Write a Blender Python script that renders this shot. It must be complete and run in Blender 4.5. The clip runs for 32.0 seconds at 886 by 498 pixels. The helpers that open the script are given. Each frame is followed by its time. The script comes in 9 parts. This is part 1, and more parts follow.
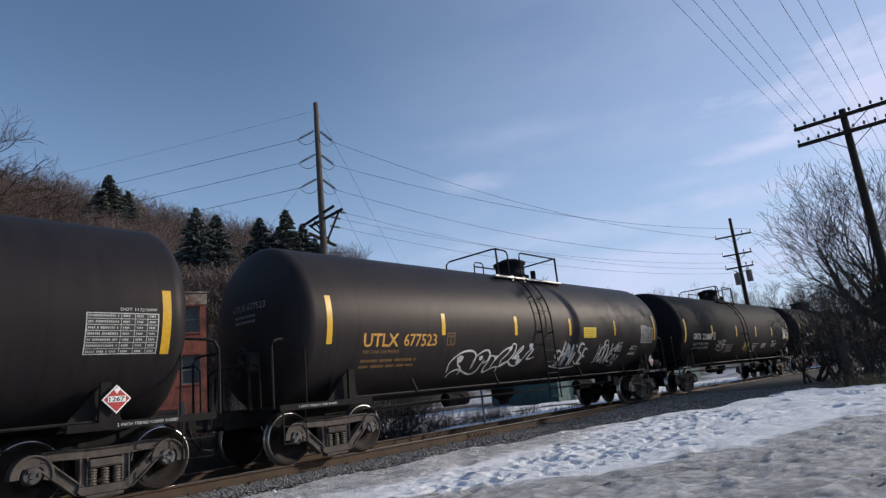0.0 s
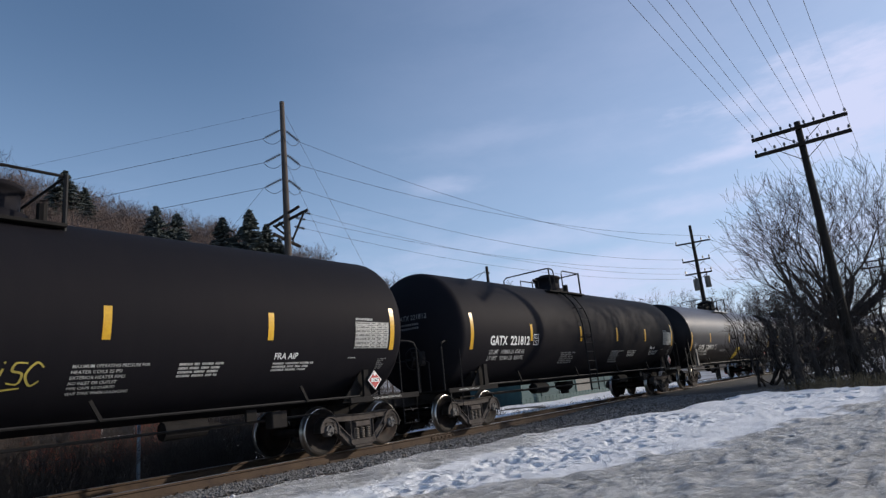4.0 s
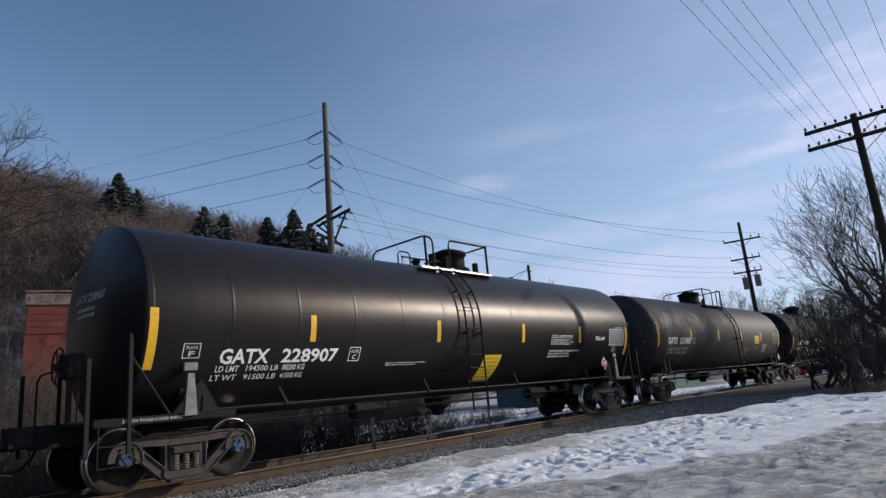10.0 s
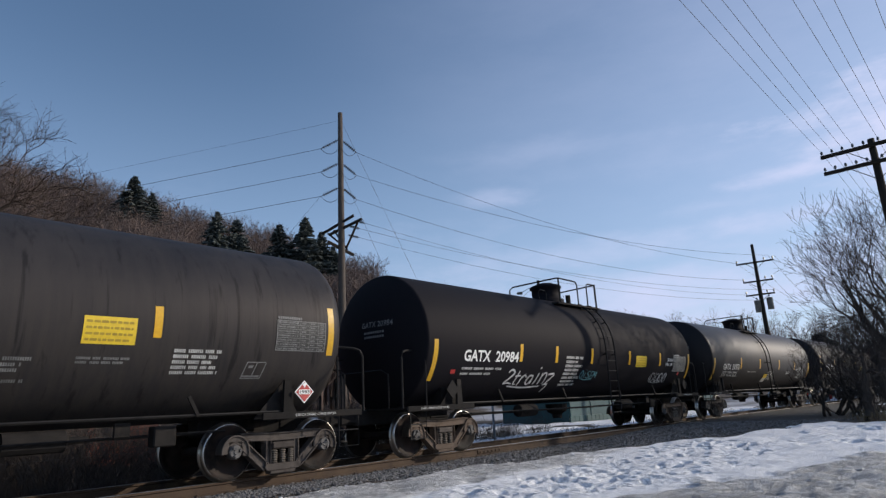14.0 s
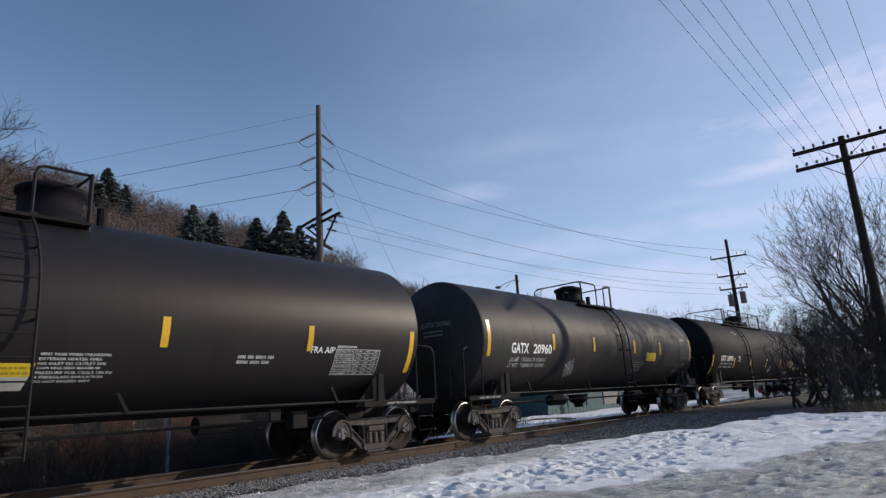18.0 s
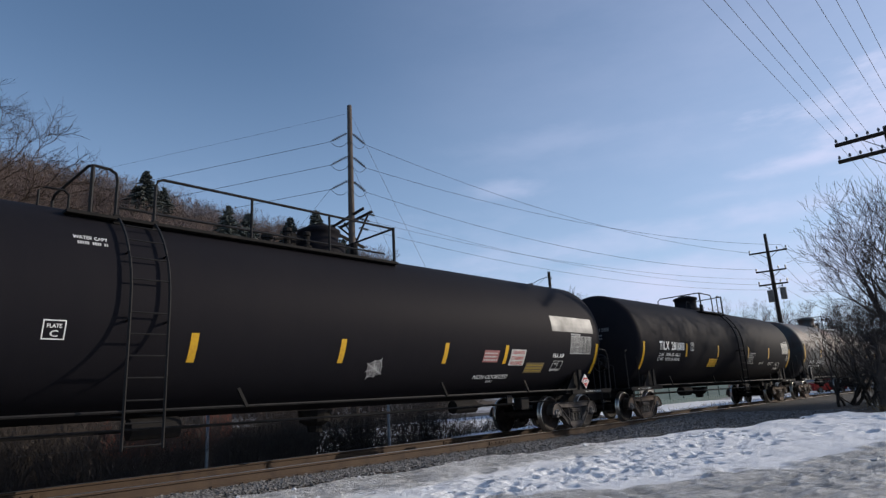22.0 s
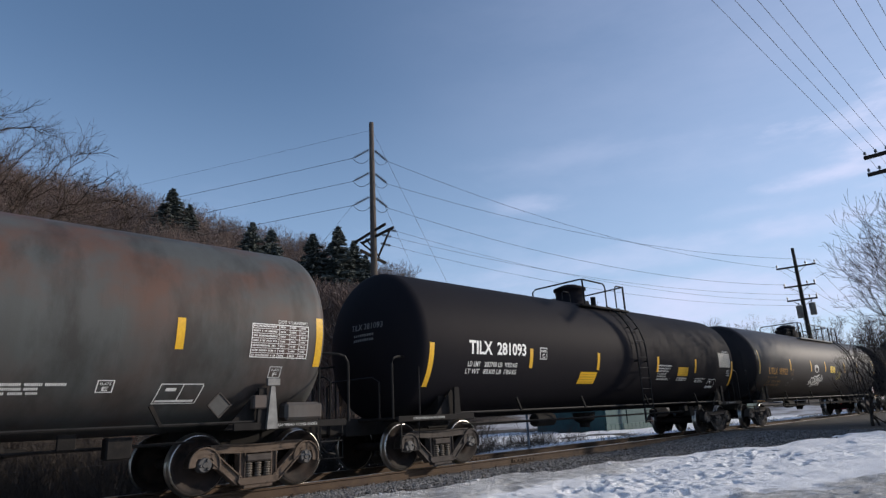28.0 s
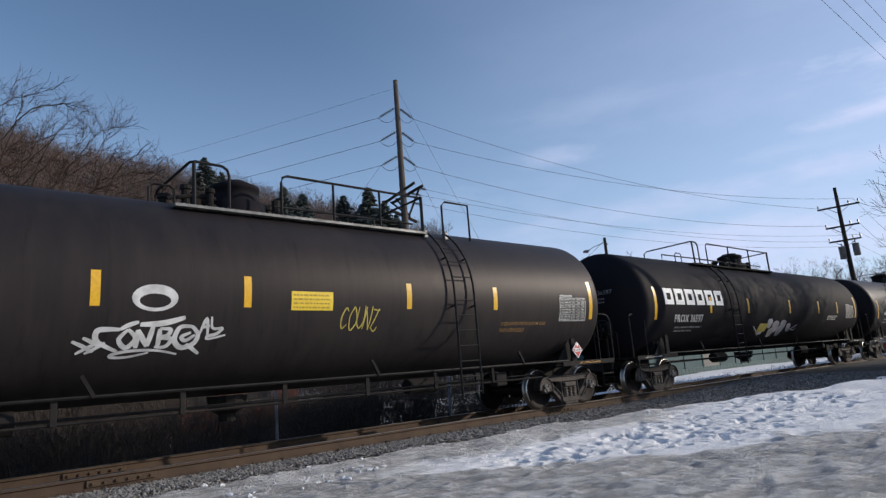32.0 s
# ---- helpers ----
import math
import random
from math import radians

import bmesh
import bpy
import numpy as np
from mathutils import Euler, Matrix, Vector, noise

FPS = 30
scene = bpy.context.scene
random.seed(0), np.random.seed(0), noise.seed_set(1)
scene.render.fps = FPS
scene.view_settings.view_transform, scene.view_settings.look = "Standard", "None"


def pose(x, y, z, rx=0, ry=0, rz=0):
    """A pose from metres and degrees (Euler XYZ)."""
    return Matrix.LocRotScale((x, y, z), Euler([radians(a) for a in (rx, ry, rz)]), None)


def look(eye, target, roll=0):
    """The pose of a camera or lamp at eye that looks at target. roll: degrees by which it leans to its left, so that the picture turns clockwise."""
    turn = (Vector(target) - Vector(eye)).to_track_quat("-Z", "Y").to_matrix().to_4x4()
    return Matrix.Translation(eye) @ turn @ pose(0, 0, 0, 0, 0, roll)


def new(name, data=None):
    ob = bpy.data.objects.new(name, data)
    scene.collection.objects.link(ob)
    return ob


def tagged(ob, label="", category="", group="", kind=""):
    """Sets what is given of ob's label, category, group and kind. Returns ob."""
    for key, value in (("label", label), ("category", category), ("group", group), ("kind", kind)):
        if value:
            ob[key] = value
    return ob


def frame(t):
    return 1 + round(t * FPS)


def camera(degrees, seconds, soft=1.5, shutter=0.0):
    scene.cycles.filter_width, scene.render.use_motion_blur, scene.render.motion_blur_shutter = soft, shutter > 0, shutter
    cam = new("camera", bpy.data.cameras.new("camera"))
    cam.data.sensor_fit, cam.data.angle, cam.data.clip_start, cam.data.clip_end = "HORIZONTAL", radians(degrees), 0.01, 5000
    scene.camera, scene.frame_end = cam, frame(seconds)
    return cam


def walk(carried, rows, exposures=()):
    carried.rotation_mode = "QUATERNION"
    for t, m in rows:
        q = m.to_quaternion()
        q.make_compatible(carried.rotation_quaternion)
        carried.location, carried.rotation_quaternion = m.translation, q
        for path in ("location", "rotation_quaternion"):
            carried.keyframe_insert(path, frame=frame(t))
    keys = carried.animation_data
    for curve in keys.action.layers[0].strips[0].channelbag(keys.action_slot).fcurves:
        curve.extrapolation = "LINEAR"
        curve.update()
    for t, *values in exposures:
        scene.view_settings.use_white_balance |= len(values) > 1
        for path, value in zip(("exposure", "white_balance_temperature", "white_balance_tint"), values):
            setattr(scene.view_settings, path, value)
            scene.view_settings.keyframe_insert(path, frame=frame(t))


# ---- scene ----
cam = camera(71.0, 32.0, soft=1.35)
PATH = [
    (0, pose(0, 0, 1.6, 102.97, 5.65, 1.42)),
    (0.5, pose(0, 0, 1.6, 102.74, 5.19, 4.27)),
    (1, pose(0, 0, 1.6, 104.19, 5.83, 3.51)),
    (1.5, pose(0, 0, 1.6, 104.34, 6.13, 4.33)),
    (2, pose(0, 0, 1.6, 104.45, 5.73, 1.86)),
    (2.5, pose(0, 0, 1.6, 103.57, 5.31, -0.79)),
    (3, pose(0, 0, 1.6, 103.53, 5.77, -0.77)),
    (3.5, pose(0, 0, 1.6, 103.15, 5.46, -0.99)),
    (4, pose(0, 0, 1.6, 102.91, 5.59, -1.83)),
    (4.5, pose(0, 0, 1.6, 102.82, 5.97, -1.43)),
    (6.5, pose(0, 0, 1.6, 103.01, 5.85, 1.01)),
    (7, pose(0, 0, 1.6, 102.34, 5.78, -0.23)),
    (7.5, pose(0, 0, 1.6, 102.52, 5.55, 0.03)),
    (8, pose(0, 0, 1.6, 102.46, 5.18, 0.27)),
    (8.5, pose(0, 0, 1.6, 102.59, 5.22, 1.20)),
    (9, pose(0, 0, 1.6, 103.04, 5.05, 1.90)),
    (9.5, pose(0, 0, 1.6, 103.16, 5.14, 1.86)),
    (10, pose(0, 0, 1.6, 103.12, 4.91, 1.91)),
    (10.5, pose(0, 0, 1.6, 103.99, 4.73, 1.09)),
    (11, pose(0, 0, 1.6, 104.21, 4.05, 0.82)),
    (11.5, pose(0, 0, 1.6, 104.29, 4.50, 1.61)),
    (12, pose(0, 0, 1.6, 104.03, 4.24, 2.61)),
    (12.5, pose(0, 0, 1.6, 104.62, 3.05, 2.41)),
    (13, pose(0, 0, 1.6, 105.24, 2.88, 3.00)),
    (13.5, pose(0, 0, 1.6, 104.70, 2.82, 2.25)),
    (14, pose(0, 0, 1.6, 104.30, 2.89, 2.41)),
    (14.5, pose(0, 0, 1.6, 103.26, 2.86, 2.11)),
    (16.5, pose(0, 0, 1.6, 103.48, 3.92, 1.28)),
    (17, pose(0, 0, 1.6, 103.77, 3.31, 0.21)),
    (17.5, pose(0, 0, 1.6, 103.61, 3.34, -0.23)),
    (18, pose(0, 0, 1.6, 103.66, 3.22, 0.47)),
    (18.5, pose(0, 0, 1.6, 103.81, 2.87, -0.41)),
    (19, pose(0, 0, 1.6, 103.72, 2.80, 0.36)),
    (19.5, pose(0, 0, 1.6, 103.89, 2.78, 0.97)),
    (20, pose(0, 0, 1.6, 104.01, 2.96, 1.14)),
    (20.5, pose(0, 0, 1.6, 103.71, 3.01, 1.65)),
    (21, pose(0, 0, 1.6, 103.66, 3.04, 1.68)),
    (21.5, pose(0, 0, 1.6, 103.28, 3.37, 2.42)),
    (22, pose(0, 0, 1.6, 103.61, 3.09, 3.44)),
    (22.5, pose(0, 0, 1.6, 103.57, 3.46, 3.73)),
    (23, pose(0, 0, 1.6, 103.38, 3.20, 3.58)),
    (23.5, pose(0, 0, 1.6, 103.82, 3.12, 5.59)),
    (24, pose(0, 0, 1.6, 103.27, 3.36, 5.69)),
    (24.5, pose(0, 0, 1.6, 103.87, 3.24, 5.26)),
    (25, pose(0, 0, 1.6, 104.13, 3.31, 4.88)),
    (25.5, pose(0, 0, 1.6, 104.10, 3.34, 5.01)),
    (27.5, pose(0, 0, 1.6, 103.94, 3.34, 7.25)),
    (28, pose(0, 0, 1.6, 105.13, 2.75, 5.40)),
    (28.5, pose(0, 0, 1.6, 104.78, 1.94, 5.42)),
    (29, pose(0, 0, 1.6, 102.97, 2.48, 3.18)),
    (29.5, pose(0, 0, 1.6, 103.31, 2.62, 4.40)),
    (30, pose(0, 0, 1.6, 102.51, 2.68, 4.38)),
    (30.5, pose(0, 0, 1.6, 102.00, 2.90, 2.11)),
    (31, pose(0, 0, 1.6, 101.09, 3.47, 5.56)),
    (31.5, pose(0, 0, 1.6, 101.71, 4.17, 7.24)),
    (32, pose(0, 0, 1.6, 101.37, 4.55, 8.78)),
]
walk(cam, PATH, exposures=[(0, 0.18), (21, 0.18), (25, 0.26), (32, 0.26)])

# ---- light ----
SUN_YAW, SUN_EL = -76.0, 20.0          # yaw counts from +y towards -x
SUN_DIR = Vector((-math.sin(radians(SUN_YAW)) * math.cos(radians(SUN_EL)),
                  math.cos(radians(SUN_YAW)) * math.cos(radians(SUN_EL)), math.sin(radians(SUN_EL))))

world = bpy.data.worlds.new("sky")
scene.world = world
world.use_nodes = True
wn, wl = world.node_tree.nodes, world.node_tree.links
sky = wn.new("ShaderNodeTexSky")
sky.sky_type = "NISHITA"
sky.sun_disc = False
sky.sun_elevation = radians(SUN_EL)
sky.sun_rotation = math.atan2(SUN_DIR.x, SUN_DIR.y)
sky.air_density, sky.dust_density, sky.ozone_density = 1.0, 0.7, 3.0
wc = wn.new("ShaderNodeTexCoord")
wm = wn.new("ShaderNodeMapping")
wm.inputs["Scale"].default_value = (1.0, 1.0, 3.2)
wm.inputs["Rotation"].default_value = (0.25, 0.1, 0.6)
wnz = wn.new("ShaderNodeTexNoise")
wnz.inputs["Scale"].default_value = 2.1
wnz.inputs["Detail"].default_value = 7
wnz.inputs["Roughness"].default_value = 0.62
wr = wn.new("ShaderNodeValToRGB")
wr.color_ramp.elements[0].position, wr.color_ramp.elements[1].position = 0.50, 0.74
wr.color_ramp.elements[1].color = (0.8, 0.8, 0.8, 1)
# thin high cloud gathers low down
wsep = wn.new("ShaderNodeSeparateXYZ")
wh = wn.new("ShaderNodeMapRange")
wh.inputs["From Min"].default_value, wh.inputs["From Max"].default_value = 0.12, 0.38
wh.inputs["To Min"].default_value, wh.inputs["To Max"].default_value = 0.75, 0.0
wdot = wn.new("ShaderNodeVectorMath")
wdot.operation = "DOT_PRODUCT"
wdot.inputs[1].default_value = SUN_DIR
wsun = wn.new("ShaderNodeMapRange")
wsun.interpolation_type = "SMOOTHSTEP"
wsun.inputs["From Min"].default_value, wsun.inputs["From Max"].default_value = 0.05, 1.05
wsun.inputs["To Min"].default_value, wsun.inputs["To Max"].default_value = 0.0, 0.66
wadd = wn.new("ShaderNodeMath")
wadd.operation = "ADD"
wnz2 = wn.new("ShaderNodeMath")
wnz2.operation = "MULTIPLY"
wmul = wn.new("ShaderNodeMath")
wmul.operation = "MULTIPLY"
wmix = wn.new("ShaderNodeMixRGB")
wmix.inputs["Color2"].default_value = (4.75, 5.15, 7.0, 1)
# pale haze towards the horizon
whz = wn.new("ShaderNodeMapRange")
whz.interpolation_type = "SMOOTHSTEP"
whz.inputs["From Min"].default_value, whz.inputs["From Max"].default_value = 0.02, 0.56
whz.inputs["To Min"].default_value, whz.inputs["To Max"].default_value = 0.50, 0.0
whm = wn.new("ShaderNodeMixRGB")
whm.inputs["Color2"].default_value = (3.15, 4.30, 6.45, 1)
# single clouds: a small wisp, thin streaks, and a soft bank low beside the sun
cloud_out = None
for c_yaw, c_el, c_w, c_h, c_amount in ((-4.5, 18.5, 5.0, 1.3, 0.34), (-29.5, 17.0, 6.0, 1.1, 0.62), (-22.5, 15.6, 5.0, 0.8, 0.22), (-39.0, 18.5, 11.0, 6.0, 0.95), (-36.0, 9.0, 22.0, 4.0, 0.42), (-14.0, 12.5, 15.0, 2.0, 0.34), (-29.0, 13.6, 9.0, 1.5, 0.45), (-10.0, 22.5, 13.0, 1.4, 0.12), (-12.0, 8.0, 32.0, 5.0, 0.50)):
    cy, ce = radians(c_yaw), radians(c_el)
    axis = []
    for vec, size in ((Vector((math.cos(cy), math.sin(cy), 0)), c_w), (Vector((math.sin(cy) * math.sin(ce), -math.cos(cy) * math.sin(ce), math.cos(ce))), c_h)):
        dt = wn.new("ShaderNodeVectorMath")
        dt.operation = "DOT_PRODUCT"
        dt.inputs[1].default_value = vec / math.sin(radians(size))
        wl.new(wc.outputs["Generated"], dt.inputs[0])
        axis.append(dt.outputs["Value"])
    cx = wn.new("ShaderNodeCombineXYZ")
    wl.new(axis[0], cx.inputs[0])
    wl.new(axis[1], cx.inputs[1])
    ln = wn.new("ShaderNodeVectorMath")
    ln.operation = "LENGTH"
    wl.new(cx.outputs[0], ln.inputs[0])
    wob = wn.new("ShaderNodeTexNoise")
    wob.inputs["Scale"].default_value, wob.inputs["Detail"].default_value, wob.inputs["Roughness"].default_value = 9.0, 8, 0.62
    wl.new(wm.outputs[0], wob.inputs["Vector"])
    ad = wn.new("ShaderNodeMath")
    ad.operation = "MULTIPLY_ADD"
    ad.inputs[1].default_value = 2.2
    wl.new(wob.outputs["Fac"], ad.inputs[0])
    wl.new(ln.outputs["Value"], ad.inputs[2])
    cr = wn.new("ShaderNodeMapRange")
    cr.interpolation_type = "SMOOTHSTEP"
    cr.inputs["From Min"].default_value, cr.inputs["From Max"].default_value = 0.9, 2.2
    cr.inputs["To Min"].default_value, cr.inputs["To Max"].default_value = c_amount, 0.0
    wl.new(ad.outputs[0], cr.inputs["Value"])
    if cloud_out is None:
        cloud_out = cr.outputs[0]
    else:
        mxm = wn.new("ShaderNodeMath")
        mxm.operation = "MAXIMUM"
        wl.new(cloud_out, mxm.inputs[0])
        wl.new(cr.outputs[0], mxm.inputs[1])
        cloud_out = mxm.outputs[0]
wall = wn.new("ShaderNodeMath")
wall.operation = "ADD"
wall.use_clamp = True
wbg = wn["Background"]
wbg.inputs["Strength"].default_value = 0.12
for a, b in ((wc.outputs["Generated"], wm.inputs["Vector"]), (wm.outputs[0], wnz.inputs["Vector"]), (wnz.outputs["Fac"], wr.inputs["Fac"]),
             (wc.outputs["Generated"], wsep.inputs[0]), (wsep.outputs["Z"], wh.inputs["Value"]), (wr.outputs["Color"], wmul.inputs[0]),
             (wh.outputs[0], wmul.inputs[1]),
             (wc.outputs["Generated"], wdot.inputs[0]), (wdot.outputs["Value"], wsun.inputs["Value"]), (wsun.outputs[0], wnz2.inputs[0]),
             (wnz.outputs["Fac"], wnz2.inputs[1]), (wmul.outputs[0], wadd.inputs[0]), (wnz2.outputs[0], wadd.inputs[1]), (wadd.outputs[0], wall.inputs[0]), (cloud_out, wall.inputs[1]), (wall.outputs[0], wmix.inputs["Fac"]), (wsep.outputs["Z"], whz.inputs["Value"]), (whz.outputs[0], whm.inputs["Fac"]),
             (sky.outputs[0], whm.inputs["Color1"]), (whm.outputs[0], wmix.inputs["Color1"]),
             (wmix.outputs[0], wbg.inputs["Color"])):
    wl.new(a, b)

sun = new("sun", bpy.data.lights.new("sun", "SUN"))
sun.data.energy, sun.data.angle, sun.data.color = 2.85, radians(0.6), (1.0, 0.90, 0.77)
sun.matrix_world = look(SUN_DIR * 100, (0, 0, 0))


# ---- materials ----
def material(name):
    m = bpy.data.materials.new(name)
    m.use_nodes = True
    return m, m.node_tree.nodes, m.node_tree.links, m.node_tree.nodes["Principled BSDF"]


def surf(name, c1, c2, scale=6.0, rough=(0.6, 0.85), metal=0.0, bump=0.15, bscale=40.0, stretch=(1, 1, 1), c3=None, spot=0.62,
         spot_scale=1.2, vary=0.0, spec=0.5):
    """Two colours mixed by noise, a third one in larger patches, roughness and relief by finer noise."""
    m, n, l, p = material(name)
    tc = n.new("ShaderNodeTexCoord")
    mp = n.new("ShaderNodeMapping")
    mp.inputs["Scale"].default_value = stretch
    nz = n.new("ShaderNodeTexNoise")
    nz.inputs["Scale"].default_value, nz.inputs["Detail"].default_value = scale, 6
    mix = n.new("ShaderNodeMixRGB")
    mix.inputs["Color1"].default_value, mix.inputs["Color2"].default_value = (*c1, 1), (*c2, 1)
    rp = n.new("ShaderNodeMapRange")
    rp.inputs["From Min"].default_value, rp.inputs["From Max"].default_value = 0.32, 0.68
    l.new(tc.outputs["Object"], mp.inputs["Vector"])
    l.new(mp.outputs[0], nz.inputs["Vector"])
    l.new(nz.outputs["Fac"], rp.inputs["Value"])
    l.new(rp.outputs[0], mix.inputs["Fac"])
    col = mix.outputs[0]
    if c3:
        n3 = n.new("ShaderNodeTexNoise")
        n3.inputs["Scale"].default_value, n3.inputs["Detail"].default_value = spot_scale, 8
        n3.inputs["Roughness"].default_value = 0.65
        l.new(mp.outputs[0], n3.inputs["Vector"])
        r3 = n.new("ShaderNodeMapRange")
        r3.inputs["From Min"].default_value, r3.inputs["From Max"].default_value = spot - 0.07, spot + 0.07
        l.new(n3.outputs["Fac"], r3.inputs["Value"])
        m3 = n.new("ShaderNodeMixRGB")
        m3.inputs["Color2"].default_value = (*c3, 1)
        l.new(r3.outputs[0], m3.inputs["Fac"])
        l.new(col, m3.inputs["Color1"])
        col = m3.outputs[0]
    if vary:
        oi = n.new("ShaderNodeObjectInfo")
        hv = n.new("ShaderNodeHueSaturation")
        rv = n.new("ShaderNodeMapRange")
        rv.inputs["To Min"].default_value, rv.inputs["To Max"].default_value = 1 - vary, 1 + vary
        l.new(oi.outputs["Random"], rv.inputs["Value"])
        l.new(rv.outputs[0], hv.inputs["Value"])
        l.new(col, hv.inputs["Color"])
        col = hv.outputs[0]
    l.new(col, p.inputs["Base Color"])
    fine = n.new("ShaderNodeTexNoise")
    fine.inputs["Scale"].default_value, fine.inputs["Detail"].default_value = bscale, 5
    l.new(mp.outputs[0], fine.inputs["Vector"])
    rr = n.new("ShaderNodeMapRange")
    rr.inputs["To Min"].default_value, rr.inputs["To Max"].default_value = rough
    l.new(nz.outputs["Fac"], rr.inputs["Value"])
    l.new(rr.outputs[0], p.inputs["Roughness"])
    p.inputs["Metallic"].default_value = metal
    p.inputs["Specular IOR Level"].default_value = spec
    if bump:
        bp = n.new("ShaderNodeBump")
        bp.inputs["Strength"].default_value, bp.inputs["Distance"].default_value = bump, 0.02
        l.new(fine.outputs["Fac"], bp.inputs["Height"])
        l.new(bp.outputs[0], p.inputs["Normal"])
    return m


def tank_paint(name, base, dust, rough, dusty=0.4, rust=0.0, rust_col=(0.20, 0.075, 0.03), coat=0.0, seed=0.0, spec=0.25, splash=0.0, soot=0.0, runs=0.0):
    """Tank car paint: a coat with run-down dirt streaks, dust patches and, on old cars, rust."""
    m, n, l, p = material(name)
    tc = n.new("ShaderNodeTexCoord")

    def noise_at(scale, stretch, detail=7, shift=0.0):
        mp = n.new("ShaderNodeMapping")
        mp.inputs["Scale"].default_value = stretch
        mp.inputs["Location"].default_value = (seed + shift, seed * 0.7, shift)
        nz = n.new("ShaderNodeTexNoise")
        nz.inputs["Scale"].default_value, nz.inputs["Detail"].default_value = scale, detail
        nz.inputs["Roughness"].default_value = 0.6
        l.new(tc.outputs["Object"], mp.inputs["Vector"])
        l.new(mp.outputs[0], nz.inputs["Vector"])
        return nz.outputs["Fac"]

    def ramp(v, lo, hi, a=0.0, b=1.0):
        r = n.new("ShaderNodeMapRange")
        r.inputs["From Min"].default_value, r.inputs["From Max"].default_value = lo, hi
        r.inputs["To Min"].default_value, r.inputs["To Max"].default_value = a, b
        l.new(v, r.inputs["Value"])
        return r.outputs[0]

    def blend(f, a, b):
        x = n.new("ShaderNodeMixRGB")
        l.new(f, x.inputs["Fac"])
        for s, v in (("Color1", a), ("Color2", b)):
            if isinstance(v, tuple):
                x.inputs[s].default_value = (*v, 1)
            else:
                l.new(v, x.inputs[s])
        return x.outputs[0]

    streak = noise_at(1.6, (2.2, 1.0, 0.18), 8)
    patch = noise_at(0.55, (1, 1, 1), 6, 3.1)
    grain = noise_at(38, (1, 1, 1), 4, 5.3)
    col = blend(ramp(streak, 0.40, 0.85, 0, dusty), base, dust)
    col = blend(ramp(patch, 0.45, 0.75, 0, dusty * 0.8), col, dust)
    if rust:
        rs = noise_at(0.9, (0.8, 1, 0.8), 9, 8.8)
        high = n.new("ShaderNodeSeparateXYZ")
        l.new(tc.outputs["Object"], high.inputs[0])
        much = n.new("ShaderNodeMath")
        much.operation = "MULTIPLY"
        l.new(ramp(rs, 0.62 - 0.22 * rust, 0.80 - 0.18 * rust, 0, 0.9), much.inputs[0])
        l.new(ramp(high.outputs["Z"], 2.0, 3.4, 0.3, 1.0), much.inputs[1])
        col = blend(much.outputs[0], col, rust_col)
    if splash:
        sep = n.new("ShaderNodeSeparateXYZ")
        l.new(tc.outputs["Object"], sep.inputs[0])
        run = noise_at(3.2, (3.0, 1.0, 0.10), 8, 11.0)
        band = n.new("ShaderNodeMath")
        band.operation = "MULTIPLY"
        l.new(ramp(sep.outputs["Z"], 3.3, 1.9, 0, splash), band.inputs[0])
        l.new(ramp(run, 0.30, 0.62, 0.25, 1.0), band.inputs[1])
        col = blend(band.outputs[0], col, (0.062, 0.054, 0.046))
    if runs:
        col = blend(ramp(noise_at(2.4, (2.6, 1, 0.07), 9, 19.0), 0.56, 0.66, 0, runs), col, tuple(q * 0.4 for q in base))
    if soot:
        col = blend(ramp(noise_at(1.1, (1.6, 1, 0.55), 9, 14.0), 0.50, 0.66, 0, soot), col, (0.020, 0.019, 0.018))
    l.new(col, p.inputs["Base Color"])
    ro = n.new("ShaderNodeMath")
    ro.operation = "ADD"
    l.new(ramp(streak, 0.3, 0.7, rough - 0.01, rough + 0.025), ro.inputs[0])
    l.new(ramp(grain, 0.2, 0.8, -0.03, 0.05), ro.inputs[1])
    l.new(ro.outputs[0], p.inputs["Roughness"])
    p.inputs["Specular IOR Level"].default_value = spec
    p.inputs["Specular Tint"].default_value = (1.0, 0.87, 0.82, 1)
    p.inputs["Coat Weight"].default_value = coat
    p.inputs["Coat Roughness"].default_value = 0.28
    bp = n.new("ShaderNodeBump")
    bp.inputs["Strength"].default_value, bp.inputs["Distance"].default_value = 0.13, 0.01
    dent = noise_at(1.1, (1, 1, 1), 3, 1.7)
    ad = n.new("ShaderNodeMath")
    ad.operation = "MULTIPLY_ADD"
    ad.inputs[1].default_value = 1.6
    l.new(dent, ad.inputs[0])
    l.new(grain, ad.inputs[2])
    l.new(ad.outputs[0], bp.inputs["Height"])
    l.new(bp.outputs[0], p.inputs["Normal"])
    return m


M = {}
M["black_gloss"] = tank_paint("black gloss paint", (0.0100, 0.0092, 0.0115), (0.026, 0.0210, 0.0205), 0.33, 0.4, spec=0.22)
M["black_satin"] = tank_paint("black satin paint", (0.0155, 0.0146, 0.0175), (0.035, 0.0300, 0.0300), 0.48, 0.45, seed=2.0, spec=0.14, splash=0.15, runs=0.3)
M["black_matte"] = tank_paint("black matte paint", (0.0122, 0.0119, 0.0150), (0.0200, 0.0180, 0.0200), 0.64, 0.35, seed=5.0, spec=0.06)
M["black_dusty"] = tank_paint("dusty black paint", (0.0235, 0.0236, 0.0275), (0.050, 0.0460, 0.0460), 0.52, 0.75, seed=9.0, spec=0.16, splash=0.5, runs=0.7)
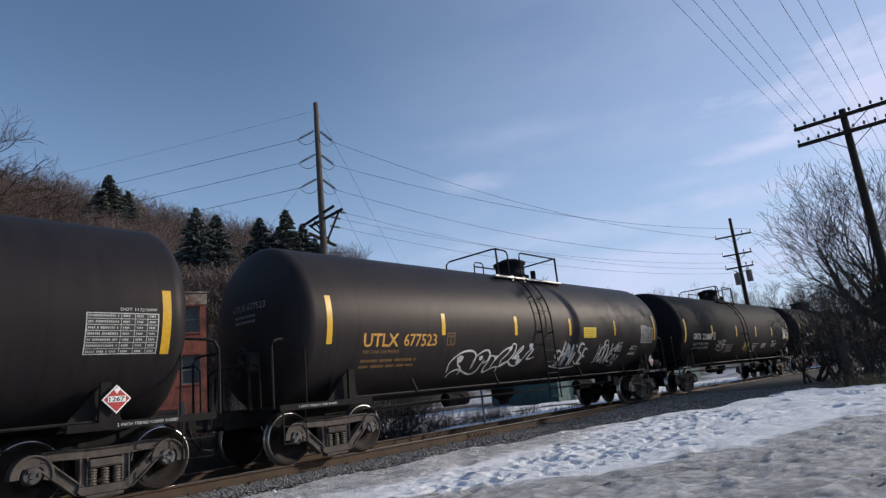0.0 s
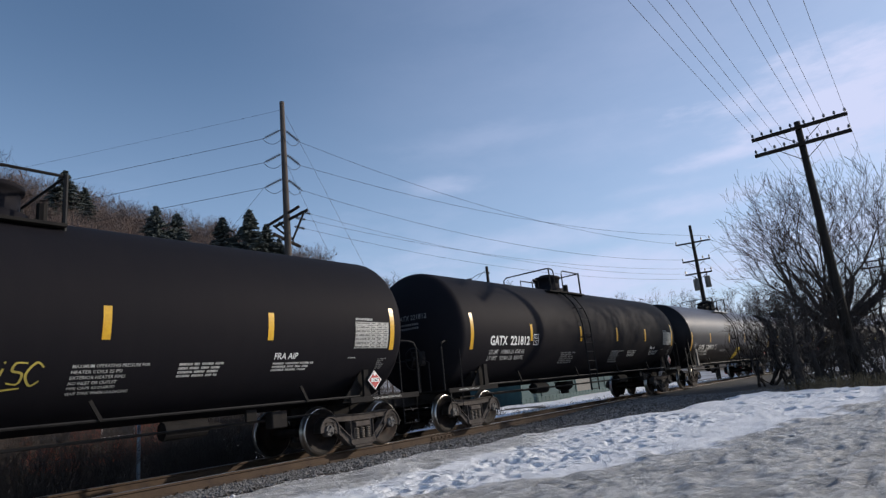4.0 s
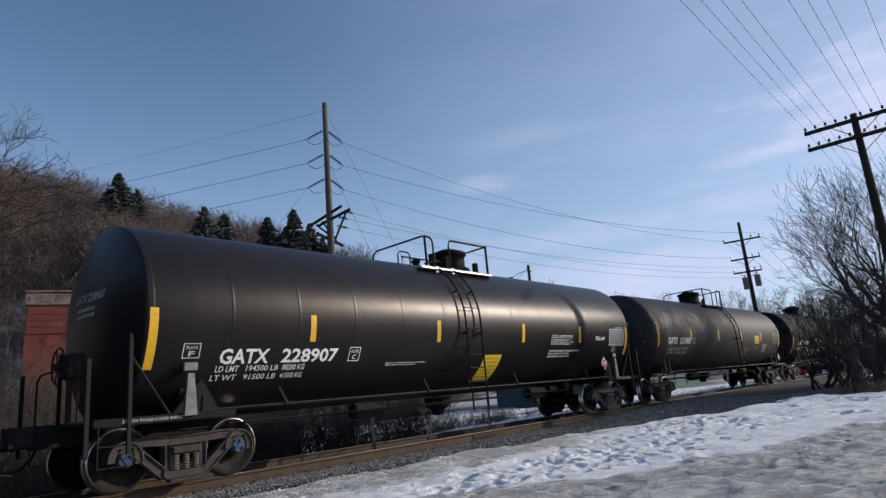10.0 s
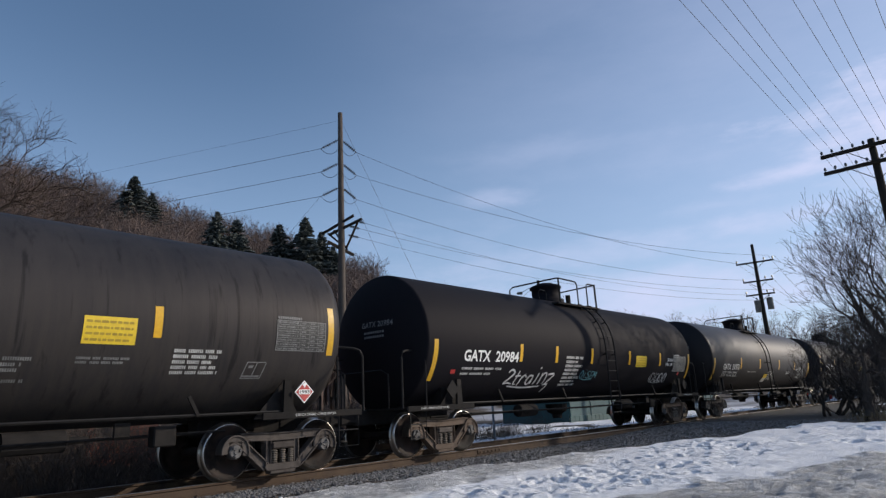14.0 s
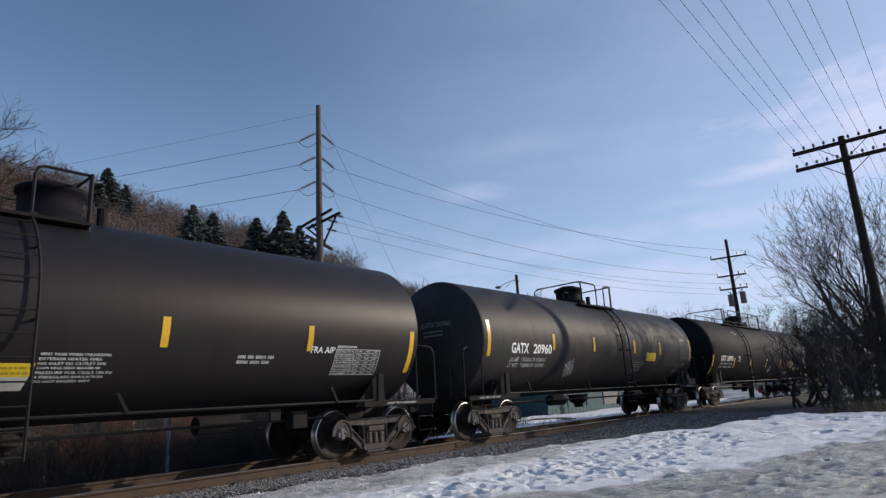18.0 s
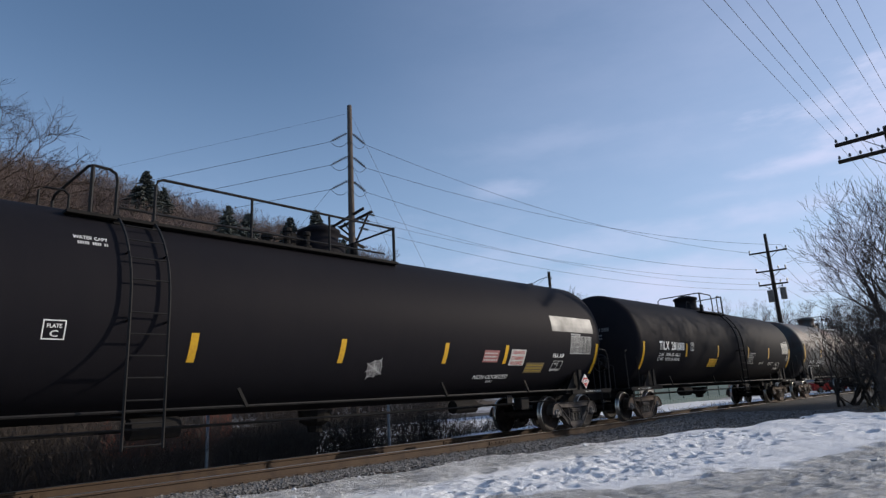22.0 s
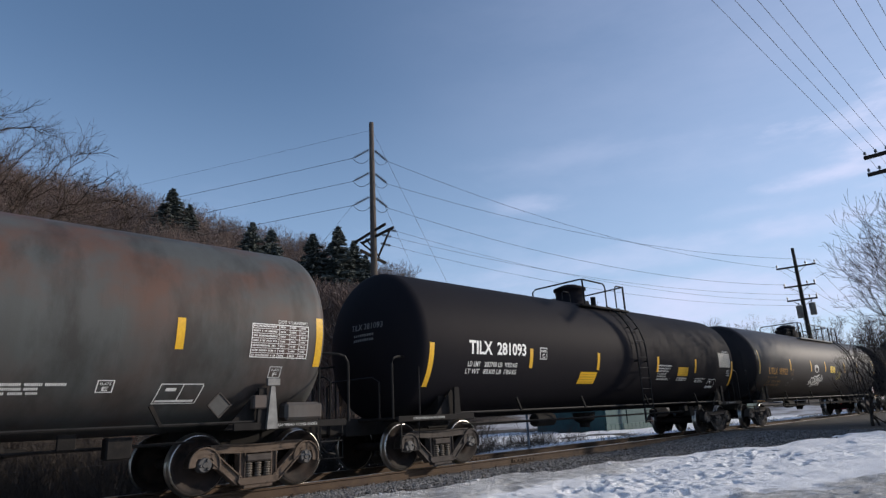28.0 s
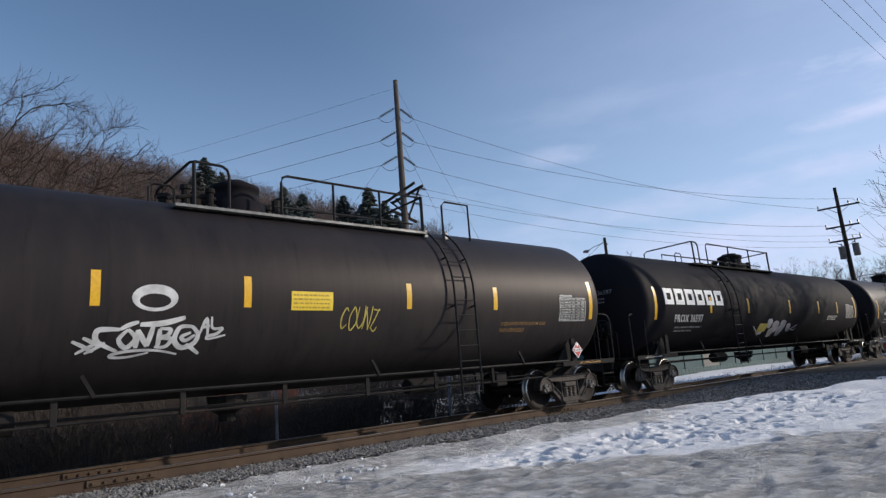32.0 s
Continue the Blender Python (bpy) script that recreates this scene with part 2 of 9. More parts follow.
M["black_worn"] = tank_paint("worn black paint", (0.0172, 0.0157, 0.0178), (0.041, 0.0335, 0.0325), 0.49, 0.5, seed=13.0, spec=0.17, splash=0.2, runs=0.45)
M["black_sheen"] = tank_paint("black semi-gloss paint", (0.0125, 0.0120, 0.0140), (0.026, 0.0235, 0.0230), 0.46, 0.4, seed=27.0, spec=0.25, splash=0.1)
M["grey_rusty"] = tank_paint("weathered grey paint with rust", (0.078, 0.085, 0.085), (0.056, 0.055, 0.053), 0.55, 0.6, rust=0.86,
                             rust_col=(0.115, 0.052, 0.034), seed=17.0, soot=0.5)
M["grey_clean"] = tank_paint("grey tank paint", (0.22, 0.225, 0.22), (0.12, 0.115, 0.105), 0.5, 0.5, rust=0.1, seed=21.0)
M["under"] = surf("underframe black", (0.014, 0.0130, 0.0130), (0.025, 0.0225, 0.0210), 5, (0.7, 0.95), c3=(0.052, 0.042, 0.035), spot=0.66, vary=0.2, spec=0.12)
M["rail_black"] = surf("handrail black", (0.010, 0.0095, 0.0098), (0.019, 0.0175, 0.017), 9, (0.5, 0.7), bump=0.05, spec=0.2)
M["bright_grate"] = surf("galvanised grating", (0.42, 0.42, 0.43), (0.28, 0.27, 0.27), 14, (0.35, 0.5), metal=0.7, bump=0.2)
M["casting"] = surf("cast steel with road dirt", (0.054, 0.046, 0.042), (0.100, 0.085, 0.076), 5, (0.7, 0.95), c3=(0.020, 0.016, 0.015),
                    spot=0.60, spot_scale=3, bump=0.3, vary=0.3, spec=0.2)
M["casting_tan"] = surf("cast steel under tan dust", (0.105, 0.078, 0.060), (0.150, 0.114, 0.090), 4, (0.75, 0.95), c3=(0.050, 0.037, 0.030), spot=0.60, spot_scale=3,
                        bump=0.3, vary=0.2, spec=0.15)
M["wheel_face"] = surf("wheel plate rust", (0.017, 0.0125, 0.011), (0.036, 0.024, 0.019), 4, (0.55, 0.8), c3=(0.010, 0.008, 0.0075), spot=0.55,
                       spot_scale=3, vary=0.3, spec=0.16)
M["wheel_tread"] = surf("polished wheel tread", (0.50, 0.48, 0.45), (0.38, 0.36, 0.33), 8, (0.22, 0.38), metal=1.0, bump=0.03)
M["cap"] = surf("bearing cap grey", (0.12, 0.118, 0.12), (0.055, 0.050, 0.048), 9, (0.5, 0.7), metal=0.2, vary=0.3)
M["cap_blue"] = surf("bearing cap blue", (0.05, 0.10, 0.20), (0.025, 0.035, 0.06), 9, (0.5, 0.7), vary=0.2, spec=0.3)
M["spring"] = surf("spring steel", (0.17, 0.145, 0.12), (0.09, 0.075, 0.06), 12, (0.5, 0.7), metal=0.2)
M["yellow"] = surf("yellow reflective sheet", (0.72, 0.42, 0.02), (0.60, 0.33, 0.02), 20, (0.28, 0.42), bump=0.05, vary=0.1)
M["sign_yellow"] = surf("yellow sign", (0.80, 0.58, 0.03), (0.70, 0.48, 0.03), 14, (0.4, 0.55), bump=0.05)
M["white"] = surf("white stencil paint", (0.86, 0.86, 0.84), (0.70, 0.70, 0.68), 12, (0.55, 0.75), bump=0.05)
M["white_worn"] = surf("worn white stencil paint", (0.62, 0.62, 0.60), (0.34, 0.34, 0.33), 9, (0.6, 0.8), bump=0.05)
M["white_faint"] = surf("faded stencil paint", (0.24, 0.24, 0.24), (0.12, 0.12, 0.12), 9, (0.6, 0.8), bump=0.05)
M["orange"] = surf("orange stencil paint", (0.66, 0.34, 0.05), (0.45, 0.22, 0.04), 10, (0.5, 0.7), bump=0.05)
M["orange_faint"] = surf("faded orange stencil paint", (0.28, 0.15, 0.04), (0.16, 0.09, 0.03), 10, (0.5, 0.7), bump=0.05)
M["red"] = surf("red placard", (0.50, 0.035, 0.03), (0.36, 0.03, 0.028), 12, (0.4, 0.6), bump=0.05)
M["oxide"] = surf("red-brown panel backing", (0.075, 0.040, 0.033), (0.050, 0.030, 0.026), 8, (0.5, 0.7), bump=0.0)
M["sign_red"] = surf("sun-faded red sign", (0.36, 0.15, 0.14), (0.27, 0.10, 0.095), 8, (0.5, 0.7), bump=0.05)
M["ink"] = surf("black ink", (0.012, 0.012, 0.012), (0.03, 0.03, 0.03), 12, (0.5, 0.7), bump=0.0)
M["sign_ink"] = surf("faded sign print", (0.48, 0.33, 0.03), (0.34, 0.23, 0.025), 12, (0.5, 0.7), bump=0.0)
M["twig_tan"] = surf("brown winter twigs", (0.036, 0.027, 0.023), (0.058, 0.043, 0.035), 3, (0.85, 0.95), bump=0, spec=0.05)
M["panel_grey"] = surf("data panel backing", (0.022, 0.022, 0.022), (0.04, 0.04, 0.04), 8, (0.5, 0.7), bump=0.0)
M["sheet_white"] = surf("white decal sheet", (0.62, 0.61, 0.57), (0.46, 0.45, 0.42), 8, (0.4, 0.6), bump=0.05)
M["silver"] = surf("bare aluminium sheet", (0.17, 0.17, 0.17), (0.10, 0.098, 0.095), 3, (0.45, 0.65), metal=0.3, bump=0.1)
M["tan"] = surf("aged brown sign", (0.19, 0.14, 0.06), (0.12, 0.09, 0.05), 8, (0.5, 0.7), bump=0.05)
M["bracket"] = surf("weathered bare bracket", (0.20, 0.20, 0.20), (0.10, 0.098, 0.095), 6, (0.4, 0.6), metal=0.3, bump=0.1)
M["graffiti_white"] = surf("white spray paint", (0.70, 0.70, 0.70), (0.42, 0.42, 0.42), 5, (0.6, 0.8), bump=0.0)
M["graffiti_pale"] = surf("pale grey lilac spray paint", (0.46, 0.44, 0.47), (0.26, 0.25, 0.27), 3, (0.6, 0.8), bump=0.0)
M["graffiti_gold"] = surf("gold spray paint", (0.52, 0.42, 0.08), (0.32, 0.26, 0.06), 5, (0.6, 0.8), bump=0.0)
M["graffiti_teal"] = surf("pale teal spray paint", (0.10, 0.28, 0.32), (0.06, 0.16, 0.19), 5, (0.6, 0.8), bump=0.0)
M["rust_rail"] = surf("rusty rail", (0.056, 0.033, 0.020), (0.082, 0.052, 0.031), 3, (0.8, 0.95), c3=(0.034, 0.020, 0.014), spot=0.62, bump=0.25,
                      spot_scale=2.0, stretch=(1, 1, 1))
M["rail_top"] = surf("polished rail head", (0.40, 0.38, 0.35), (0.30, 0.28, 0.26), 6, (0.25, 0.4), metal=1.0, bump=0.02)
M["tie"] = surf("creosoted sleeper", (0.045, 0.032, 0.023), (0.075, 0.056, 0.042), 9, (0.8, 0.95), stretch=(1, 1, 6), vary=0.3, spec=0.2)
M["ballast"] = surf("ballast bed", (0.054, 0.043, 0.035), (0.028, 0.023, 0.019), 14, (0.8, 0.95), c3=(0.085, 0.056, 0.038), spot=0.60, bump=0.9, bscale=26)
M["stone"] = surf("ballast stone", (0.27, 0.258, 0.248), (0.060, 0.056, 0.053), 9.0, (0.8, 0.95), c3=(0.13, 0.08, 0.05), spot=0.66, spot_scale=5)
M["pole"] = surf("weathered pole wood", (0.105, 0.082, 0.066), (0.06, 0.048, 0.04), 5, (0.75, 0.95), stretch=(4, 4, 0.3), bump=0.5)
M["pole_dark"] = surf("dark creosoted pole", (0.022, 0.017, 0.014), (0.045, 0.036, 0.029), 5, (0.8, 0.95), stretch=(4, 4, 0.3), bump=0.5, spec=0.15)
M["insulator"] = surf("grey insulator", (0.035, 0.033, 0.034), (0.06, 0.058, 0.06), 20, (0.25, 0.4), bump=0)
M["glass_ins"] = surf("glass insulator", (0.05, 0.06, 0.07), (0.09, 0.10, 0.11), 20, (0.15, 0.3), bump=0)
M["wire"] = surf("cable", (0.03, 0.03, 0.032), (0.06, 0.06, 0.062), 3, (0.5, 0.7), bump=0)
M["bark"] = surf("grey brown bark", (0.040, 0.032, 0.028), (0.074, 0.061, 0.052), 6, (0.8, 0.95), stretch=(3, 3, 0.6), bump=0.7, vary=0.15, spec=0.15)
M["twig"] = surf("winter twigs", (0.052, 0.042, 0.037), (0.086, 0.070, 0.062), 3, (0.85, 0.95), bump=0, spec=0.1)
M["woods"] = surf("winter woods", (0.135, 0.098, 0.086), (0.165, 0.124, 0.108), 0.12, (0.9, 1.0), bump=0, c3=(0.130, 0.112, 0.106), spot=0.55,
                  spot_scale=0.5, spec=0.05)
M["fir"] = surf("spruce needles", (0.060, 0.071, 0.068), (0.100, 0.110, 0.100), 3, (0.8, 0.95), bump=0, vary=0.2, spec=0.1)
M["brush"] = surf("dry brush", (0.048, 0.041, 0.037), (0.085, 0.071, 0.062), 4, (0.85, 0.95), bump=0, spec=0.05)
M["grass_dry"] = surf("dead grass", (0.24, 0.18, 0.10), (0.15, 0.11, 0.065), 4, (0.85, 0.95), bump=0)
M["car_red"] = surf("red car paint", (0.33, 0.025, 0.022), (0.26, 0.02, 0.02), 3, (0.2, 0.3), bump=0)
M["car_dark"] = surf("dark blue car paint", (0.02, 0.025, 0.04), (0.03, 0.035, 0.05), 3, (0.2, 0.3), bump=0)
M["tyre"] = surf("tyre rubber", (0.015, 0.015, 0.015), (0.03, 0.03, 0.03), 9, (0.7, 0.9), bump=0.1)
M["car_glass"] = surf("dark car window", (0.02, 0.022, 0.025), (0.03, 0.03, 0.034), 2, (0.05, 0.1), bump=0)
M["brick"] = surf("painted red brick", (0.28, 0.080, 0.048), (0.19, 0.052, 0.034), 2.2, (0.75, 0.92), c3=(0.10, 0.034, 0.028), spot=0.56, vary=0.12,
                  bump=0.3)
M["mortar"] = surf("painted mortar", (0.24, 0.062, 0.042), (0.17, 0.05, 0.036), 5, (0.85, 0.95), c3=(0.30, 0.09, 0.06), spot=0.62)
M["coping"] = surf("weathered stone parapet", (0.34, 0.27, 0.21), (0.20, 0.15, 0.115), 4, (0.8, 0.95), c3=(0.15, 0.055, 0.040), spot=0.56, spot_scale=2.2, bump=0.6)
M["glass_dark"] = surf("dusty window pane", (0.030, 0.031, 0.033), (0.060, 0.058, 0.056), 2, (0.35, 0.6), bump=0.02, vary=0.25)
M["win_frame"] = surf("old window frame", (0.14, 0.13, 0.12), (0.22, 0.21, 0.19), 6, (0.7, 0.9))
M["win_white"] = surf("white window frame", (0.62, 0.61, 0.58), (0.48, 0.47, 0.44), 6, (0.6, 0.8))
M["teal"] = surf("teal painted metal", (0.010, 0.050, 0.056), (0.014, 0.068, 0.072), 2, (0.5, 0.7), c3=(0.009, 0.036, 0.040), spot=0.6)
M["teal_pale"] = surf("dusty teal glazing", (0.020, 0.060, 0.066), (0.030, 0.080, 0.085), 2, (0.3, 0.5), bump=0.02, vary=0.2)
M["roof"] = surf("tar roof", (0.05, 0.05, 0.052), (0.08, 0.08, 0.08), 4, (0.8, 0.95))
M["block"] = surf("buff concrete block", (0.10, 0.082, 0.062), (0.065, 0.054, 0.042), 4, (0.8, 0.95), vary=0.2, bump=0.4)
M["galv"] = surf("galvanised post", (0.36, 0.40, 0.46), (0.28, 0.31, 0.36), 12, (0.4, 0.6), metal=0.4)
M["litter"] = surf("leaf litter", (0.085, 0.06, 0.042), (0.055, 0.042, 0.03), 0.4, (0.9, 1.0), c3=(0.42, 0.43, 0.46), spot=0.52, spot_scale=0.11, bump=0.6,
                   bscale=3)
M["earth"] = surf("frozen earth and gravel", (0.030, 0.0265, 0.0240), (0.048, 0.0420, 0.0370), 5, (0.85, 1.0), c3=(0.066, 0.056, 0.047), spot=0.6, spot_scale=0.6,
                  bump=0.8, bscale=30)


def snow_material():
    """Old snow: clean on the bank beside the track, grey slush and ice where cars have driven."""
    m, n, l, p = material("old snow and slush")
    at = n.new("ShaderNodeAttribute")
    at.attribute_name = "slush"
    tc = n.new("ShaderNodeTexCoord")

    def nz(scale, detail=8, ro=0.6):
        x = n.new("ShaderNodeTexNoise")
        x.inputs["Scale"].default_value, x.inputs["Detail"].default_value, x.inputs["Roughness"].default_value = scale, detail, ro
        l.new(tc.outputs["Object"], x.inputs["Vector"])
        return x.outputs["Fac"]

    def mr(v, a, b, c=0.0, d=1.0):
        x = n.new("ShaderNodeMapRange")
        for k, q in zip(("From Min", "From Max", "To Min", "To Max"), (a, b, c, d)):
            x.inputs[k].default_value = q
        l.new(v, x.inputs["Value"])
        return x.outputs[0]

    def mx(f, a, b):
        x = n.new("ShaderNodeMixRGB")
        l.new(f, x.inputs["Fac"])
        for s, v in (("Color1", a), ("Color2", b)):
            if isinstance(v, tuple):
                x.inputs[s].default_value = (*v, 1)
            else:
                l.new(v, x.inputs[s])
        return x.outputs[0]

    turn = n.new("ShaderNodeMapping")
    turn.inputs["Rotation"].default_value = (0, 0, radians(-46))
    turn.inputs["Scale"].default_value = (0.45, 2.0, 1.0)
    l.new(tc.outputs["Object"], turn.inputs["Vector"])
    streak = nz(2.6, 10, 0.72)
    l.new(turn.outputs[0], streak.node.inputs["Vector"])
    grit, blot, fine = nz(9), nz(1.3), nz(60, 5)
    clean = mx(mr(grit, 0.45, 0.8), (0.84, 0.84, 0.85), (0.68, 0.67, 0.66))
    slush = mx(mr(blot, 0.35, 0.65), (0.60, 0.59, 0.58), (0.46, 0.45, 0.44))
    slush = mx(mr(streak, 0.50, 0.58), slush, (0.76, 0.75, 0.74))
    slush = mx(mr(streak, 0.46, 0.36, 0.0, 0.75), slush, (0.34, 0.33, 0.32))
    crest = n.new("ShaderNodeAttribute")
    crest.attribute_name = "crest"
    # Crests mix towards white, hollows towards grey, by the same ridges as the relief.
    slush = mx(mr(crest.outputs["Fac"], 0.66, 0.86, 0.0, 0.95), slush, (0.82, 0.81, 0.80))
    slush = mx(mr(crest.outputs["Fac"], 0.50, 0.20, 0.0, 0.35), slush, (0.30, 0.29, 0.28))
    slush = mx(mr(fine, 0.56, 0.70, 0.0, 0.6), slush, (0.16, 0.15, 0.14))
    ad = n.new("ShaderNodeMath")
    ad.operation = "MULTIPLY_ADD"
    ad.inputs[1].default_value = 0.5
    l.new(blot, ad.inputs[0])
    l.new(at.outputs["Fac"], ad.inputs[2])
    f = mr(ad.outputs[0], 0.45, 0.95)
    l.new(mx(f, clean, slush), p.inputs["Base Color"])
    wet = n.new("ShaderNodeMath")
    wet.operation = "MULTIPLY"
    l.new(f, wet.inputs[0])
    l.new(mr(streak, 0.55, 0.35), wet.inputs[1])
    l.new(mr(wet.outputs[0], 0.0, 1.0, 0.75, 0.32), p.inputs["Roughness"])
    p.inputs["Subsurface Weight"].default_value = 0.0
    bp = n.new("ShaderNodeBump")
    bp.inputs["Strength"].default_value, bp.inputs["Distance"].default_value = 0.9, 0.05
    sm = n.new("ShaderNodeMath")
    sm.operation = "MULTIPLY_ADD"
    sm.inputs[1].default_value = 0.35
    l.new(fine, sm.inputs[0])
    l.new(grit, sm.inputs[2])
    rough_up = n.new("ShaderNodeMath")
    rough_up.operation = "MULTIPLY"
    l.new(f, rough_up.inputs[0])
    l.new(mr(streak, 0.35, 0.65, 0.0, 2.4), rough_up.inputs[1])
    both = n.new("ShaderNodeMath")
    l.new(sm.outputs[0], both.inputs[0])
    l.new(rough_up.outputs[0], both.inputs[1])
    l.new(both.outputs[0], bp.inputs["Height"])
    l.new(bp.outputs[0], p.inputs["Normal"])
    return m


M["snow"] = snow_material()
M["ice"] = surf("grey frozen wood", (0.36, 0.36, 0.36), (0.26, 0.255, 0.25), 6, (0.5, 0.7), bump=0.3, bscale=20)

# ---- the plan: track axis, its slow curve, heights ----
TRACK_YAW = -39.887
AL = Vector((-math.sin(radians(TRACK_YAW)), math.cos(radians(TRACK_YAW)), 0))      # along the track, away
NN = Vector((-math.cos(radians(TRACK_YAW)), -math.sin(radians(TRACK_YAW)), 0))     # across it, away from the camera
TRACK_LAT, RAIL_Z = 10.69, 0.61
BEND, BEND_FROM = 0.0011, 11.4


def track_pose(u):
    """Place and heading of the rail level on the centre line, u metres along."""
    w = max(0.0, u - BEND_FROM)
    p = AL * (u - BEND * BEND * w ** 3 / 6) + NN * (TRACK_LAT - BEND * w * w / 2)
    return Vector((p.x, p.y, RAIL_Z)), 90 + TRACK_YAW - math.degrees(BEND * w)


def at(u, lat, z=0.0):
    """A place from metres along and across the track, counted from the camera."""
    p = AL * u + NN * lat
    return Vector((p.x, p.y, z))


def polar(yaw, dist, z=0.0):
    return Vector((-math.sin(radians(yaw)) * dist, math.cos(radians(yaw)) * dist, z))


def up_at(dist, elevation):
    return 1.6 + dist * math.tan(radians(elevation))


# ---- mesh helpers ----
def mesh_object(name, verts, faces, mat, parent=None, smooth=False):
    me = bpy.data.meshes.new(name)
    me.from_pydata([tuple(v) for v in verts], [], faces)
    me.materials.append(M[mat])
    if smooth:
        me.polygons.foreach_set("use_smooth", [True] * len(me.polygons))
    me.update()
    ob = new(name, me)
    ob.parent = parent
    return ob


def part(name, bm, mat, parent=None, label="", smooth=False):
    """One bmesh as one mesh object under a thing or a part."""
    me = bpy.data.meshes.new(name)
    for f in bm.faces:
        f.smooth = smooth
    bm.normal_update()
    bm.to_mesh(me)
    bm.free()
    for k in (mat if isinstance(mat, (list, tuple)) else [mat]):
        me.materials.append(M[k])
    ob = new(name, me)
    ob.parent = parent
    if label:
        ob["label"] = label
    return ob


def share(name, data, parent, m=None, label=""):
    ob = new(name, data)
    ob.parent = parent
    if m is not None:
        ob.matrix_local = m
    if label:
        ob["label"] = label
    return ob


def thing(name, label, category, m=None, group="", kind=""):
    ob = new(name)
    ob.empty_display_size = 0.2
    if m is not None:
        ob.matrix_world = m
    return tagged(ob, label, category, group, kind)


def box(bm, cx, cy, cz, sx, sy, sz, bevel=0.0, rot=None):
    """A box into bm, with its edges broken."""
    m = Matrix.Translation((cx, cy, cz))
    if rot is not None:
        m = m @ rot
    r = bmesh.ops.create_cube(bm, size=1, matrix=m @ Matrix.Diagonal((sx, sy, sz, 1)))
    if bevel:
        es = list({e for v in r["verts"] for e in v.link_edges})
        bmesh.ops.bevel(bm, geom=es, offset=bevel, segments=1, affect="EDGES")
    return bm


def tube(bm, pts, r, sides=6, cap=True):
    """A round bar through points, into bm."""
    pts = [Vector(p) for p in pts]
    rs = r if isinstance(r, (list, tuple)) else [r] * len(pts)
    rings = []
    for i, p in enumerate(pts):
        d = (pts[min(i + 1, len(pts) - 1)] - pts[max(i - 1, 0)]).normalized()
        a = d.cross(Vector((0, 0, 1)) if abs(d.z) < 0.9 else Vector((1, 0, 0))).normalized()
        b = d.cross(a)
        rings.append([bm.verts.new(p + (a * math.cos(t) + b * math.sin(t)) * rs[i]) for t in (2 * math.pi * k / sides for k in range(sides))])
    for q, s in zip(rings, rings[1:]):
        for k in range(sides):
            bm.faces.new((q[k], q[(k + 1) % sides], s[(k + 1) % sides], s[k]))
    if cap:
        bm.faces.new(rings[0][::-1])
        bm.faces.new(rings[-1])
    return bm


def lathe(bm, profile, m=Matrix.Identity(4), steps=24, mats=None):
    """Turns a profile of (along, radius) about the x axis, into bm."""
    rings = []
    for x, r in profile:
        if r < 1e-5:
            rings.append([bm.verts.new(m @ Vector((x, 0, 0)))])
        else:
            rings.append([bm.verts.new(m @ Vector((x, r * math.cos(2 * math.pi * k / steps), r * math.sin(2 * math.pi * k / steps)))) for k in range(steps)])
    for i, (q, s) in enumerate(zip(rings, rings[1:])):
        for k in range(steps):
            j = (k + 1) % steps
            if len(q) == 1 and len(s) == 1:
                continue
            f = bm.faces.new((q[0], s[k], s[j]) if len(q) == 1 else (q[k], s[0], q[j]) if len(s) == 1 else (q[k], s[k], s[j], q[j]))
            if mats:
                f.material_index = mats[i]
    return bm


def prism(bm, outline, y0, y1):
    """An outline in x, z, as thick as y0 to y1."""
    a = [bm.verts.new((x, y0, z)) for x, z in outline]
    b = [bm.verts.new((x, y1, z)) for x, z in outline]
    n = len(a)
    for k in range(n):
        bm.faces.new((a[k], a[(k + 1) % n], b[(k + 1) % n], b[k]))
    bm.faces.new(a[::-1])
    bm.faces.new(b)
    return bm


def bar(bm, x0, z0, x1, z1, w, y0, y1):
    """A flat bar of width w between two places of the x, z plane."""
    d = Vector((x1 - x0, z1 - z0)).normalized()
    nx, nz = -d.y * w / 2, d.x * w / 2
    return prism(bm, [(x0 + nx, z0 + nz), (x0 - nx, z0 - nz), (x1 - nx, z1 - nz), (x1 + nx, z1 + nz)], y0, y1)


def smoothstep(a, b, x):
    t = min(1.0, max(0.0, (x - a) / (b - a)))
    return t * t * (3 - 2 * t)


# ---- ground ----
def ground_z(u, lat):
    near = 0.28 + 0.30 * smoothstep(9, 26, u)
    far = 0.25 - 1.0 * smoothstep(13.5, 20, lat) * (1 - 0.75 * smoothstep(12, 22, u))
    return near + (far - near) * smoothstep(9.5, 12.5, lat)


def spread(lo, hi, step, reach, grow=1.35):
    """Even steps from lo to hi, then ever wider ones out to reach on both sides."""
    v = list(np.arange(lo, hi + step / 2, step))
    d = step
    while v[-1] < reach:
        d *= grow
        v.append(v[-1] + d)
    d = step
    while v[0] > -reach:
        d *= grow
        v.insert(0, v[0] - d)
    return v


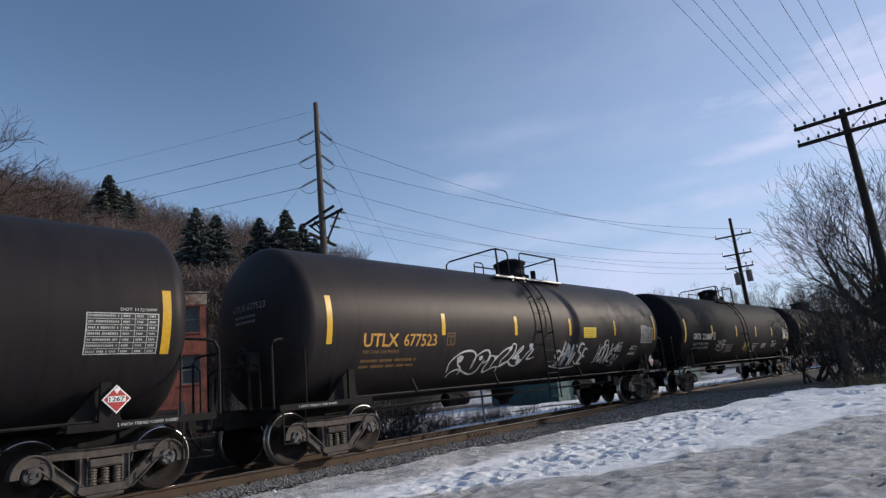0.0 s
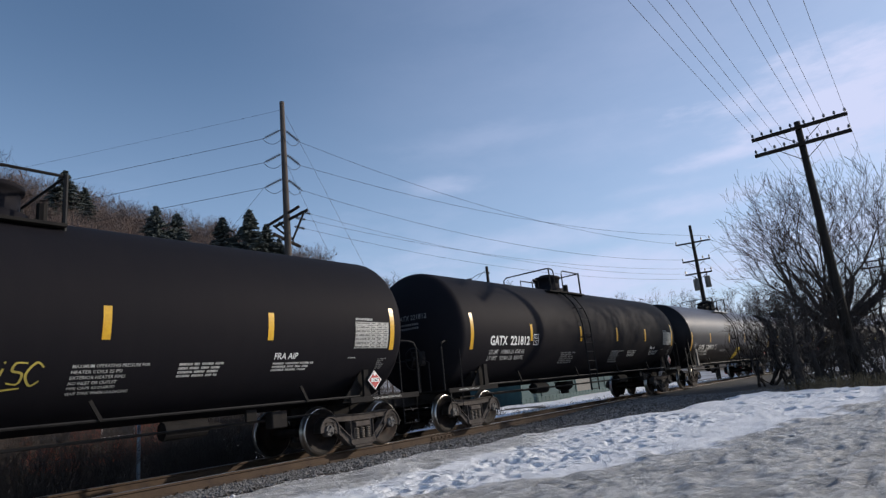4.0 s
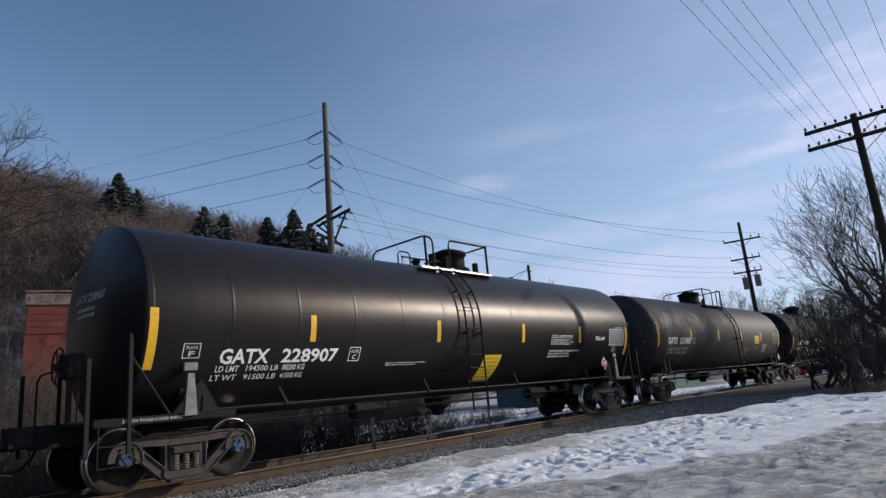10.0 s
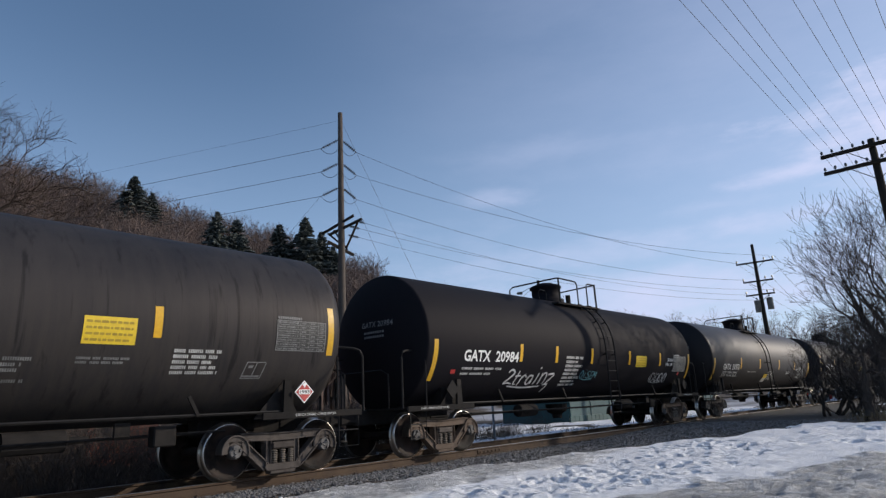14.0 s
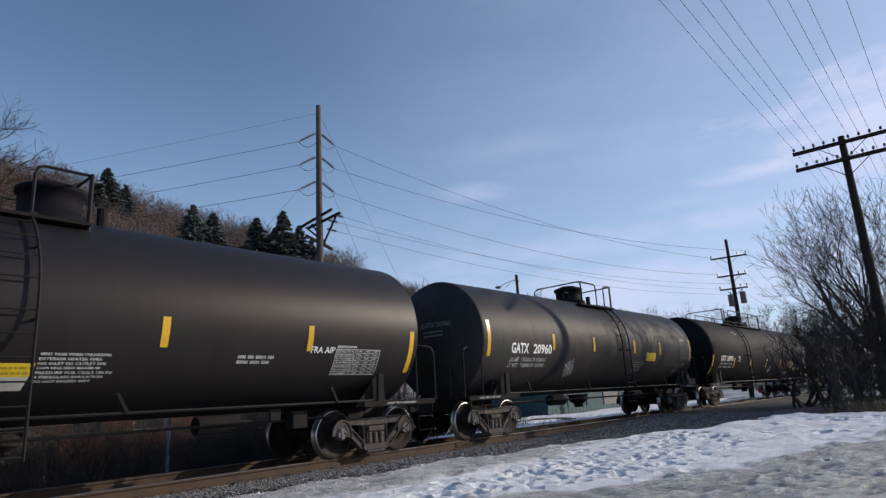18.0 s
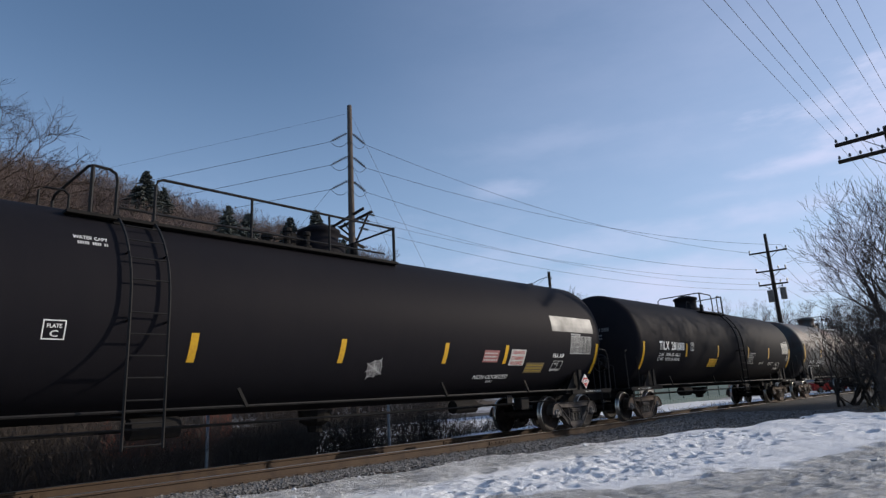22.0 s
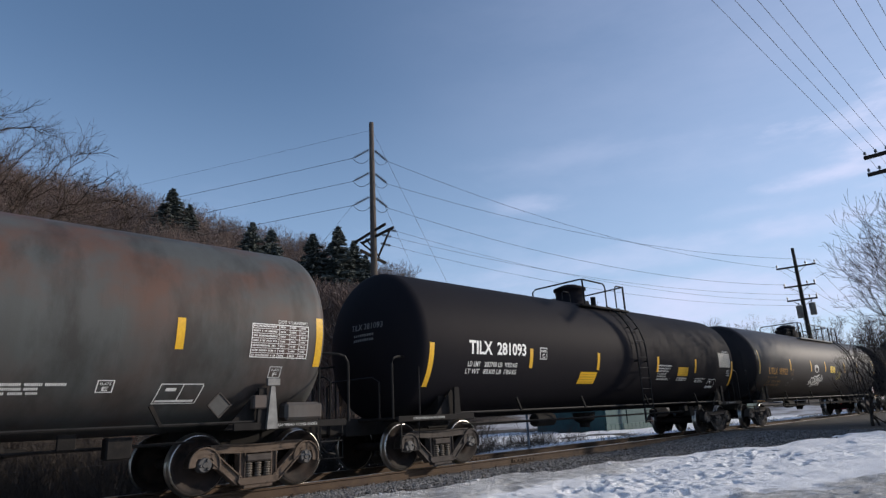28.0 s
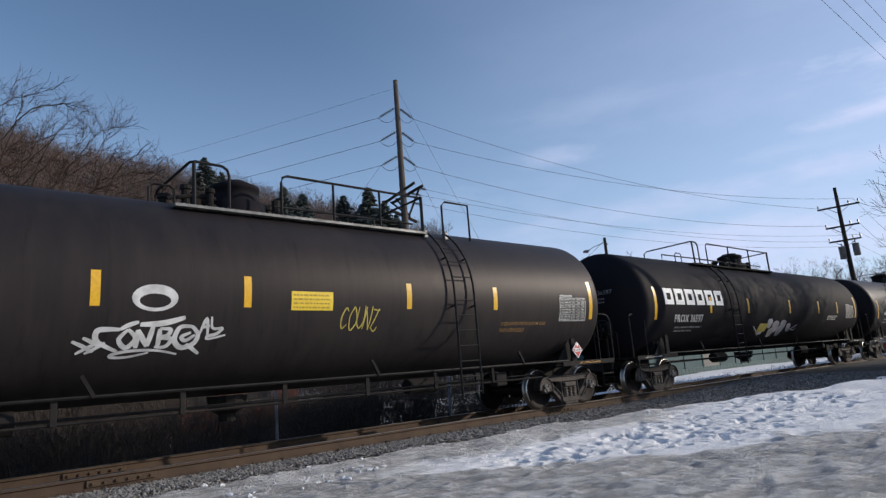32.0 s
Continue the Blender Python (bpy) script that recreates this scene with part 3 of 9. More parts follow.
def grid_sheet(name, us, lats, zfun, mat, keep=None, smooth=True, parent=None):
    idx, verts, faces = {}, [], []
    for i, u in enumerate(us):
        for j, a in enumerate(lats):
            idx[i, j] = len(verts)
            verts.append(at(u, a, zfun(u, a)))
    for i in range(len(us) - 1):
        for j in range(len(lats) - 1):
            if keep and not keep((us[i] + us[i + 1]) / 2, (lats[j] + lats[j + 1]) / 2):
                continue
            faces.append((idx[i, j], idx[i, j + 1], idx[i + 1, j + 1], idx[i + 1, j]))
    return mesh_object(name, verts, [f[::-1] for f in faces], mat, parent, smooth)


def rough_ground(u, a):
    z = ground_z(u, a)
    if -30 < u < 90 and -30 < a < 60:
        z += 0.035 * noise.noise((u * 0.6, a * 0.6, 3.0)) + 0.02 * noise.noise((u * 1.9, a * 1.9, 8.0))
    return z


ground = grid_sheet("ground", spread(-20, 70, 0.9, 2600), spread(-14, 44, 0.7, 2600), rough_ground, "earth")
tagged(ground, "frozen grey-brown earth and gravel beside the railway", "ground", kind="structure")

# the edge of the snow bank on the track side, and of the slush near the camera
EDGE = [(-12, 8.7), (0, 8.7), (3, 8.85), (7, 9.1), (10, 8.85), (12.5, 8.2), (16, 7.1), (18, 5.9), (21, 5.2), (24, 4.4), (60, 2.0)]


def along(table, u):
    for (a, p), (b, q) in zip(table, table[1:]):
        if u <= b:
            return p + (q - p) * max(0.0, (u - a) / (b - a))
    return table[-1][1]


random.seed(4)
PRINTS = []
for k in range(360):
    u = random.uniform(5.8, 15.8)
    lo, hi = along([(5, 5.5), (7, 4.8), (9, 3.9), (11, 3.3), (14, 3.4), (16, 3.4)], u), 6.25
    path = along([(5, 5.6), (8, 5.9), (14, 6.0), (16, 5.6)], u) if k % 3 else along([(6, 5.2), (9, 4.8), (12, 4.4), (16, 4.6)], u)
    a = random.gauss(path, 0.42) if k < 250 else random.uniform(lo, hi)
    PRINTS.append((u, a, random.uniform(0.055, 0.10), random.uniform(0.035, 0.075), random.uniform(-0.6, 0.6)))
for k in range(30):
    PRINTS.append((random.uniform(15, 20), random.uniform(1.6, 4.5), random.uniform(0.10, 0.16), random.uniform(0.04, 0.07), random.uniform(-0.6, 0.6)))
BINS = {}
for pr in PRINTS:
    for du in (-1, 0, 1):
        for da in (-1, 0, 1):
            BINS.setdefault((int(pr[0] // 0.6) + du, int(pr[1] // 0.6) + da), []).append(pr)


def slush_at(u, a):
    """0 where the snow is clean, 1 on the driven slush; about 0.6 on the icy crust beside the ballast."""
    line = along([(-10, 9.0), (4, 7.5), (5.5, 5.7), (7, 4.5), (8.5, 3.7), (10, 3.1), (11.2, 2.7), (14.5, 1.6), (20, 0.5), (30, -0.8)], u)
    s = smoothstep(-0.55, 0.75, line - a + 0.7 * noise.noise((u * 0.7, a * 1.2, 6.0)) + 0.5 * noise.noise((u * 2.2, a * 3.0, 16.0)))
    crust = 0.62 * smoothstep(6.1, 7.1, a + 0.5 * noise.noise((u * 0.6, a, 3.0)) + 0.4 * noise.noise((u * 2.4, a * 3.0, 13.0))) * (1 - smoothstep(11.5, 16.5, u))
    return max(s, crust)


def ridged(u, a, z):
    return 1 - 2 * abs(noise.noise((u, a, z)))


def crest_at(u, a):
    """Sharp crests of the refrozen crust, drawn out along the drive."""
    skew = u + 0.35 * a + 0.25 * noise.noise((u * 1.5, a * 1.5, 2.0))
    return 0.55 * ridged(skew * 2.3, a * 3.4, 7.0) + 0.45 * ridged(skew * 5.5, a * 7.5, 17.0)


def snow_z(u, a):
    e = along(EDGE, u) - a + 0.45 * noise.noise((u * 0.55, a * 0.7, 0.0)) + 0.22 * noise.noise((u * 2.1, a * 2.1, 4.0))
    if u > 17.5:
        e = min(e, 21.2 - u + 0.7 * noise.noise((u * 0.5, a * 0.8, 9.0)) + (0.3 if a > 2 else 0.0))
    s = slush_at(u, a)
    skew = u + 0.35 * a
    z = -0.06 + 0.16 * smoothstep(-0.1, 0.75, e)
    soft = noise.noise((u * 0.9, a * 1.8, 1.0)) * 0.05 + noise.noise((u * 2.6, a * 3.5, 2.0)) * 0.018
    crusty = 0.035 * ridged(skew * 0.9, a * 2.6, 3.0) + 0.055 * crest_at(u, a) + 0.016 * ridged(u * 9, a * 12, 5.0)
    z += (soft * (1 - s) + crusty * (0.25 + 0.75 * s)) * smoothstep(-0.2, 0.3, e)
    z += 0.03 * smoothstep(0.0, 0.25, e) * (1 - smoothstep(0.25, 0.9, e))
    for pu, pa, r, d, tw in BINS.get((int(u // 0.6), int(a // 0.6)), ()):
        x, y = u - pu, a - pa
        x, y = x * math.cos(tw) + y * math.sin(tw), -x * math.sin(tw) + y * math.cos(tw)
        q = math.sqrt(x * x / 2.4 + y * y) / r
        if q < 2:
            z -= d * (1 - smoothstep(0.55, 1.15, q)) - 0.16 * d * smoothstep(0.9, 1.25, q) * (1 - smoothstep(1.25, 1.9, q))
    return ground_z(u, a) + z


def snow_sheet(name, us, lats, zf, label, slushed=True):
    ob = grid_sheet(name, us, lats, zf, "snow")
    me = ob.data
    att = me.attributes.new("slush", "FLOAT", "POINT")
    vals = [slush_at(u, a) if slushed else 0.12 for u in us for a in lats]
    att.data.foreach_set("value", vals)
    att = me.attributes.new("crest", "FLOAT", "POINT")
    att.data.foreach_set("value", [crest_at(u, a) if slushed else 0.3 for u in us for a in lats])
    return tagged(ob, label, "snow", kind="structure")


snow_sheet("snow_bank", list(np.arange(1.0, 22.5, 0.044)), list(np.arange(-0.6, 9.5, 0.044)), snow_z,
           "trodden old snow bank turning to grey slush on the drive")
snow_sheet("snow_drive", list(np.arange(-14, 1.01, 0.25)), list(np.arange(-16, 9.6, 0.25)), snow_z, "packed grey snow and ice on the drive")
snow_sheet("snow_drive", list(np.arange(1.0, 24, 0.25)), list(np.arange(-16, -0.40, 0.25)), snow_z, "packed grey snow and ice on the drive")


def snow_clumps():
    """Broken lumps of snow crust along the foot of the ballast."""
    r = random.Random(21)
    bm = bmesh.new()
    for k in range(60):
        u = r.uniform(3.0, 12.5)
        a = along(EDGE, u) - abs(r.gauss(0, 0.55)) if k > 30 else r.uniform(6.7, 7.6)
        if k <= 30:
            u = r.uniform(3.0, 5.2)
        s = r.uniform(0.012, 0.042)
        m = Matrix.Translation(at(u, a, snow_z(u, a) + s * 0.25)) @ Matrix.Rotation(r.uniform(0, 3), 4, "Z") @ Matrix.Diagonal((s * r.uniform(1, 1.7), s, s * 0.7, 1))
        for v in bmesh.ops.create_icosphere(bm, subdivisions=1, radius=1, matrix=m)["verts"]:
            v.co += Vector((r.gauss(0, 0.18), r.gauss(0, 0.18), r.gauss(0, 0.18))) * s
    ob = part("snow_clumps", bm, "snow")
    return tagged(ob, "broken lumps of snow crust beside the ballast", "snow", kind="stuff")


snow_clumps()
slab = thing("plank", "flat grey plank frozen into the snow", "plank", Matrix.Translation(at(12.2, 2.12, ground_z(12.2, 2.12) + 0.115)) @ Matrix.Rotation(radians(90 + TRACK_YAW + 4), 4, "Z"))
bm = box(bmesh.new(), 0, 0, 0, 2.8, 0.27, 0.06, 0.012)
for v in bm.verts:
    v.co.z += 0.02 * noise.noise(v.co * 3)
part("board", bm, "ice", slab)


def far_snow_z(u, a):
    m = noise.noise((u * 0.16, a * 0.30, 2.2)) + 0.45 * noise.noise((u * 0.6, a * 0.9, 7.0)) + 0.68 * smoothstep(14, 22, u) - 0.37
    m = min(m, (a - 12.9) * 0.5) - 0.25 * (1 - smoothstep(10, 18, u)) * smoothstep(14.5, 16.5, a)
    return ground_z(u, a) - 0.05 + 0.16 * smoothstep(-0.05, 0.4, m) + 0.02 * noise.noise((u * 2, a * 2, 0))


snow_sheet("snow_patches", list(np.arange(-8, 90, 0.45)), list(np.arange(12.8, 34, 0.4)), far_snow_z, "thin snow left in patches beyond the track", False)


def right_snow_z(u, a):
    m = noise.noise((u * 0.12, a * 0.2, 5.2)) + 0.4 * noise.noise((u * 0.5, a * 0.7, 1.0)) + 0.25
    m = min(m, (6.0 - a) * 0.4, (u - 27) * 0.2)
    return ground_z(u, a) - 0.05 + 0.16 * smoothstep(-0.05, 0.4, m)


snow_sheet("snow_field", list(np.arange(26, 110, 0.7)), list(np.arange(-45, 6.5, 0.7)), right_snow_z, "snow-covered field behind the trees", False)

# ---- the hill ----
RIDGE = [(-95, 1.5), (-60, 2.0), (-30, 3.0), (-10, 5.5), (0, 7.5), (5, 8.4), (9, 9.2), (13.6, 10.2), (17.3, 12.0), (21.5, 12.8), (24, 13.3), (26.8, 14.3), (31.4, 14.9), (37, 15.7), (44, 16.8), (60, 17.5),
         (100, 16)]


def hill_z(yaw, dist):
    top = 150 * math.tan(radians(along(RIDGE, yaw)))
    f = smoothstep(58, 150, dist)
    z = -0.3 + top * (0.55 * f + 0.45 * f * f)
    if dist > 150:
        z = top - (dist - 150) * 0.05
    return z + 1.2 * noise.noise((yaw * 0.12, dist * 0.03, 0)) * f


hv, hf = [], []
HY, HD = list(np.arange(-95, 100.1, 1.5)), [57, 62, 68, 75, 82, 90, 98, 106, 114, 122, 130, 138, 146, 152, 170, 220, 400]
for y in HY:
    for d in HD:
        hv.append(polar(y, d, hill_z(y, d)))
for i in range(len(HY) - 1):
    for j in range(len(HD) - 1):
        a = i * len(HD) + j
        hf.append((a, a + len(HD), a + len(HD) + 1, a + 1))
hillside = mesh_object("hillside", hv, [f[::-1] for f in hf], "litter", None, True)
tagged(hillside, "wooded hillside with brown leaf litter and snow patches", "hillside", kind="structure")


# ---- trees ----
def branch_segments(rng, start, direction, length, radius, depth, spread_deg=34, up=0.12, kids=(2, 3), shrink=0.74, thin=0.62, out=None, wob=0.16,
                    min_r=0.004):
    """A limb and all that grows from it, as short tapered pieces (from, to, radius, radius)."""
    out = [] if out is None else out
    p, d, r = Vector(start), Vector(direction).normalized(), radius
    steps = 3 if depth > 1 else 2
    for k in range(steps):
        d = (d + Vector((rng.gauss(0, wob), rng.gauss(0, wob), rng.gauss(0, wob) + up * 0.5))).normalized()
        q = p + d * (length / steps)
        r2 = max(min_r, r * (0.86 if depth else 0.6))
        out.append((p, q, r, r2))
        p, r = q, r2
        if depth > 0 and k < steps - 1 and rng.random() < 0.55:
            side = (d + Vector((rng.gauss(0, 1), rng.gauss(0, 1), rng.gauss(0, 0.6))) * math.tan(radians(spread_deg))).normalized()
            branch_segments(rng, p, side, length * shrink * 0.75, r * thin * 0.8, depth - 1, spread_deg, up, kids, shrink, thin, out, wob, min_r)
    if depth > 0:
        for _ in range(rng.choice(kids)):
            side = (d + Vector((rng.gauss(0, 1), rng.gauss(0, 1), rng.gauss(0, 0.7))).normalized() * math.tan(radians(spread_deg))
                    + Vector((0, 0, up))).normalized()
            branch_segments(rng, p, side, length * shrink * rng.uniform(0.8, 1.15), r * thin * rng.uniform(0.85, 1.1), depth - 1, spread_deg, up, kids,
                            shrink, thin, out, wob, min_r)
    return out


def segment_mesh(name, segs, mat, parent=None, thick_sides=6):
    verts, faces = [], []
    for p, q, r0, r1 in segs:
        d = (q - p)
        if d.length < 1e-6:
            continue
        d.normalize()
        a = d.orthogonal().normalized()
        b = d.cross(a)
        n = thick_sides if r0 > 0.04 else 3
        base = len(verts)
        for c, r in ((p, r0), (q, r1)):
            for k in range(n):
                t = 2 * math.pi * k / n
                verts.append(c + (a * math.cos(t) + b * math.sin(t)) * r)
        for k in range(n):
            j = (k + 1) % n
            faces.append((base + k, base + j, base + n + j, base + n + k))
    return mesh_object(name, verts, faces, mat, parent, False)


def bare_tree(label, foot, height, seed, trunk_r=0.17, fork=0.22, limbs=4, depth=5, spread_deg=36, lean=(0, 0), out_push=0.75, name="tree", min_r=0.005, up=0.12,
              group=""):
    """A leafless tree: a tapered trunk that forks into limbs, and a crown of ever finer branches."""
    rng = random.Random(seed)
    t = thing(name, label, "tree", Matrix.Translation(foot), group)
    segs, p, d = [], Vector((0, 0, -0.15)), Vector((lean[0], lean[1], 1)).normalized()
    n = 5
    for k in range(n):
        q = p + d * (height * fork / n) + Vector((rng.gauss(0, 0.02), rng.gauss(0, 0.02), 0)) * height * 0.1
        segs.append((p, q, trunk_r * (1.35 - 0.35 * min(1, k)) * (1 - 0.05 * k), trunk_r * (1 - 0.05 * (k + 1))))
        p = q
    segment_mesh("trunk", segs, "bark", t, 9)
    br = []
    turn = rng.uniform(0, 6.28)
    for k in range(limbs):
        a = turn + 2 * math.pi * k / limbs + rng.uniform(-0.4, 0.4)
        push = out_push * rng.uniform(0.5, 1.2)
        side = Vector((math.cos(a) * push, math.sin(a) * push, 1)).normalized()
        branch_segments(rng, p - d * rng.uniform(0, height * 0.06), side, height * 0.27 * rng.uniform(0.85, 1.1), trunk_r * 0.55, depth, spread_deg, up, (2, 3), 0.74, 0.62,
                        br, 0.14, min_r)
    big = [s for s in br if s[2] > 0.03]
    fine = [s for s in br if s[2] <= 0.03]
    segment_mesh("main_limb", big, "bark", t, 6)
    segment_mesh("crown", fine, "twig", t, 3)
    return t


def grown_tree(label, foot, fork, centre, radii, seed, trunk_r=0.2, count=900, step=0.32, kill=0.6, tip=0.006, twig=0.5, low=0.0, name="tree", twig_mat="twig", stems=1, group=""):
    """A leafless tree whose limbs grow from the fork into every part of its rounded crown."""
    r = np.random.RandomState(seed)
    t = thing(name, label, "tree" if name == "tree" else "shrub", Matrix.Translation(foot), group)
    goal = r.normal(size=(count * 2, 3))
    goal /= np.linalg.norm(goal, axis=1)[:, None]
    goal = goal * (r.rand(count * 2, 1) ** 0.42) * np.array(radii) + np.array(centre)
    goal = goal[goal[:, 2] > low][:count]
    nodes, up = [], []
    fork = np.array(fork, float)
    for s in range(stems):
        base = np.array([0, 0, -0.2]) + (np.append(r.normal(size=2) * 0.35, 0) if stems > 1 else 0)
        top = fork + (np.append(r.normal(size=2) * 0.5, r.normal() * 0.2) if stems > 1 else 0)
        n = max(3, int(np.linalg.norm(top - base) / step))
        for k in range(n + 1):
            f = k / n
            nodes.append(base + (top - base) * f + (np.append(r.normal(size=2) * 0.035, 0) if 0 < k < n else 0))
            up.append(len(nodes) - 2 if k else -1)
    nodes = [np.array(q) for q in nodes]
    P = np.array(nodes)
    first = len(nodes)
    far = np.linalg.norm(goal[:, None] - P[None], axis=2)
    best, dist = far.argmin(1), far.min(1)
    for _ in range(160):
        if len(goal) == 0:
            break
        pull = {}
        for a in range(len(goal)):
            d = goal[a] - nodes[best[a]]
            pull[best[a]] = pull.get(best[a], 0) + d / (np.linalg.norm(d) + 1e-6)
        fresh = []
        for k, d in pull.items():
            q = up[k]
            if q >= 0:
                old = nodes[k] - nodes[q]
                d = d / (np.linalg.norm(d) + 1e-6) + 0.55 * old / (np.linalg.norm(old) + 1e-6)
            d = d / (np.linalg.norm(d) + 1e-6) + r.normal(size=3) * 0.20 + np.array([0, 0, 0.05])
            fresh.append(nodes[k] + d / np.linalg.norm(d) * step)
            up.append(k)
        start = len(nodes)
        nodes += fresh
        far = np.linalg.norm(goal[:, None] - np.array(fresh)[None], axis=2)
        nb, nd = far.argmin(1), far.min(1)
        better = nd < dist
        best, dist = np.where(better, nb + start, best), np.where(better, nd, dist)
        keep = dist > kill
        goal, best, dist = goal[keep], best[keep], dist[keep]
    n = len(nodes)
    tips = np.zeros(n)
    has = np.zeros(n, bool)
    for k in range(n - 1, -1, -1):
        if not has[k]:
            tips[k] = 1
        if up[k] >= 0:
            tips[up[k]] += tips[k]
            has[up[k]] = True
    power = math.log(trunk_r / tip) / math.log(max(3.0, tips[:first].max()))
    rad = tip * tips ** power
    pts = [Vector(q) for q in nodes]
    stem, limb, fine = [], [], []
    for k in range(n):
        q = up[k]
        if q < 0:
            continue
        a = min(rad[q], rad[k] * 1.25)
        (stem if k < first else limb if rad[k] > 0.03 else fine).append((pts[q], pts[k], a * (1.3 if up[q] < 0 else 1.0), rad[k]))
        if rad[k] < tip * 4.5:
            d0 = (pts[k] - pts[q]).normalized()
            for _ in range(3 if rad[k] < tip * 2.2 else 1):
                d = (d0 + Vector(r.normal(size=3) * 0.5) + Vector((0, 0, 0.32))).normalized()
                m = pts[k] + d * twig * r.uniform(0.35, 0.8)
                fine.append((pts[k], m, tip * 0.85, tip * 0.7))
                e = (d + Vector(r.normal(size=3) * 0.35) + Vector((0, 0, 0.15))).normalized()
                fine.append((m, m + e * twig * r.uniform(0.3, 0.8), tip * 0.7, tip * 0.45))
                e = (d + Vector(r.normal(size=3) * 0.6)).normalized()
                fine.append((m, m + e * twig * r.uniform(0.2, 0.55), tip * 0.6, tip * 0.4))
    if stems > 1:
        tagged(segment_mesh("stem", stem + limb, "bark", t, 5), kind="stuff")
    else:
        segment_mesh("trunk", stem, "bark", t, 9)
        if limb:
            segment_mesh("main_limb", limb, "bark", t, 6)
    segment_mesh("crown", fine, twig_mat, t, 3)
    return t


bare_tree("large bare deciduous tree behind the telegraph pole", polar(-34.3, 33, 0.5), 9.3, 15, 0.24, 0.27, 12, 5, 30, out_push=1.35, min_r=0.0058, up=0.10)
grown_tree("bare tree at the side of the track", polar(-44.0, 44, 0.5), (0, 0, 3.0), (0, 0, 5.6), (4.0, 4.0, 3.6), 23, 0.18, 420, 0.36, 0.7, 0.009, 0.6, 2.6)
for yaw, dist, hgt, wid, sd in ((-28.7, 27.5, 3.0, 1.2, 69), (-29.7, 28.6, 3.8, 1.5, 70), (-30.5, 27.2, 3.4, 1.4, 71), (-31.3, 29.5, 3.6, 1.5, 61), (-32.2, 31.5, 4.2, 1.7, 62), (-33.2, 30.0, 4.6, 1.9, 63), (-35.4, 29.0, 4.5, 2.2, 64), (-38.6, 30.0, 4.3, 2.2, 65), (-42.4, 31.0, 4.6, 2.4, 66), (-32.4, 33.5, 4.4, 1.9, 67), (-34.0, 33.0, 4.6, 2.0, 68)):
    grown_tree("dense dark leafless thicket of many stems", polar(yaw, dist, 0.5), (0, 0, 0.8), (0, 0, hgt * 0.56), (wid, wid, hgt * 0.46), sd, 0.06, 660, 0.20, 0.29, 0.0042, 0.36, 0.4,
               "thicket", "twig", 5, "thickets behind the pole")
grown_tree("small twisted bare tree in the brush", polar(-31.2, 22.8, 0.45), (0.1, 0, 1.5), (0, 0, 2.3), (1.15, 1.15, 1.35), 5, 0.15, 170, 0.2, 0.32, 0.006, 0.3, 1.0)
grown_tree("small bare tree tangled with vines", polar(-32.6, 24.5, 0.45), (-0.1, 0.1, 1.4), (0, 0, 2.4), (1.3, 1.3, 1.6), 8, 0.10, 200, 0.2, 0.32, 0.006, 0.3, 0.9)
grown_tree("small bare tree tangled with vines", polar(-37.6, 27, 0.5), (0, 0, 1.3), (0, 0, 2.7), (1.6, 1.6, 1.8), 14, 0.10, 240, 0.22, 0.34, 0.006, 0.35, 0.9)
grown_tree("tall bare tree beyond the track", polar(46.5, 30, 0.0), (0, 0, 6.0), polar(43.0, 30, 10.2) - polar(46.5, 30, 0), (6.2, 6.2, 4.6), 31, 0.26, 1500, 0.36, 0.54, 0.0075, 0.65, 6.0, "tree", "twig_tan")
grown_tree("tall bare tree beyond the track", polar(58, 31, 0.0), (0, 0, 5.0), (0, 0, 10.5), (5.5, 5.5, 5.5), 32, 0.24, 360, 0.45, 0.9, 0.010, 0.7, 5.0, "tree", "twig_tan")
bare_tree("slender bare tree beside the brick building", polar(39.5, 36, -0.2), 9, 33, 0.10, 0.35, 3, 4, 28, out_push=0.5)
bare_tree("slender bare tree beside the brick building", polar(42.5, 33, -0.2), 8, 34, 0.09, 0.35, 3, 4, 28, out_push=0.5)
bare_tree("slender bare tree beyond the track", polar(19.0, 46, -0.2), 9, 35, 0.11, 0.35, 3, 4, 28, out_push=0.5)
for yaw, dist, base, hgt, sd in ((4.4, 80, 4.0, 12.5, 36), (1.6, 84, 4.0, 14.0, 37), (0.2, 86, 4.0, 12.0, 41), (-3.2, 86, 4.0, 12.2, 38), (-5.0, 84, 4.0, 11.0, 42), (-8.4, 84, 4.0, 11.2, 39),
                                 (-10.6, 84, 3.5, 10.2, 40)):
    grown_tree("bare tree with a rounded crown on the low ridge", polar(yaw, dist, base), (0, 0, hgt * 0.45), (0, 0, hgt * 0.70), (2.3, 2.3, hgt * 0.30), sd, 0.15, 260, 0.45, 0.62, 0.014, 0.6, hgt * 0.42,
               "tree", "twig_tan")


BELT = [(9, 12.0), (12, 12.6), (17, 13.6), (22, 14.3), (25, 15.2), (31, 17.0)]


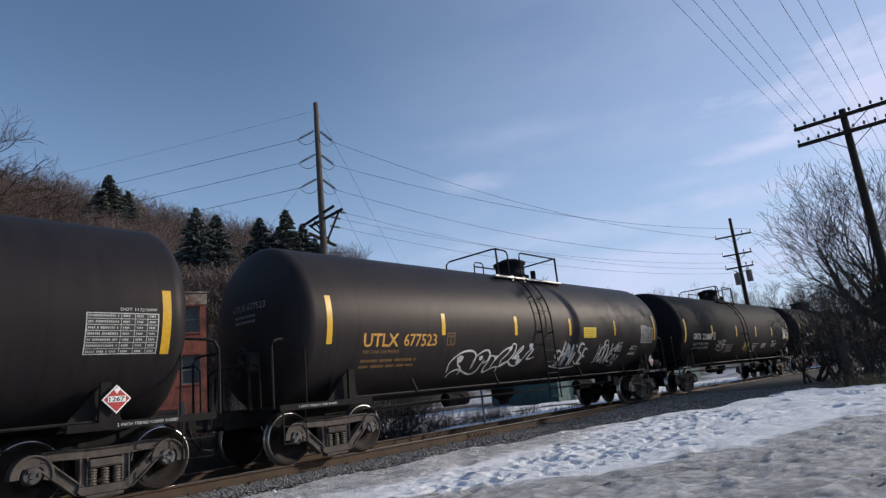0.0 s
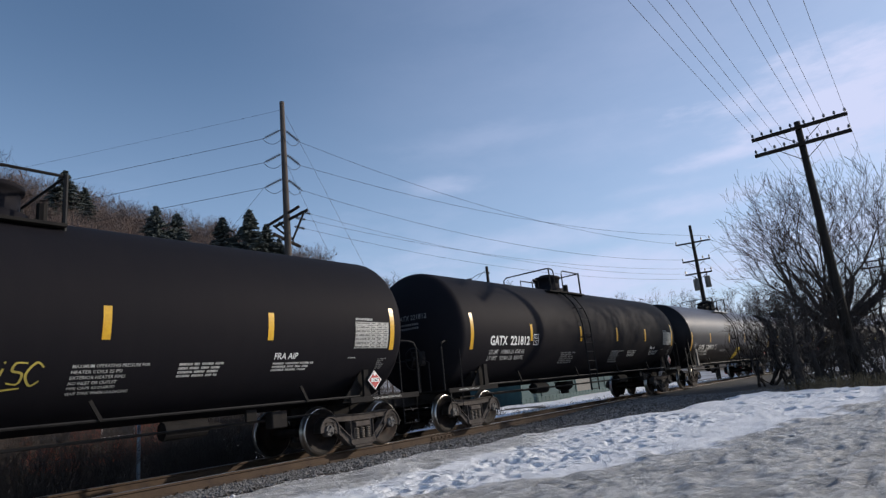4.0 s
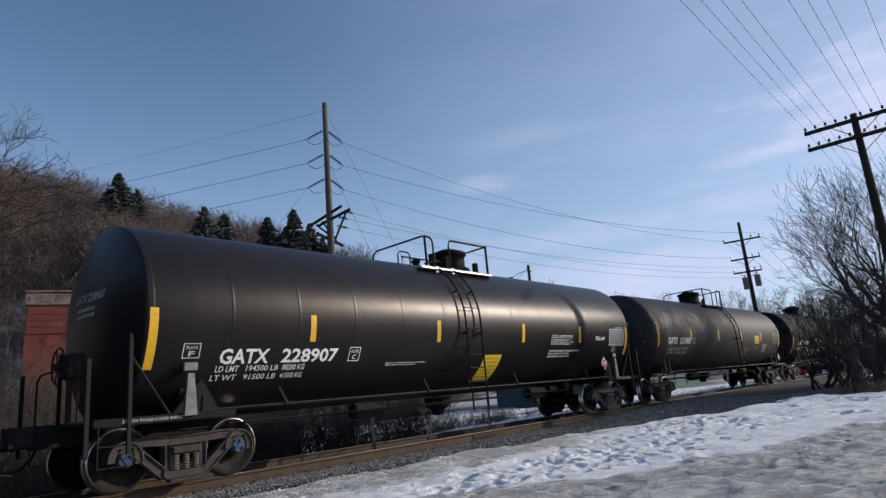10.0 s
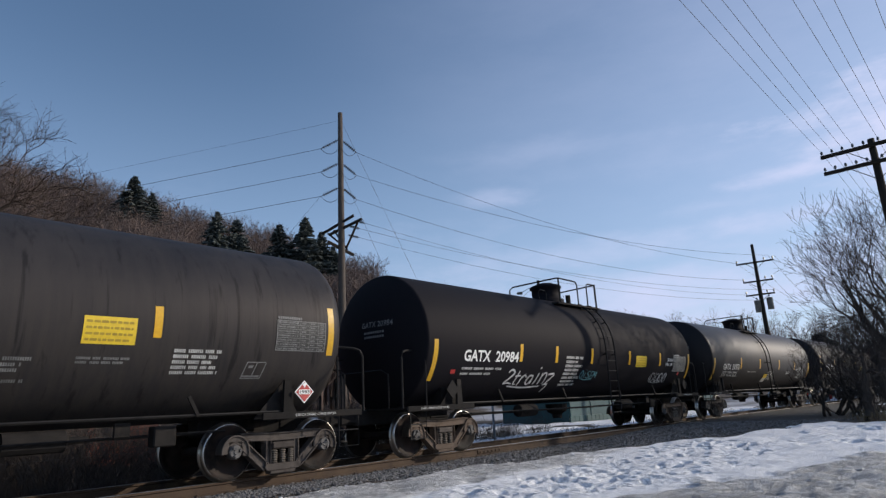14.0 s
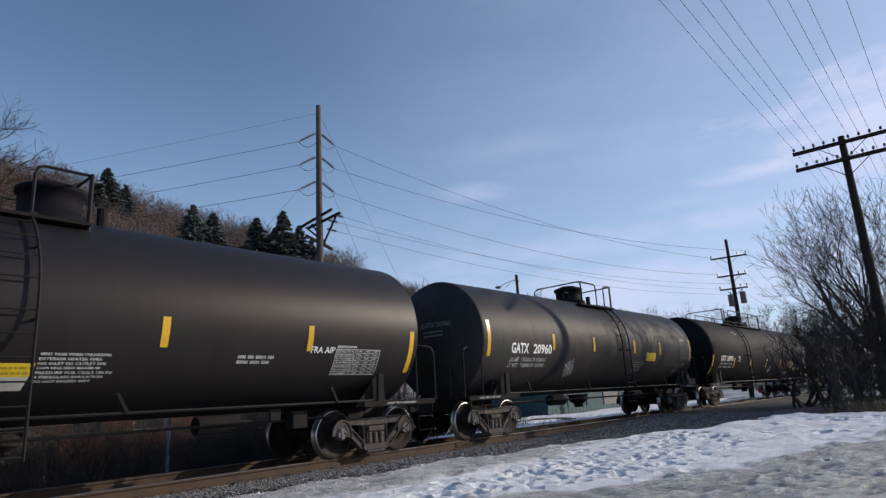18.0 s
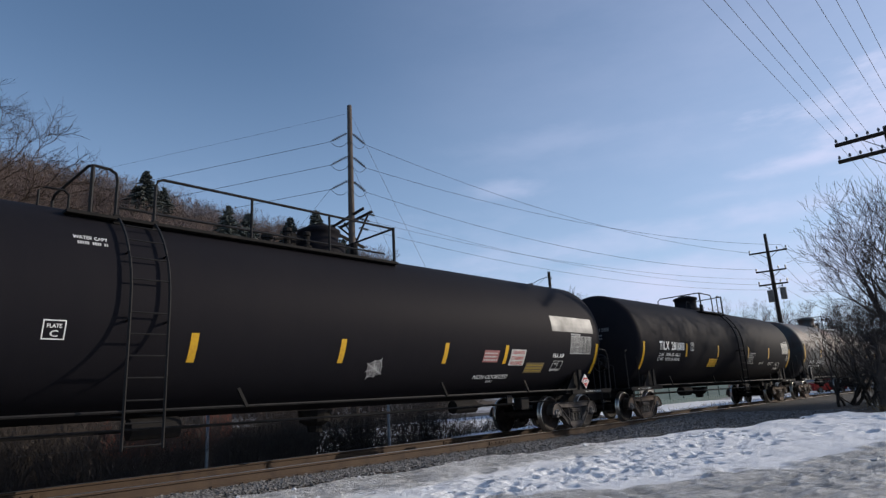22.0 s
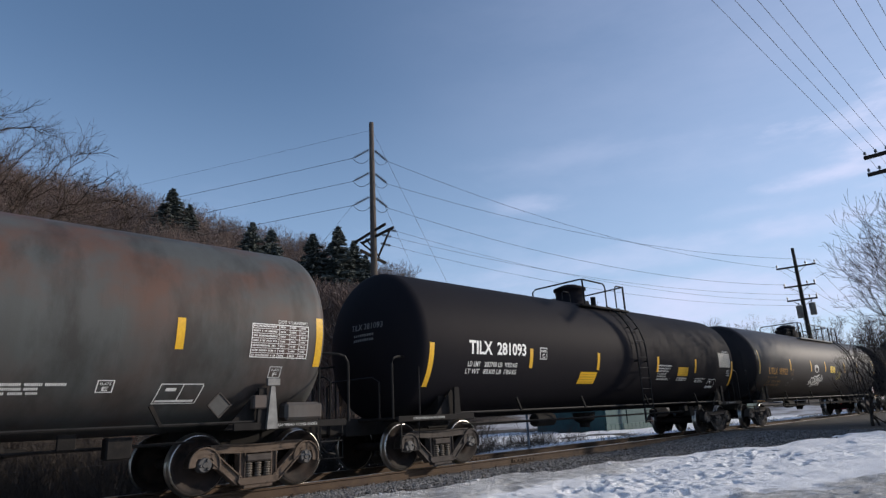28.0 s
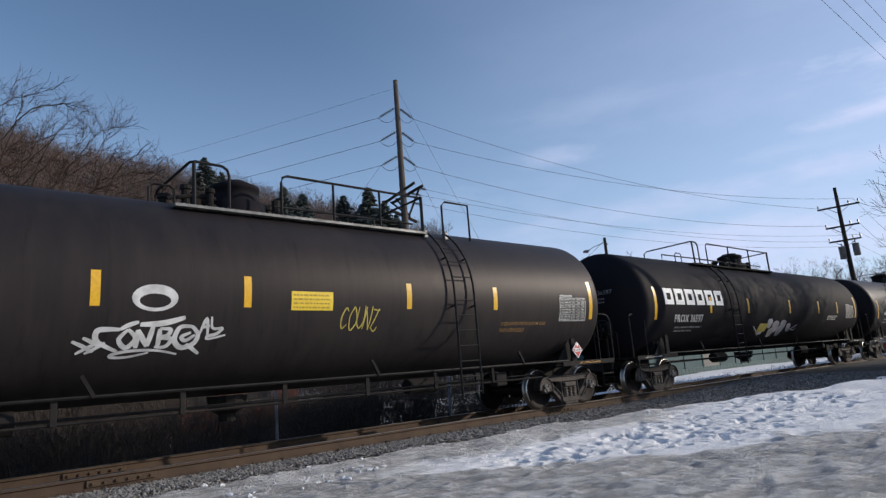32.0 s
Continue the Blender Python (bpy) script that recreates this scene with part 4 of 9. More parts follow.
def woods():
    """The leafless wood that covers the hill, in one mesh from eight kinds of tree."""
    rng = random.Random(77)
    kinds = []
    for k in range(8):
        segs, p, d = [], Vector((0, 0, -0.05)), Vector((rng.gauss(0, 0.05), rng.gauss(0, 0.05), 1)).normalized()
        for j in range(4):
            q = p + d * 0.16
            segs.append((p, q, 0.013 - 0.0018 * j, 0.0112 - 0.0018 * j))
            p = q
            for _ in range(0 if j < 1 else 2):
                a = rng.uniform(0, 6.28)
                branch_segments(rng, p, Vector((math.cos(a), math.sin(a), 1.1)), 0.20, 0.0055, 2, 36, 0.15, (2, 3), 0.7, 0.6, segs, 0.15, 0.0018)
        branch_segments(rng, p, Vector((0, 0, 1)), 0.2, 0.006, 3, 32, 0.15, (2, 3), 0.72, 0.6, segs, 0.15, 0.0018)
        v, f = [], []
        for a, b, r0, r1 in segs:
            s = (b - a).cross(Vector((rng.gauss(0, 1), rng.gauss(0, 1), rng.gauss(0, 0.4))))
            if s.length < 1e-6:
                continue
            s.normalize()
            i = len(v)
            for c, r in ((a, r0), (b, r1)):
                v += [tuple(c + s * r * 0.85), tuple(c - s * r * 0.85)]
            f.append((i, i + 1, i + 3, i + 2))
        kinds.append((np.array(v), np.array(f)))
    vs, fs, base = [], [], 0
    for k in range(5500):
        # Trees at 60-112 degrees are out of view, added to darken the tank heads.
        yaw = rng.uniform(2.5, 60) if k < 4100 else rng.uniform(-32, 3) if k < 4300 else rng.uniform(60, 112) if k < 5000 else rng.uniform(9, 31)
        dist = 64 + 92 * math.sqrt(rng.random()) if yaw > 2.5 else rng.uniform(90, 140)
        if yaw > 26 and dist < 108 and rng.random() < 0.66:
            continue
        h = rng.uniform(8.0, 13.0) if yaw > 8 else rng.uniform(5.5, 8.5)
        if k >= 5000:
            # the belt of trees that hides the feet of the spruces
            dist = rng.uniform(70, 86) if yaw < 25 else rng.uniform(96, 118)
            h = min(15.0, max(5.0, up_at(dist, along(BELT, yaw) - rng.uniform(0.0, 0.9)) - hill_z(yaw, dist)))
        v, f = kinds[k % 8]
        a = rng.uniform(0, 6.28)
        rot = np.array([[math.cos(a), -math.sin(a), 0], [math.sin(a), math.cos(a), 0], [0, 0, 1]])
        vs.append(v @ rot.T * h + np.array(polar(yaw, dist, hill_z(yaw, dist))))
        fs.append(f + base)
        base += len(v)
    me = bpy.data.meshes.new("bare_woods")
    V, F = np.concatenate(vs), np.concatenate(fs)
    me.vertices.add(len(V))
    me.vertices.foreach_set("co", V.astype(np.float32).ravel())
    me.loops.add(F.size)
    me.loops.foreach_set("vertex_index", F.astype(np.int32).ravel())
    me.polygons.add(len(F))
    me.polygons.foreach_set("loop_start", np.arange(0, F.size, 4, dtype=np.int32))
    me.materials.append(M["woods"])
    me.update(calc_edges=True)
    me.validate()
    return tagged(new("bare_woods", me), "dense leafless brown winter wood on the hillside", "woods", kind="stuff")


woods()


def conifer(label, foot, height, width, seed):
    rng = random.Random(seed)
    t = thing("spruce_tree", label, "tree", Matrix.Translation(foot), "dark spruces on the ridge")
    segment_mesh("trunk", [(Vector((0, 0, -0.3)), Vector((0, 0, height * 0.5)), 0.022 * height, 0.013 * height),
                           (Vector((0, 0, height * 0.5)), Vector((0, 0, height)), 0.013 * height, 0.01)], "bark", t, 7)
    verts, faces = [], []
    for k in range(int(34 * height)):
        f = rng.random() ** 1.25
        z = height * (0.06 + 0.93 * f)
        reach = width * (min(1.0, 1.18 * (1 - f)) ** 0.8) * (0.92 + 0.08 * math.sin(9 * f + k % 3)) + 0.15
        a = rng.uniform(0, 6.283)
        r = reach * rng.uniform(0.55, 1.08)
        o = Vector((math.cos(a), math.sin(a), 0))
        s = Vector((-o.y, o.x, 0))
        rise, droop = rng.uniform(-0.05, 0.22), -0.22 * r
        for c in range(8):
            q = (c + 0.7) / 8
            p = o * (r * q) + Vector((0, 0, z + droop * q * q + rise * r * q))
            w = 0.16 * r * (1.15 - q) + 0.13
            i = len(verts)
            for off in (s * w + o * w * 0.3, -s * w + o * w * 0.3, o * w * 1.9 + Vector((0, 0, rng.uniform(-0.5, 0.5) * w)), Vector((0, 0, w * 0.75)), Vector((0, 0, -w * 0.6))):
                verts.append(p + off + Vector((rng.gauss(0, 0.07), rng.gauss(0, 0.07), rng.gauss(0, 0.07))))
            faces += [(i, i + 2, i + 3), (i + 1, i + 3, i + 2), (i, i + 4, i + 2), (i + 1, i + 2, i + 4)]
    mesh_object("crown", verts, faces, "fir", t, False)
    return t


for yaw, el, dist, w, sd in ((29.3, 20.1, 124, 5.6, 1), (27.9, 18.9, 125, 4.4, 2), (22.4, 17.7, 92, 5.8, 3), (20.7, 17.1, 93, 5.4, 4), (16.9, 16.8, 88, 5.8, 5), (14.6, 17.5, 88, 6.0, 6),
                             (13.1, 16.2, 89, 5.0, 7), (12.0, 14.9, 89, 4.6, 9)):
    foot = hill_z(yaw, dist) - 0.2
    conifer("dark green spruce standing among bare trees", polar(yaw, dist, foot), up_at(dist, el) - foot, w * 1.25, sd)


def brush_patch(name, label, spots, seed, mat="brush", h=(0.5, 1.6), stems=16, spread_r=0.6, r=0.006):
    rng = random.Random(seed)
    segs = []
    for p in spots:
        for _ in range(stems):
            a, tilt = rng.uniform(0, 6.28), rng.uniform(0.05, 0.7)
            hh = rng.uniform(*h)
            foot = p + Vector((rng.gauss(0, spread_r * 0.4), rng.gauss(0, spread_r * 0.4), -0.05))
            d = Vector((math.cos(a) * tilt, math.sin(a) * tilt, 1)).normalized()
            mid = foot + d * hh * 0.55
            tip = mid + (d + Vector((rng.gauss(0, 0.3), rng.gauss(0, 0.3), -0.1))).normalized() * hh * 0.5
            segs += [(foot, mid, r * 1.5, r), (mid, tip, r, r * 0.5)]
            for _ in range(3):
                b = mid + (tip - mid) * rng.random()
                segs.append((b, b + (d + Vector((rng.gauss(0, 0.7), rng.gauss(0, 0.7), 0.1))).normalized() * hh * 0.3, r * 0.7, r * 0.4))
    return tagged(segment_mesh(name, segs, mat), label, "brush", kind="stuff")


rng = random.Random(3)
brush_patch("brush", "tangle of leafless brush under the trees", [polar(rng.uniform(-46, -31.0), rng.uniform(22.5, 29), 0.5) for _ in range(46)], 5, h=(0.5, 1.8), stems=18, r=0.005)
brush_patch("dead_grass", "dead grass along the edge of the brush", [polar(rng.uniform(-44, -30.5), rng.uniform(21, 26), 0.48) for _ in range(70)], 6, "grass_dry",
            (0.15, 0.5), 26, 0.7, 0.004)
brush_patch("brush", "leafless bushes beyond the track", [at(q, rng.uniform(15, 21), ground_z(q, 18)) for q in (rng.uniform(-12, 19) for _ in range(190))], 7, h=(0.9, 2.6), stems=36)
brush_patch("brush", "tall tangled brush below the hillside", [polar(rng.uniform(32.5, 50), rng.uniform(23, 33), -0.4) for _ in range(150)], 27, h=(1.2, 4.2), stems=30, spread_r=1.2, r=0.009)
brush_patch("brush", "low dark brush at the foot of the embankment", [at(q, rng.uniform(13.3, 15.5), ground_z(q, 14.4)) for q in (rng.uniform(-12, 12) for _ in range(110))], 17, h=(0.4, 1.15), stems=30)
brush_patch("brush", "dark bushes in front of the teal shed", [at(rng.uniform(19, 27), rng.uniform(17, 19), -0.4) for _ in range(36)], 8, h=(0.5, 1.3), stems=26)
brush_patch("dead_grass", "dead weeds beside the ballast", [at(rng.uniform(14, 60), rng.uniform(12.6, 13.6), 0.25) for _ in range(60)], 9, "grass_dry", (0.15, 0.45), 22, 0.6,
            0.004)


# ---- poles and cables ----
def cable(name, label, a, b, sag, r, parent=None, steps=14):
    a, b = Vector(a), Vector(b)
    pts = [a.lerp(b, k / steps) - Vector((0, 0, 4 * sag * (k / steps) * (1 - k / steps))) for k in range(steps + 1)]
    ob = part(name, tube(bmesh.new(), pts, r, 4), "wire", parent)
    if parent is None:
        tagged(ob, label, "cable", "overhead cables")
    return ob


def pole_shaft(name, label, foot, height, r0, r1, mat):
    t = thing(name, label, "utility pole", Matrix.Translation(foot))
    part("shaft", tube(bmesh.new(), [(0, 0, -0.4), (0, 0, height * 0.33), (0, 0, height * 0.66), (0, 0, height)], [r0, r0 * 0.9 + r1 * 0.1, (r0 + r1) / 2, r1], 12), mat, t, smooth=True)
    return t


def knob(bm, p, r, h):
    m = Matrix.Translation(p) @ Matrix.Rotation(-math.pi / 2, 4, "Y")
    return lathe(bm, [(0, 0), (0, r * 0.3), (h * 0.3, r * 0.3), (h * 0.35, r), (h * 0.6, r * 0.8), (h * 0.65, r), (h, r * 0.5), (h, 0)], m, 8)


def telegraph_pole():
    """Old telegraph pole with two ten-pin crossarms, beside the drive."""
    foot = at(25.9, 2.2, 0.55)
    top = up_at(26.0, 18.2)
    t = pole_shaft("telegraph_pole", "dark wooden telegraph pole with two pin crossarms", foot, top - 0.55, 0.17, 0.11, "pole_dark")
    across = Matrix.Rotation(radians(90 + TRACK_YAW), 4, "Z")
    pins = []
    for k, z in enumerate((up_at(26.0, 17.65), up_at(26.0, 16.35))):
        arm = part("crossarm", box(bmesh.new(), -0.16, 0, 0, 0.11, 3.2, 0.13, 0.012), "pole_dark", t)
        arm.matrix_local = Matrix.Translation((0, 0, z - 0.55)) @ across
        for j in range(10):
            y = -1.48 + 2.96 * j / 9 + (0.06 if j > 4 else -0.06)
            pin = part("pin_insulator", knob(bmesh.new(), (-0.16, y, 0.065), 0.05, 0.17), "glass_ins", arm)
            p = foot + Vector((0, 0, z - 0.55)) + across.to_3x3() @ Vector((-0.16, y, 0.19))
            pins.append((k, j, p))
        for s in (-1, 1):
            brace = part("brace", tube(bmesh.new(), [(-0.14, s * 0.75, -0.05), (-0.11, s * 0.03, -0.62)], 0.014, 4), "under", t)
            brace.matrix_local = Matrix.Translation((0, 0, z - 0.55)) @ across
    for k, j, p in pins:
        if k == 0 and j in (0, 2, 3, 4, 6, 7, 8, 9):
            far = p - AL * 46
            cable("overhead_cable", "thin dark telegraph wire", p, (far.x, far.y, p.z + 0.1), 0.35, 0.006)
            out = p + AL * 46
            cable("overhead_cable", "thin dark telegraph wire", p, (out.x, out.y, p.z - 0.3), 0.4, 0.006)


telegraph_pole()
far_pole = pole_shaft("telegraph_pole", "distant telegraph pole along the line", at(71.9, 2.2, 0.5), 9.4, 0.17, 0.11, "pole_dark")
for z in (9.2, 8.6):
    a = part("crossarm", box(bmesh.new(), 0, 0, z, 0.11, 3.1, 0.13, 0.012), "pole_dark", far_pole)
    a.matrix_local = Matrix.Rotation(radians(90 + TRACK_YAW), 4, "Z")


def string(name, a, b, parent, r=0.10):
    """A string of disc insulators from a to b."""
    a, b = Vector(a), Vector(b)
    d = b - a
    m = Matrix.Translation(a) @ Vector((1, 0, 0)).rotation_difference(d).to_matrix().to_4x4()
    prof, n = [(0, 0.0), (0, 0.02)], 7
    for k in range(n):
        x = d.length * (0.08 + 0.84 * k / n)
        prof += [(x, 0.02), (x + 0.015, r), (x + 0.05, r * 0.8), (x + 0.07, 0.022)]
    prof += [(d.length, 0.02), (d.length, 0)]
    return part(name, lathe(bmesh.new(), prof, m, 8), "insulator", parent)


def line_pole():
    """The tall dead-end pole of the power line, with strain insulators on both sides."""
    D = 36.0
    foot = polar(11.25, D, -0.2)
    top = up_at(D, 26.75)
    t = pole_shaft("power_line_pole", "tall weathered wooden power line pole with strain insulators", foot, top + 0.2, 0.24, 0.145, "pole")
    inv = Matrix.Translation(-foot)
    ends = {}
    for k, (el, er) in enumerate(((23.87, 23.67), (21.78, 21.57), (19.58, 19.34))):
        zl, zr = up_at(D, el), up_at(D, er)
        L, Rr = polar(13.15, D + 0.5, zl), polar(9.75, D + 0.6, zr)
        pl = foot + Vector((0, 0, zl - foot.z + 0.38))
        string("strain_insulator", inv @ (pl + polar(101, 0.16)), inv @ L, t)
        string("strain_insulator", inv @ (pl + polar(-79, 0.16) + Vector((0, 0, -0.06))), inv @ Rr, t)
        jump, hub = [], foot + Vector((0, 0, zl - foot.z - 0.15)) + polar(191, 0.24)
        for q in range(13):
            f = q / 6 if q <= 6 else (q - 6) / 6
            p = (L.lerp(hub, f) if q <= 6 else hub.lerp(Rr, f)) - Vector((0, 0, 0.42 * 4 * f * (1 - f)))
            jump.append(inv @ p)
        part("jumper", tube(bmesh.new(), jump, 0.016, 4), "wire", t)
        ends[k] = (L, Rr)
    # left spans go to a pole beyond the view, right spans to the transformer pole
    q = polar(52, 70)
    for k, z in enumerate((15.0, 13.6, 12.3)):
        cable("overhead_cable", "heavy power line conductor", ends[k][0], (q.x, q.y, z), 0.25, 0.014)
    topL = foot + Vector((0, 0, top - foot.z - 0.5))
    cable("overhead_cable", "thin steel ground wire overhead", topL, (q.x, q.y, 16.4), 0.3, 0.007)
    P3 = 58.0
    heads = [polar(-23.9, P3, up_at(P3, 10.45)), polar(-26.4, P3, up_at(P3, 10.75)), polar(-24.2, P3, up_at(P3, 9.0))]
    for k in range(3):
        cable("overhead_cable", "heavy power line conductor", ends[k][1], heads[k], 1.15, 0.012)
    # low double arms, braces and lower wires
    toward = Vector((foot.x, foot.y, 0)).normalized()
    right = Vector((toward.y, -toward.x, 0))

    def beam(name, ax, ay, ael, bx, by, bel, w, h):
        """A timber between two places right of and beyond the pole, heights by their rise from the drive."""
        a = Vector((0, 0, up_at(D + ay, ael) - foot.z)) + right * ax + toward * ay
        b = Vector((0, 0, up_at(D + by, bel) - foot.z)) + right * bx + toward * by
        d = b - a
        m = Matrix.Translation((a + b) / 2) @ Vector((1, 0, 0)).rotation_difference(d).to_matrix().to_4x4()
        part(name, box(bmesh.new(), 0, 0, 0, d.length, w, h, 0.015), "pole_dark", t).matrix_local = m
    beam("crossarm", -1.12, 1.15, 15.98, 0.72, -0.75, 17.62, 0.12, 0.15)
    beam("crossarm", -0.72, 0.75, 15.86, 1.18, -1.15, 17.30, 0.12, 0.15)
    beam("crossarm", -0.78, -0.5, 15.25, 0.72, 0.5, 14.0, 0.12, 0.17)
    beam("brace", 0.95, -0.85, 17.0, 0.30, 0.25, 14.7, 0.09, 0.11)
    beam("brace", -0.80, 0.6, 16.0, -0.1, 0.2, 15.1, 0.09, 0.11)
    beam("brace", -0.45, 0.3, 16.3, 0.35, 0.3, 14.5, 0.08, 0.10)
    low = [polar(-24.3, P3, up_at(P3, 7.75)), polar(-26.3, P3, up_at(P3, 7.95)), polar(-25.3, P3, up_at(P3, 7.2))]
    for k, (ya, ea) in enumerate(((9.0, 16.9), (9.5, 16.4), (9.6, 15.6))):
        a = polar(ya, D, up_at(D, ea))
        string("strain_insulator", inv @ polar(ya + 1.0, D, up_at(D, ea + 0.25)), inv @ a, t, 0.09)
        cable("overhead_cable", "thin lower power line wire", a, low[k], 1.0, 0.009)
    # stays
    for a, b in (((foot + Vector((0, 0, top - foot.z - 0.4))), polar(-1.5, 38.5, 0.3)), (foot + Vector((0, 0, up_at(D, 21.8) - foot.z)), polar(1.5, 38, 0.3)),
                 (foot + Vector((0, 0, up_at(D, 19.4) - foot.z)) + polar(101, 1.2), polar(30, 40, 0.0))):
        cable("stay_wire", "steel stay wire of the power line pole", a, b, 0.0, 0.008)


line_pole()


def transformer_pole():
    D = 58.0
    foot = polar(-25.35, D, 0.2)
    t = pole_shaft("transformer_pole", "wooden pole with three crossarms and two transformers", foot, up_at(D, 11.81) - 0.2, 0.20, 0.12, "pole_dark")
    turn = Matrix.Rotation(radians(-32), 4, "Z")
    for el, half in ((10.3, 1.45), (8.75, 1.15), (7.65, 1.1)):
        z = up_at(D, el) - 0.2
        arm = part("crossarm", box(bmesh.new(), 0, -0.15, 0, 2 * half, 0.10, 0.13, 0.012), "pole_dark", t)
        arm.matrix_local = Matrix.Translation((0, 0, z)) @ turn
        for x in (-half * 0.95, half * 0.5, half * 0.95):
            part("pin_insulator", knob(bmesh.new(), (x, -0.15, 0.06), 0.07, 0.28), "insulator", arm)
        for s in (-1, 1):
            b = part("brace", tube(bmesh.new(), [(s * 0.7, -0.12, -0.05), (0, -0.12, -0.6)], 0.02, 4), "under", t)
            b.matrix_local = Matrix.Translation((0, 0, z)) @ turn
    for x, z in ((-0.42, up_at(D, 6.75)), (0.62, up_at(D, 6.95))):
        m = Matrix.Translation((x, -0.1, z - 0.75)) @ Matrix.Rotation(-math.pi / 2, 4, "Y")
        tr = part("transformer", lathe(bmesh.new(), [(0, 0), (0, 0.24), (0.9, 0.24), (0.94, 0.26), (0.98, 0.2), (1.02, 0)], m, 14), "win_frame", t, "grey transformer can", True)
        part("bushing", knob(bmesh.new(), (x, -0.1, z + 0.26), 0.06, 0.22), "glass_ins", tr)
    out = polar(-31, 110)
    for y, e in ((-23.9, 10.45), (-26.4, 10.75), (-24.2, 9.0), (-26.4, 8.95)):
        cable("overhead_cable", "dark conductor of the power line", polar(y, D, up_at(D, e)), (out.x + (y + 25) * 0.8, out.y, up_at(D, e) - 1.5), 1.0, 0.013)


transformer_pole()
stub = pole_shaft("service_pole", "short dark wooden service pole behind the train", polar(-7.0, 62, 0.0), up_at(62, 10.8), 0.17, 0.14, "pole_dark")
part("bracket", box(bmesh.new(), 0.1, 0, up_at(62, 10.2), 0.3, 0.1, 0.12, 0.01), "pole_dark", stub)
lz = up_at(62, 10.3)
part("lamp_arm", tube(bmesh.new(), [(0, 0, lz), (-0.5, -0.1, lz - 0.05), (-1.1, -0.2, lz - 0.25), (-1.7, -0.3, lz - 0.6)], 0.035, 5), "galv", stub)
part("lamp_head", lathe(bmesh.new(), [(0, 0), (0.05, 0.12), (0.5, 0.16), (0.62, 0)], Matrix.Translation((-2.25, -0.3, lz - 0.68)), 10), "win_frame", stub)
cable("overhead_cable", "dark service cable behind the train", polar(-6.9, 62, up_at(62, 10.5)), polar(3, 66, 7.5), 0.8, 0.018)


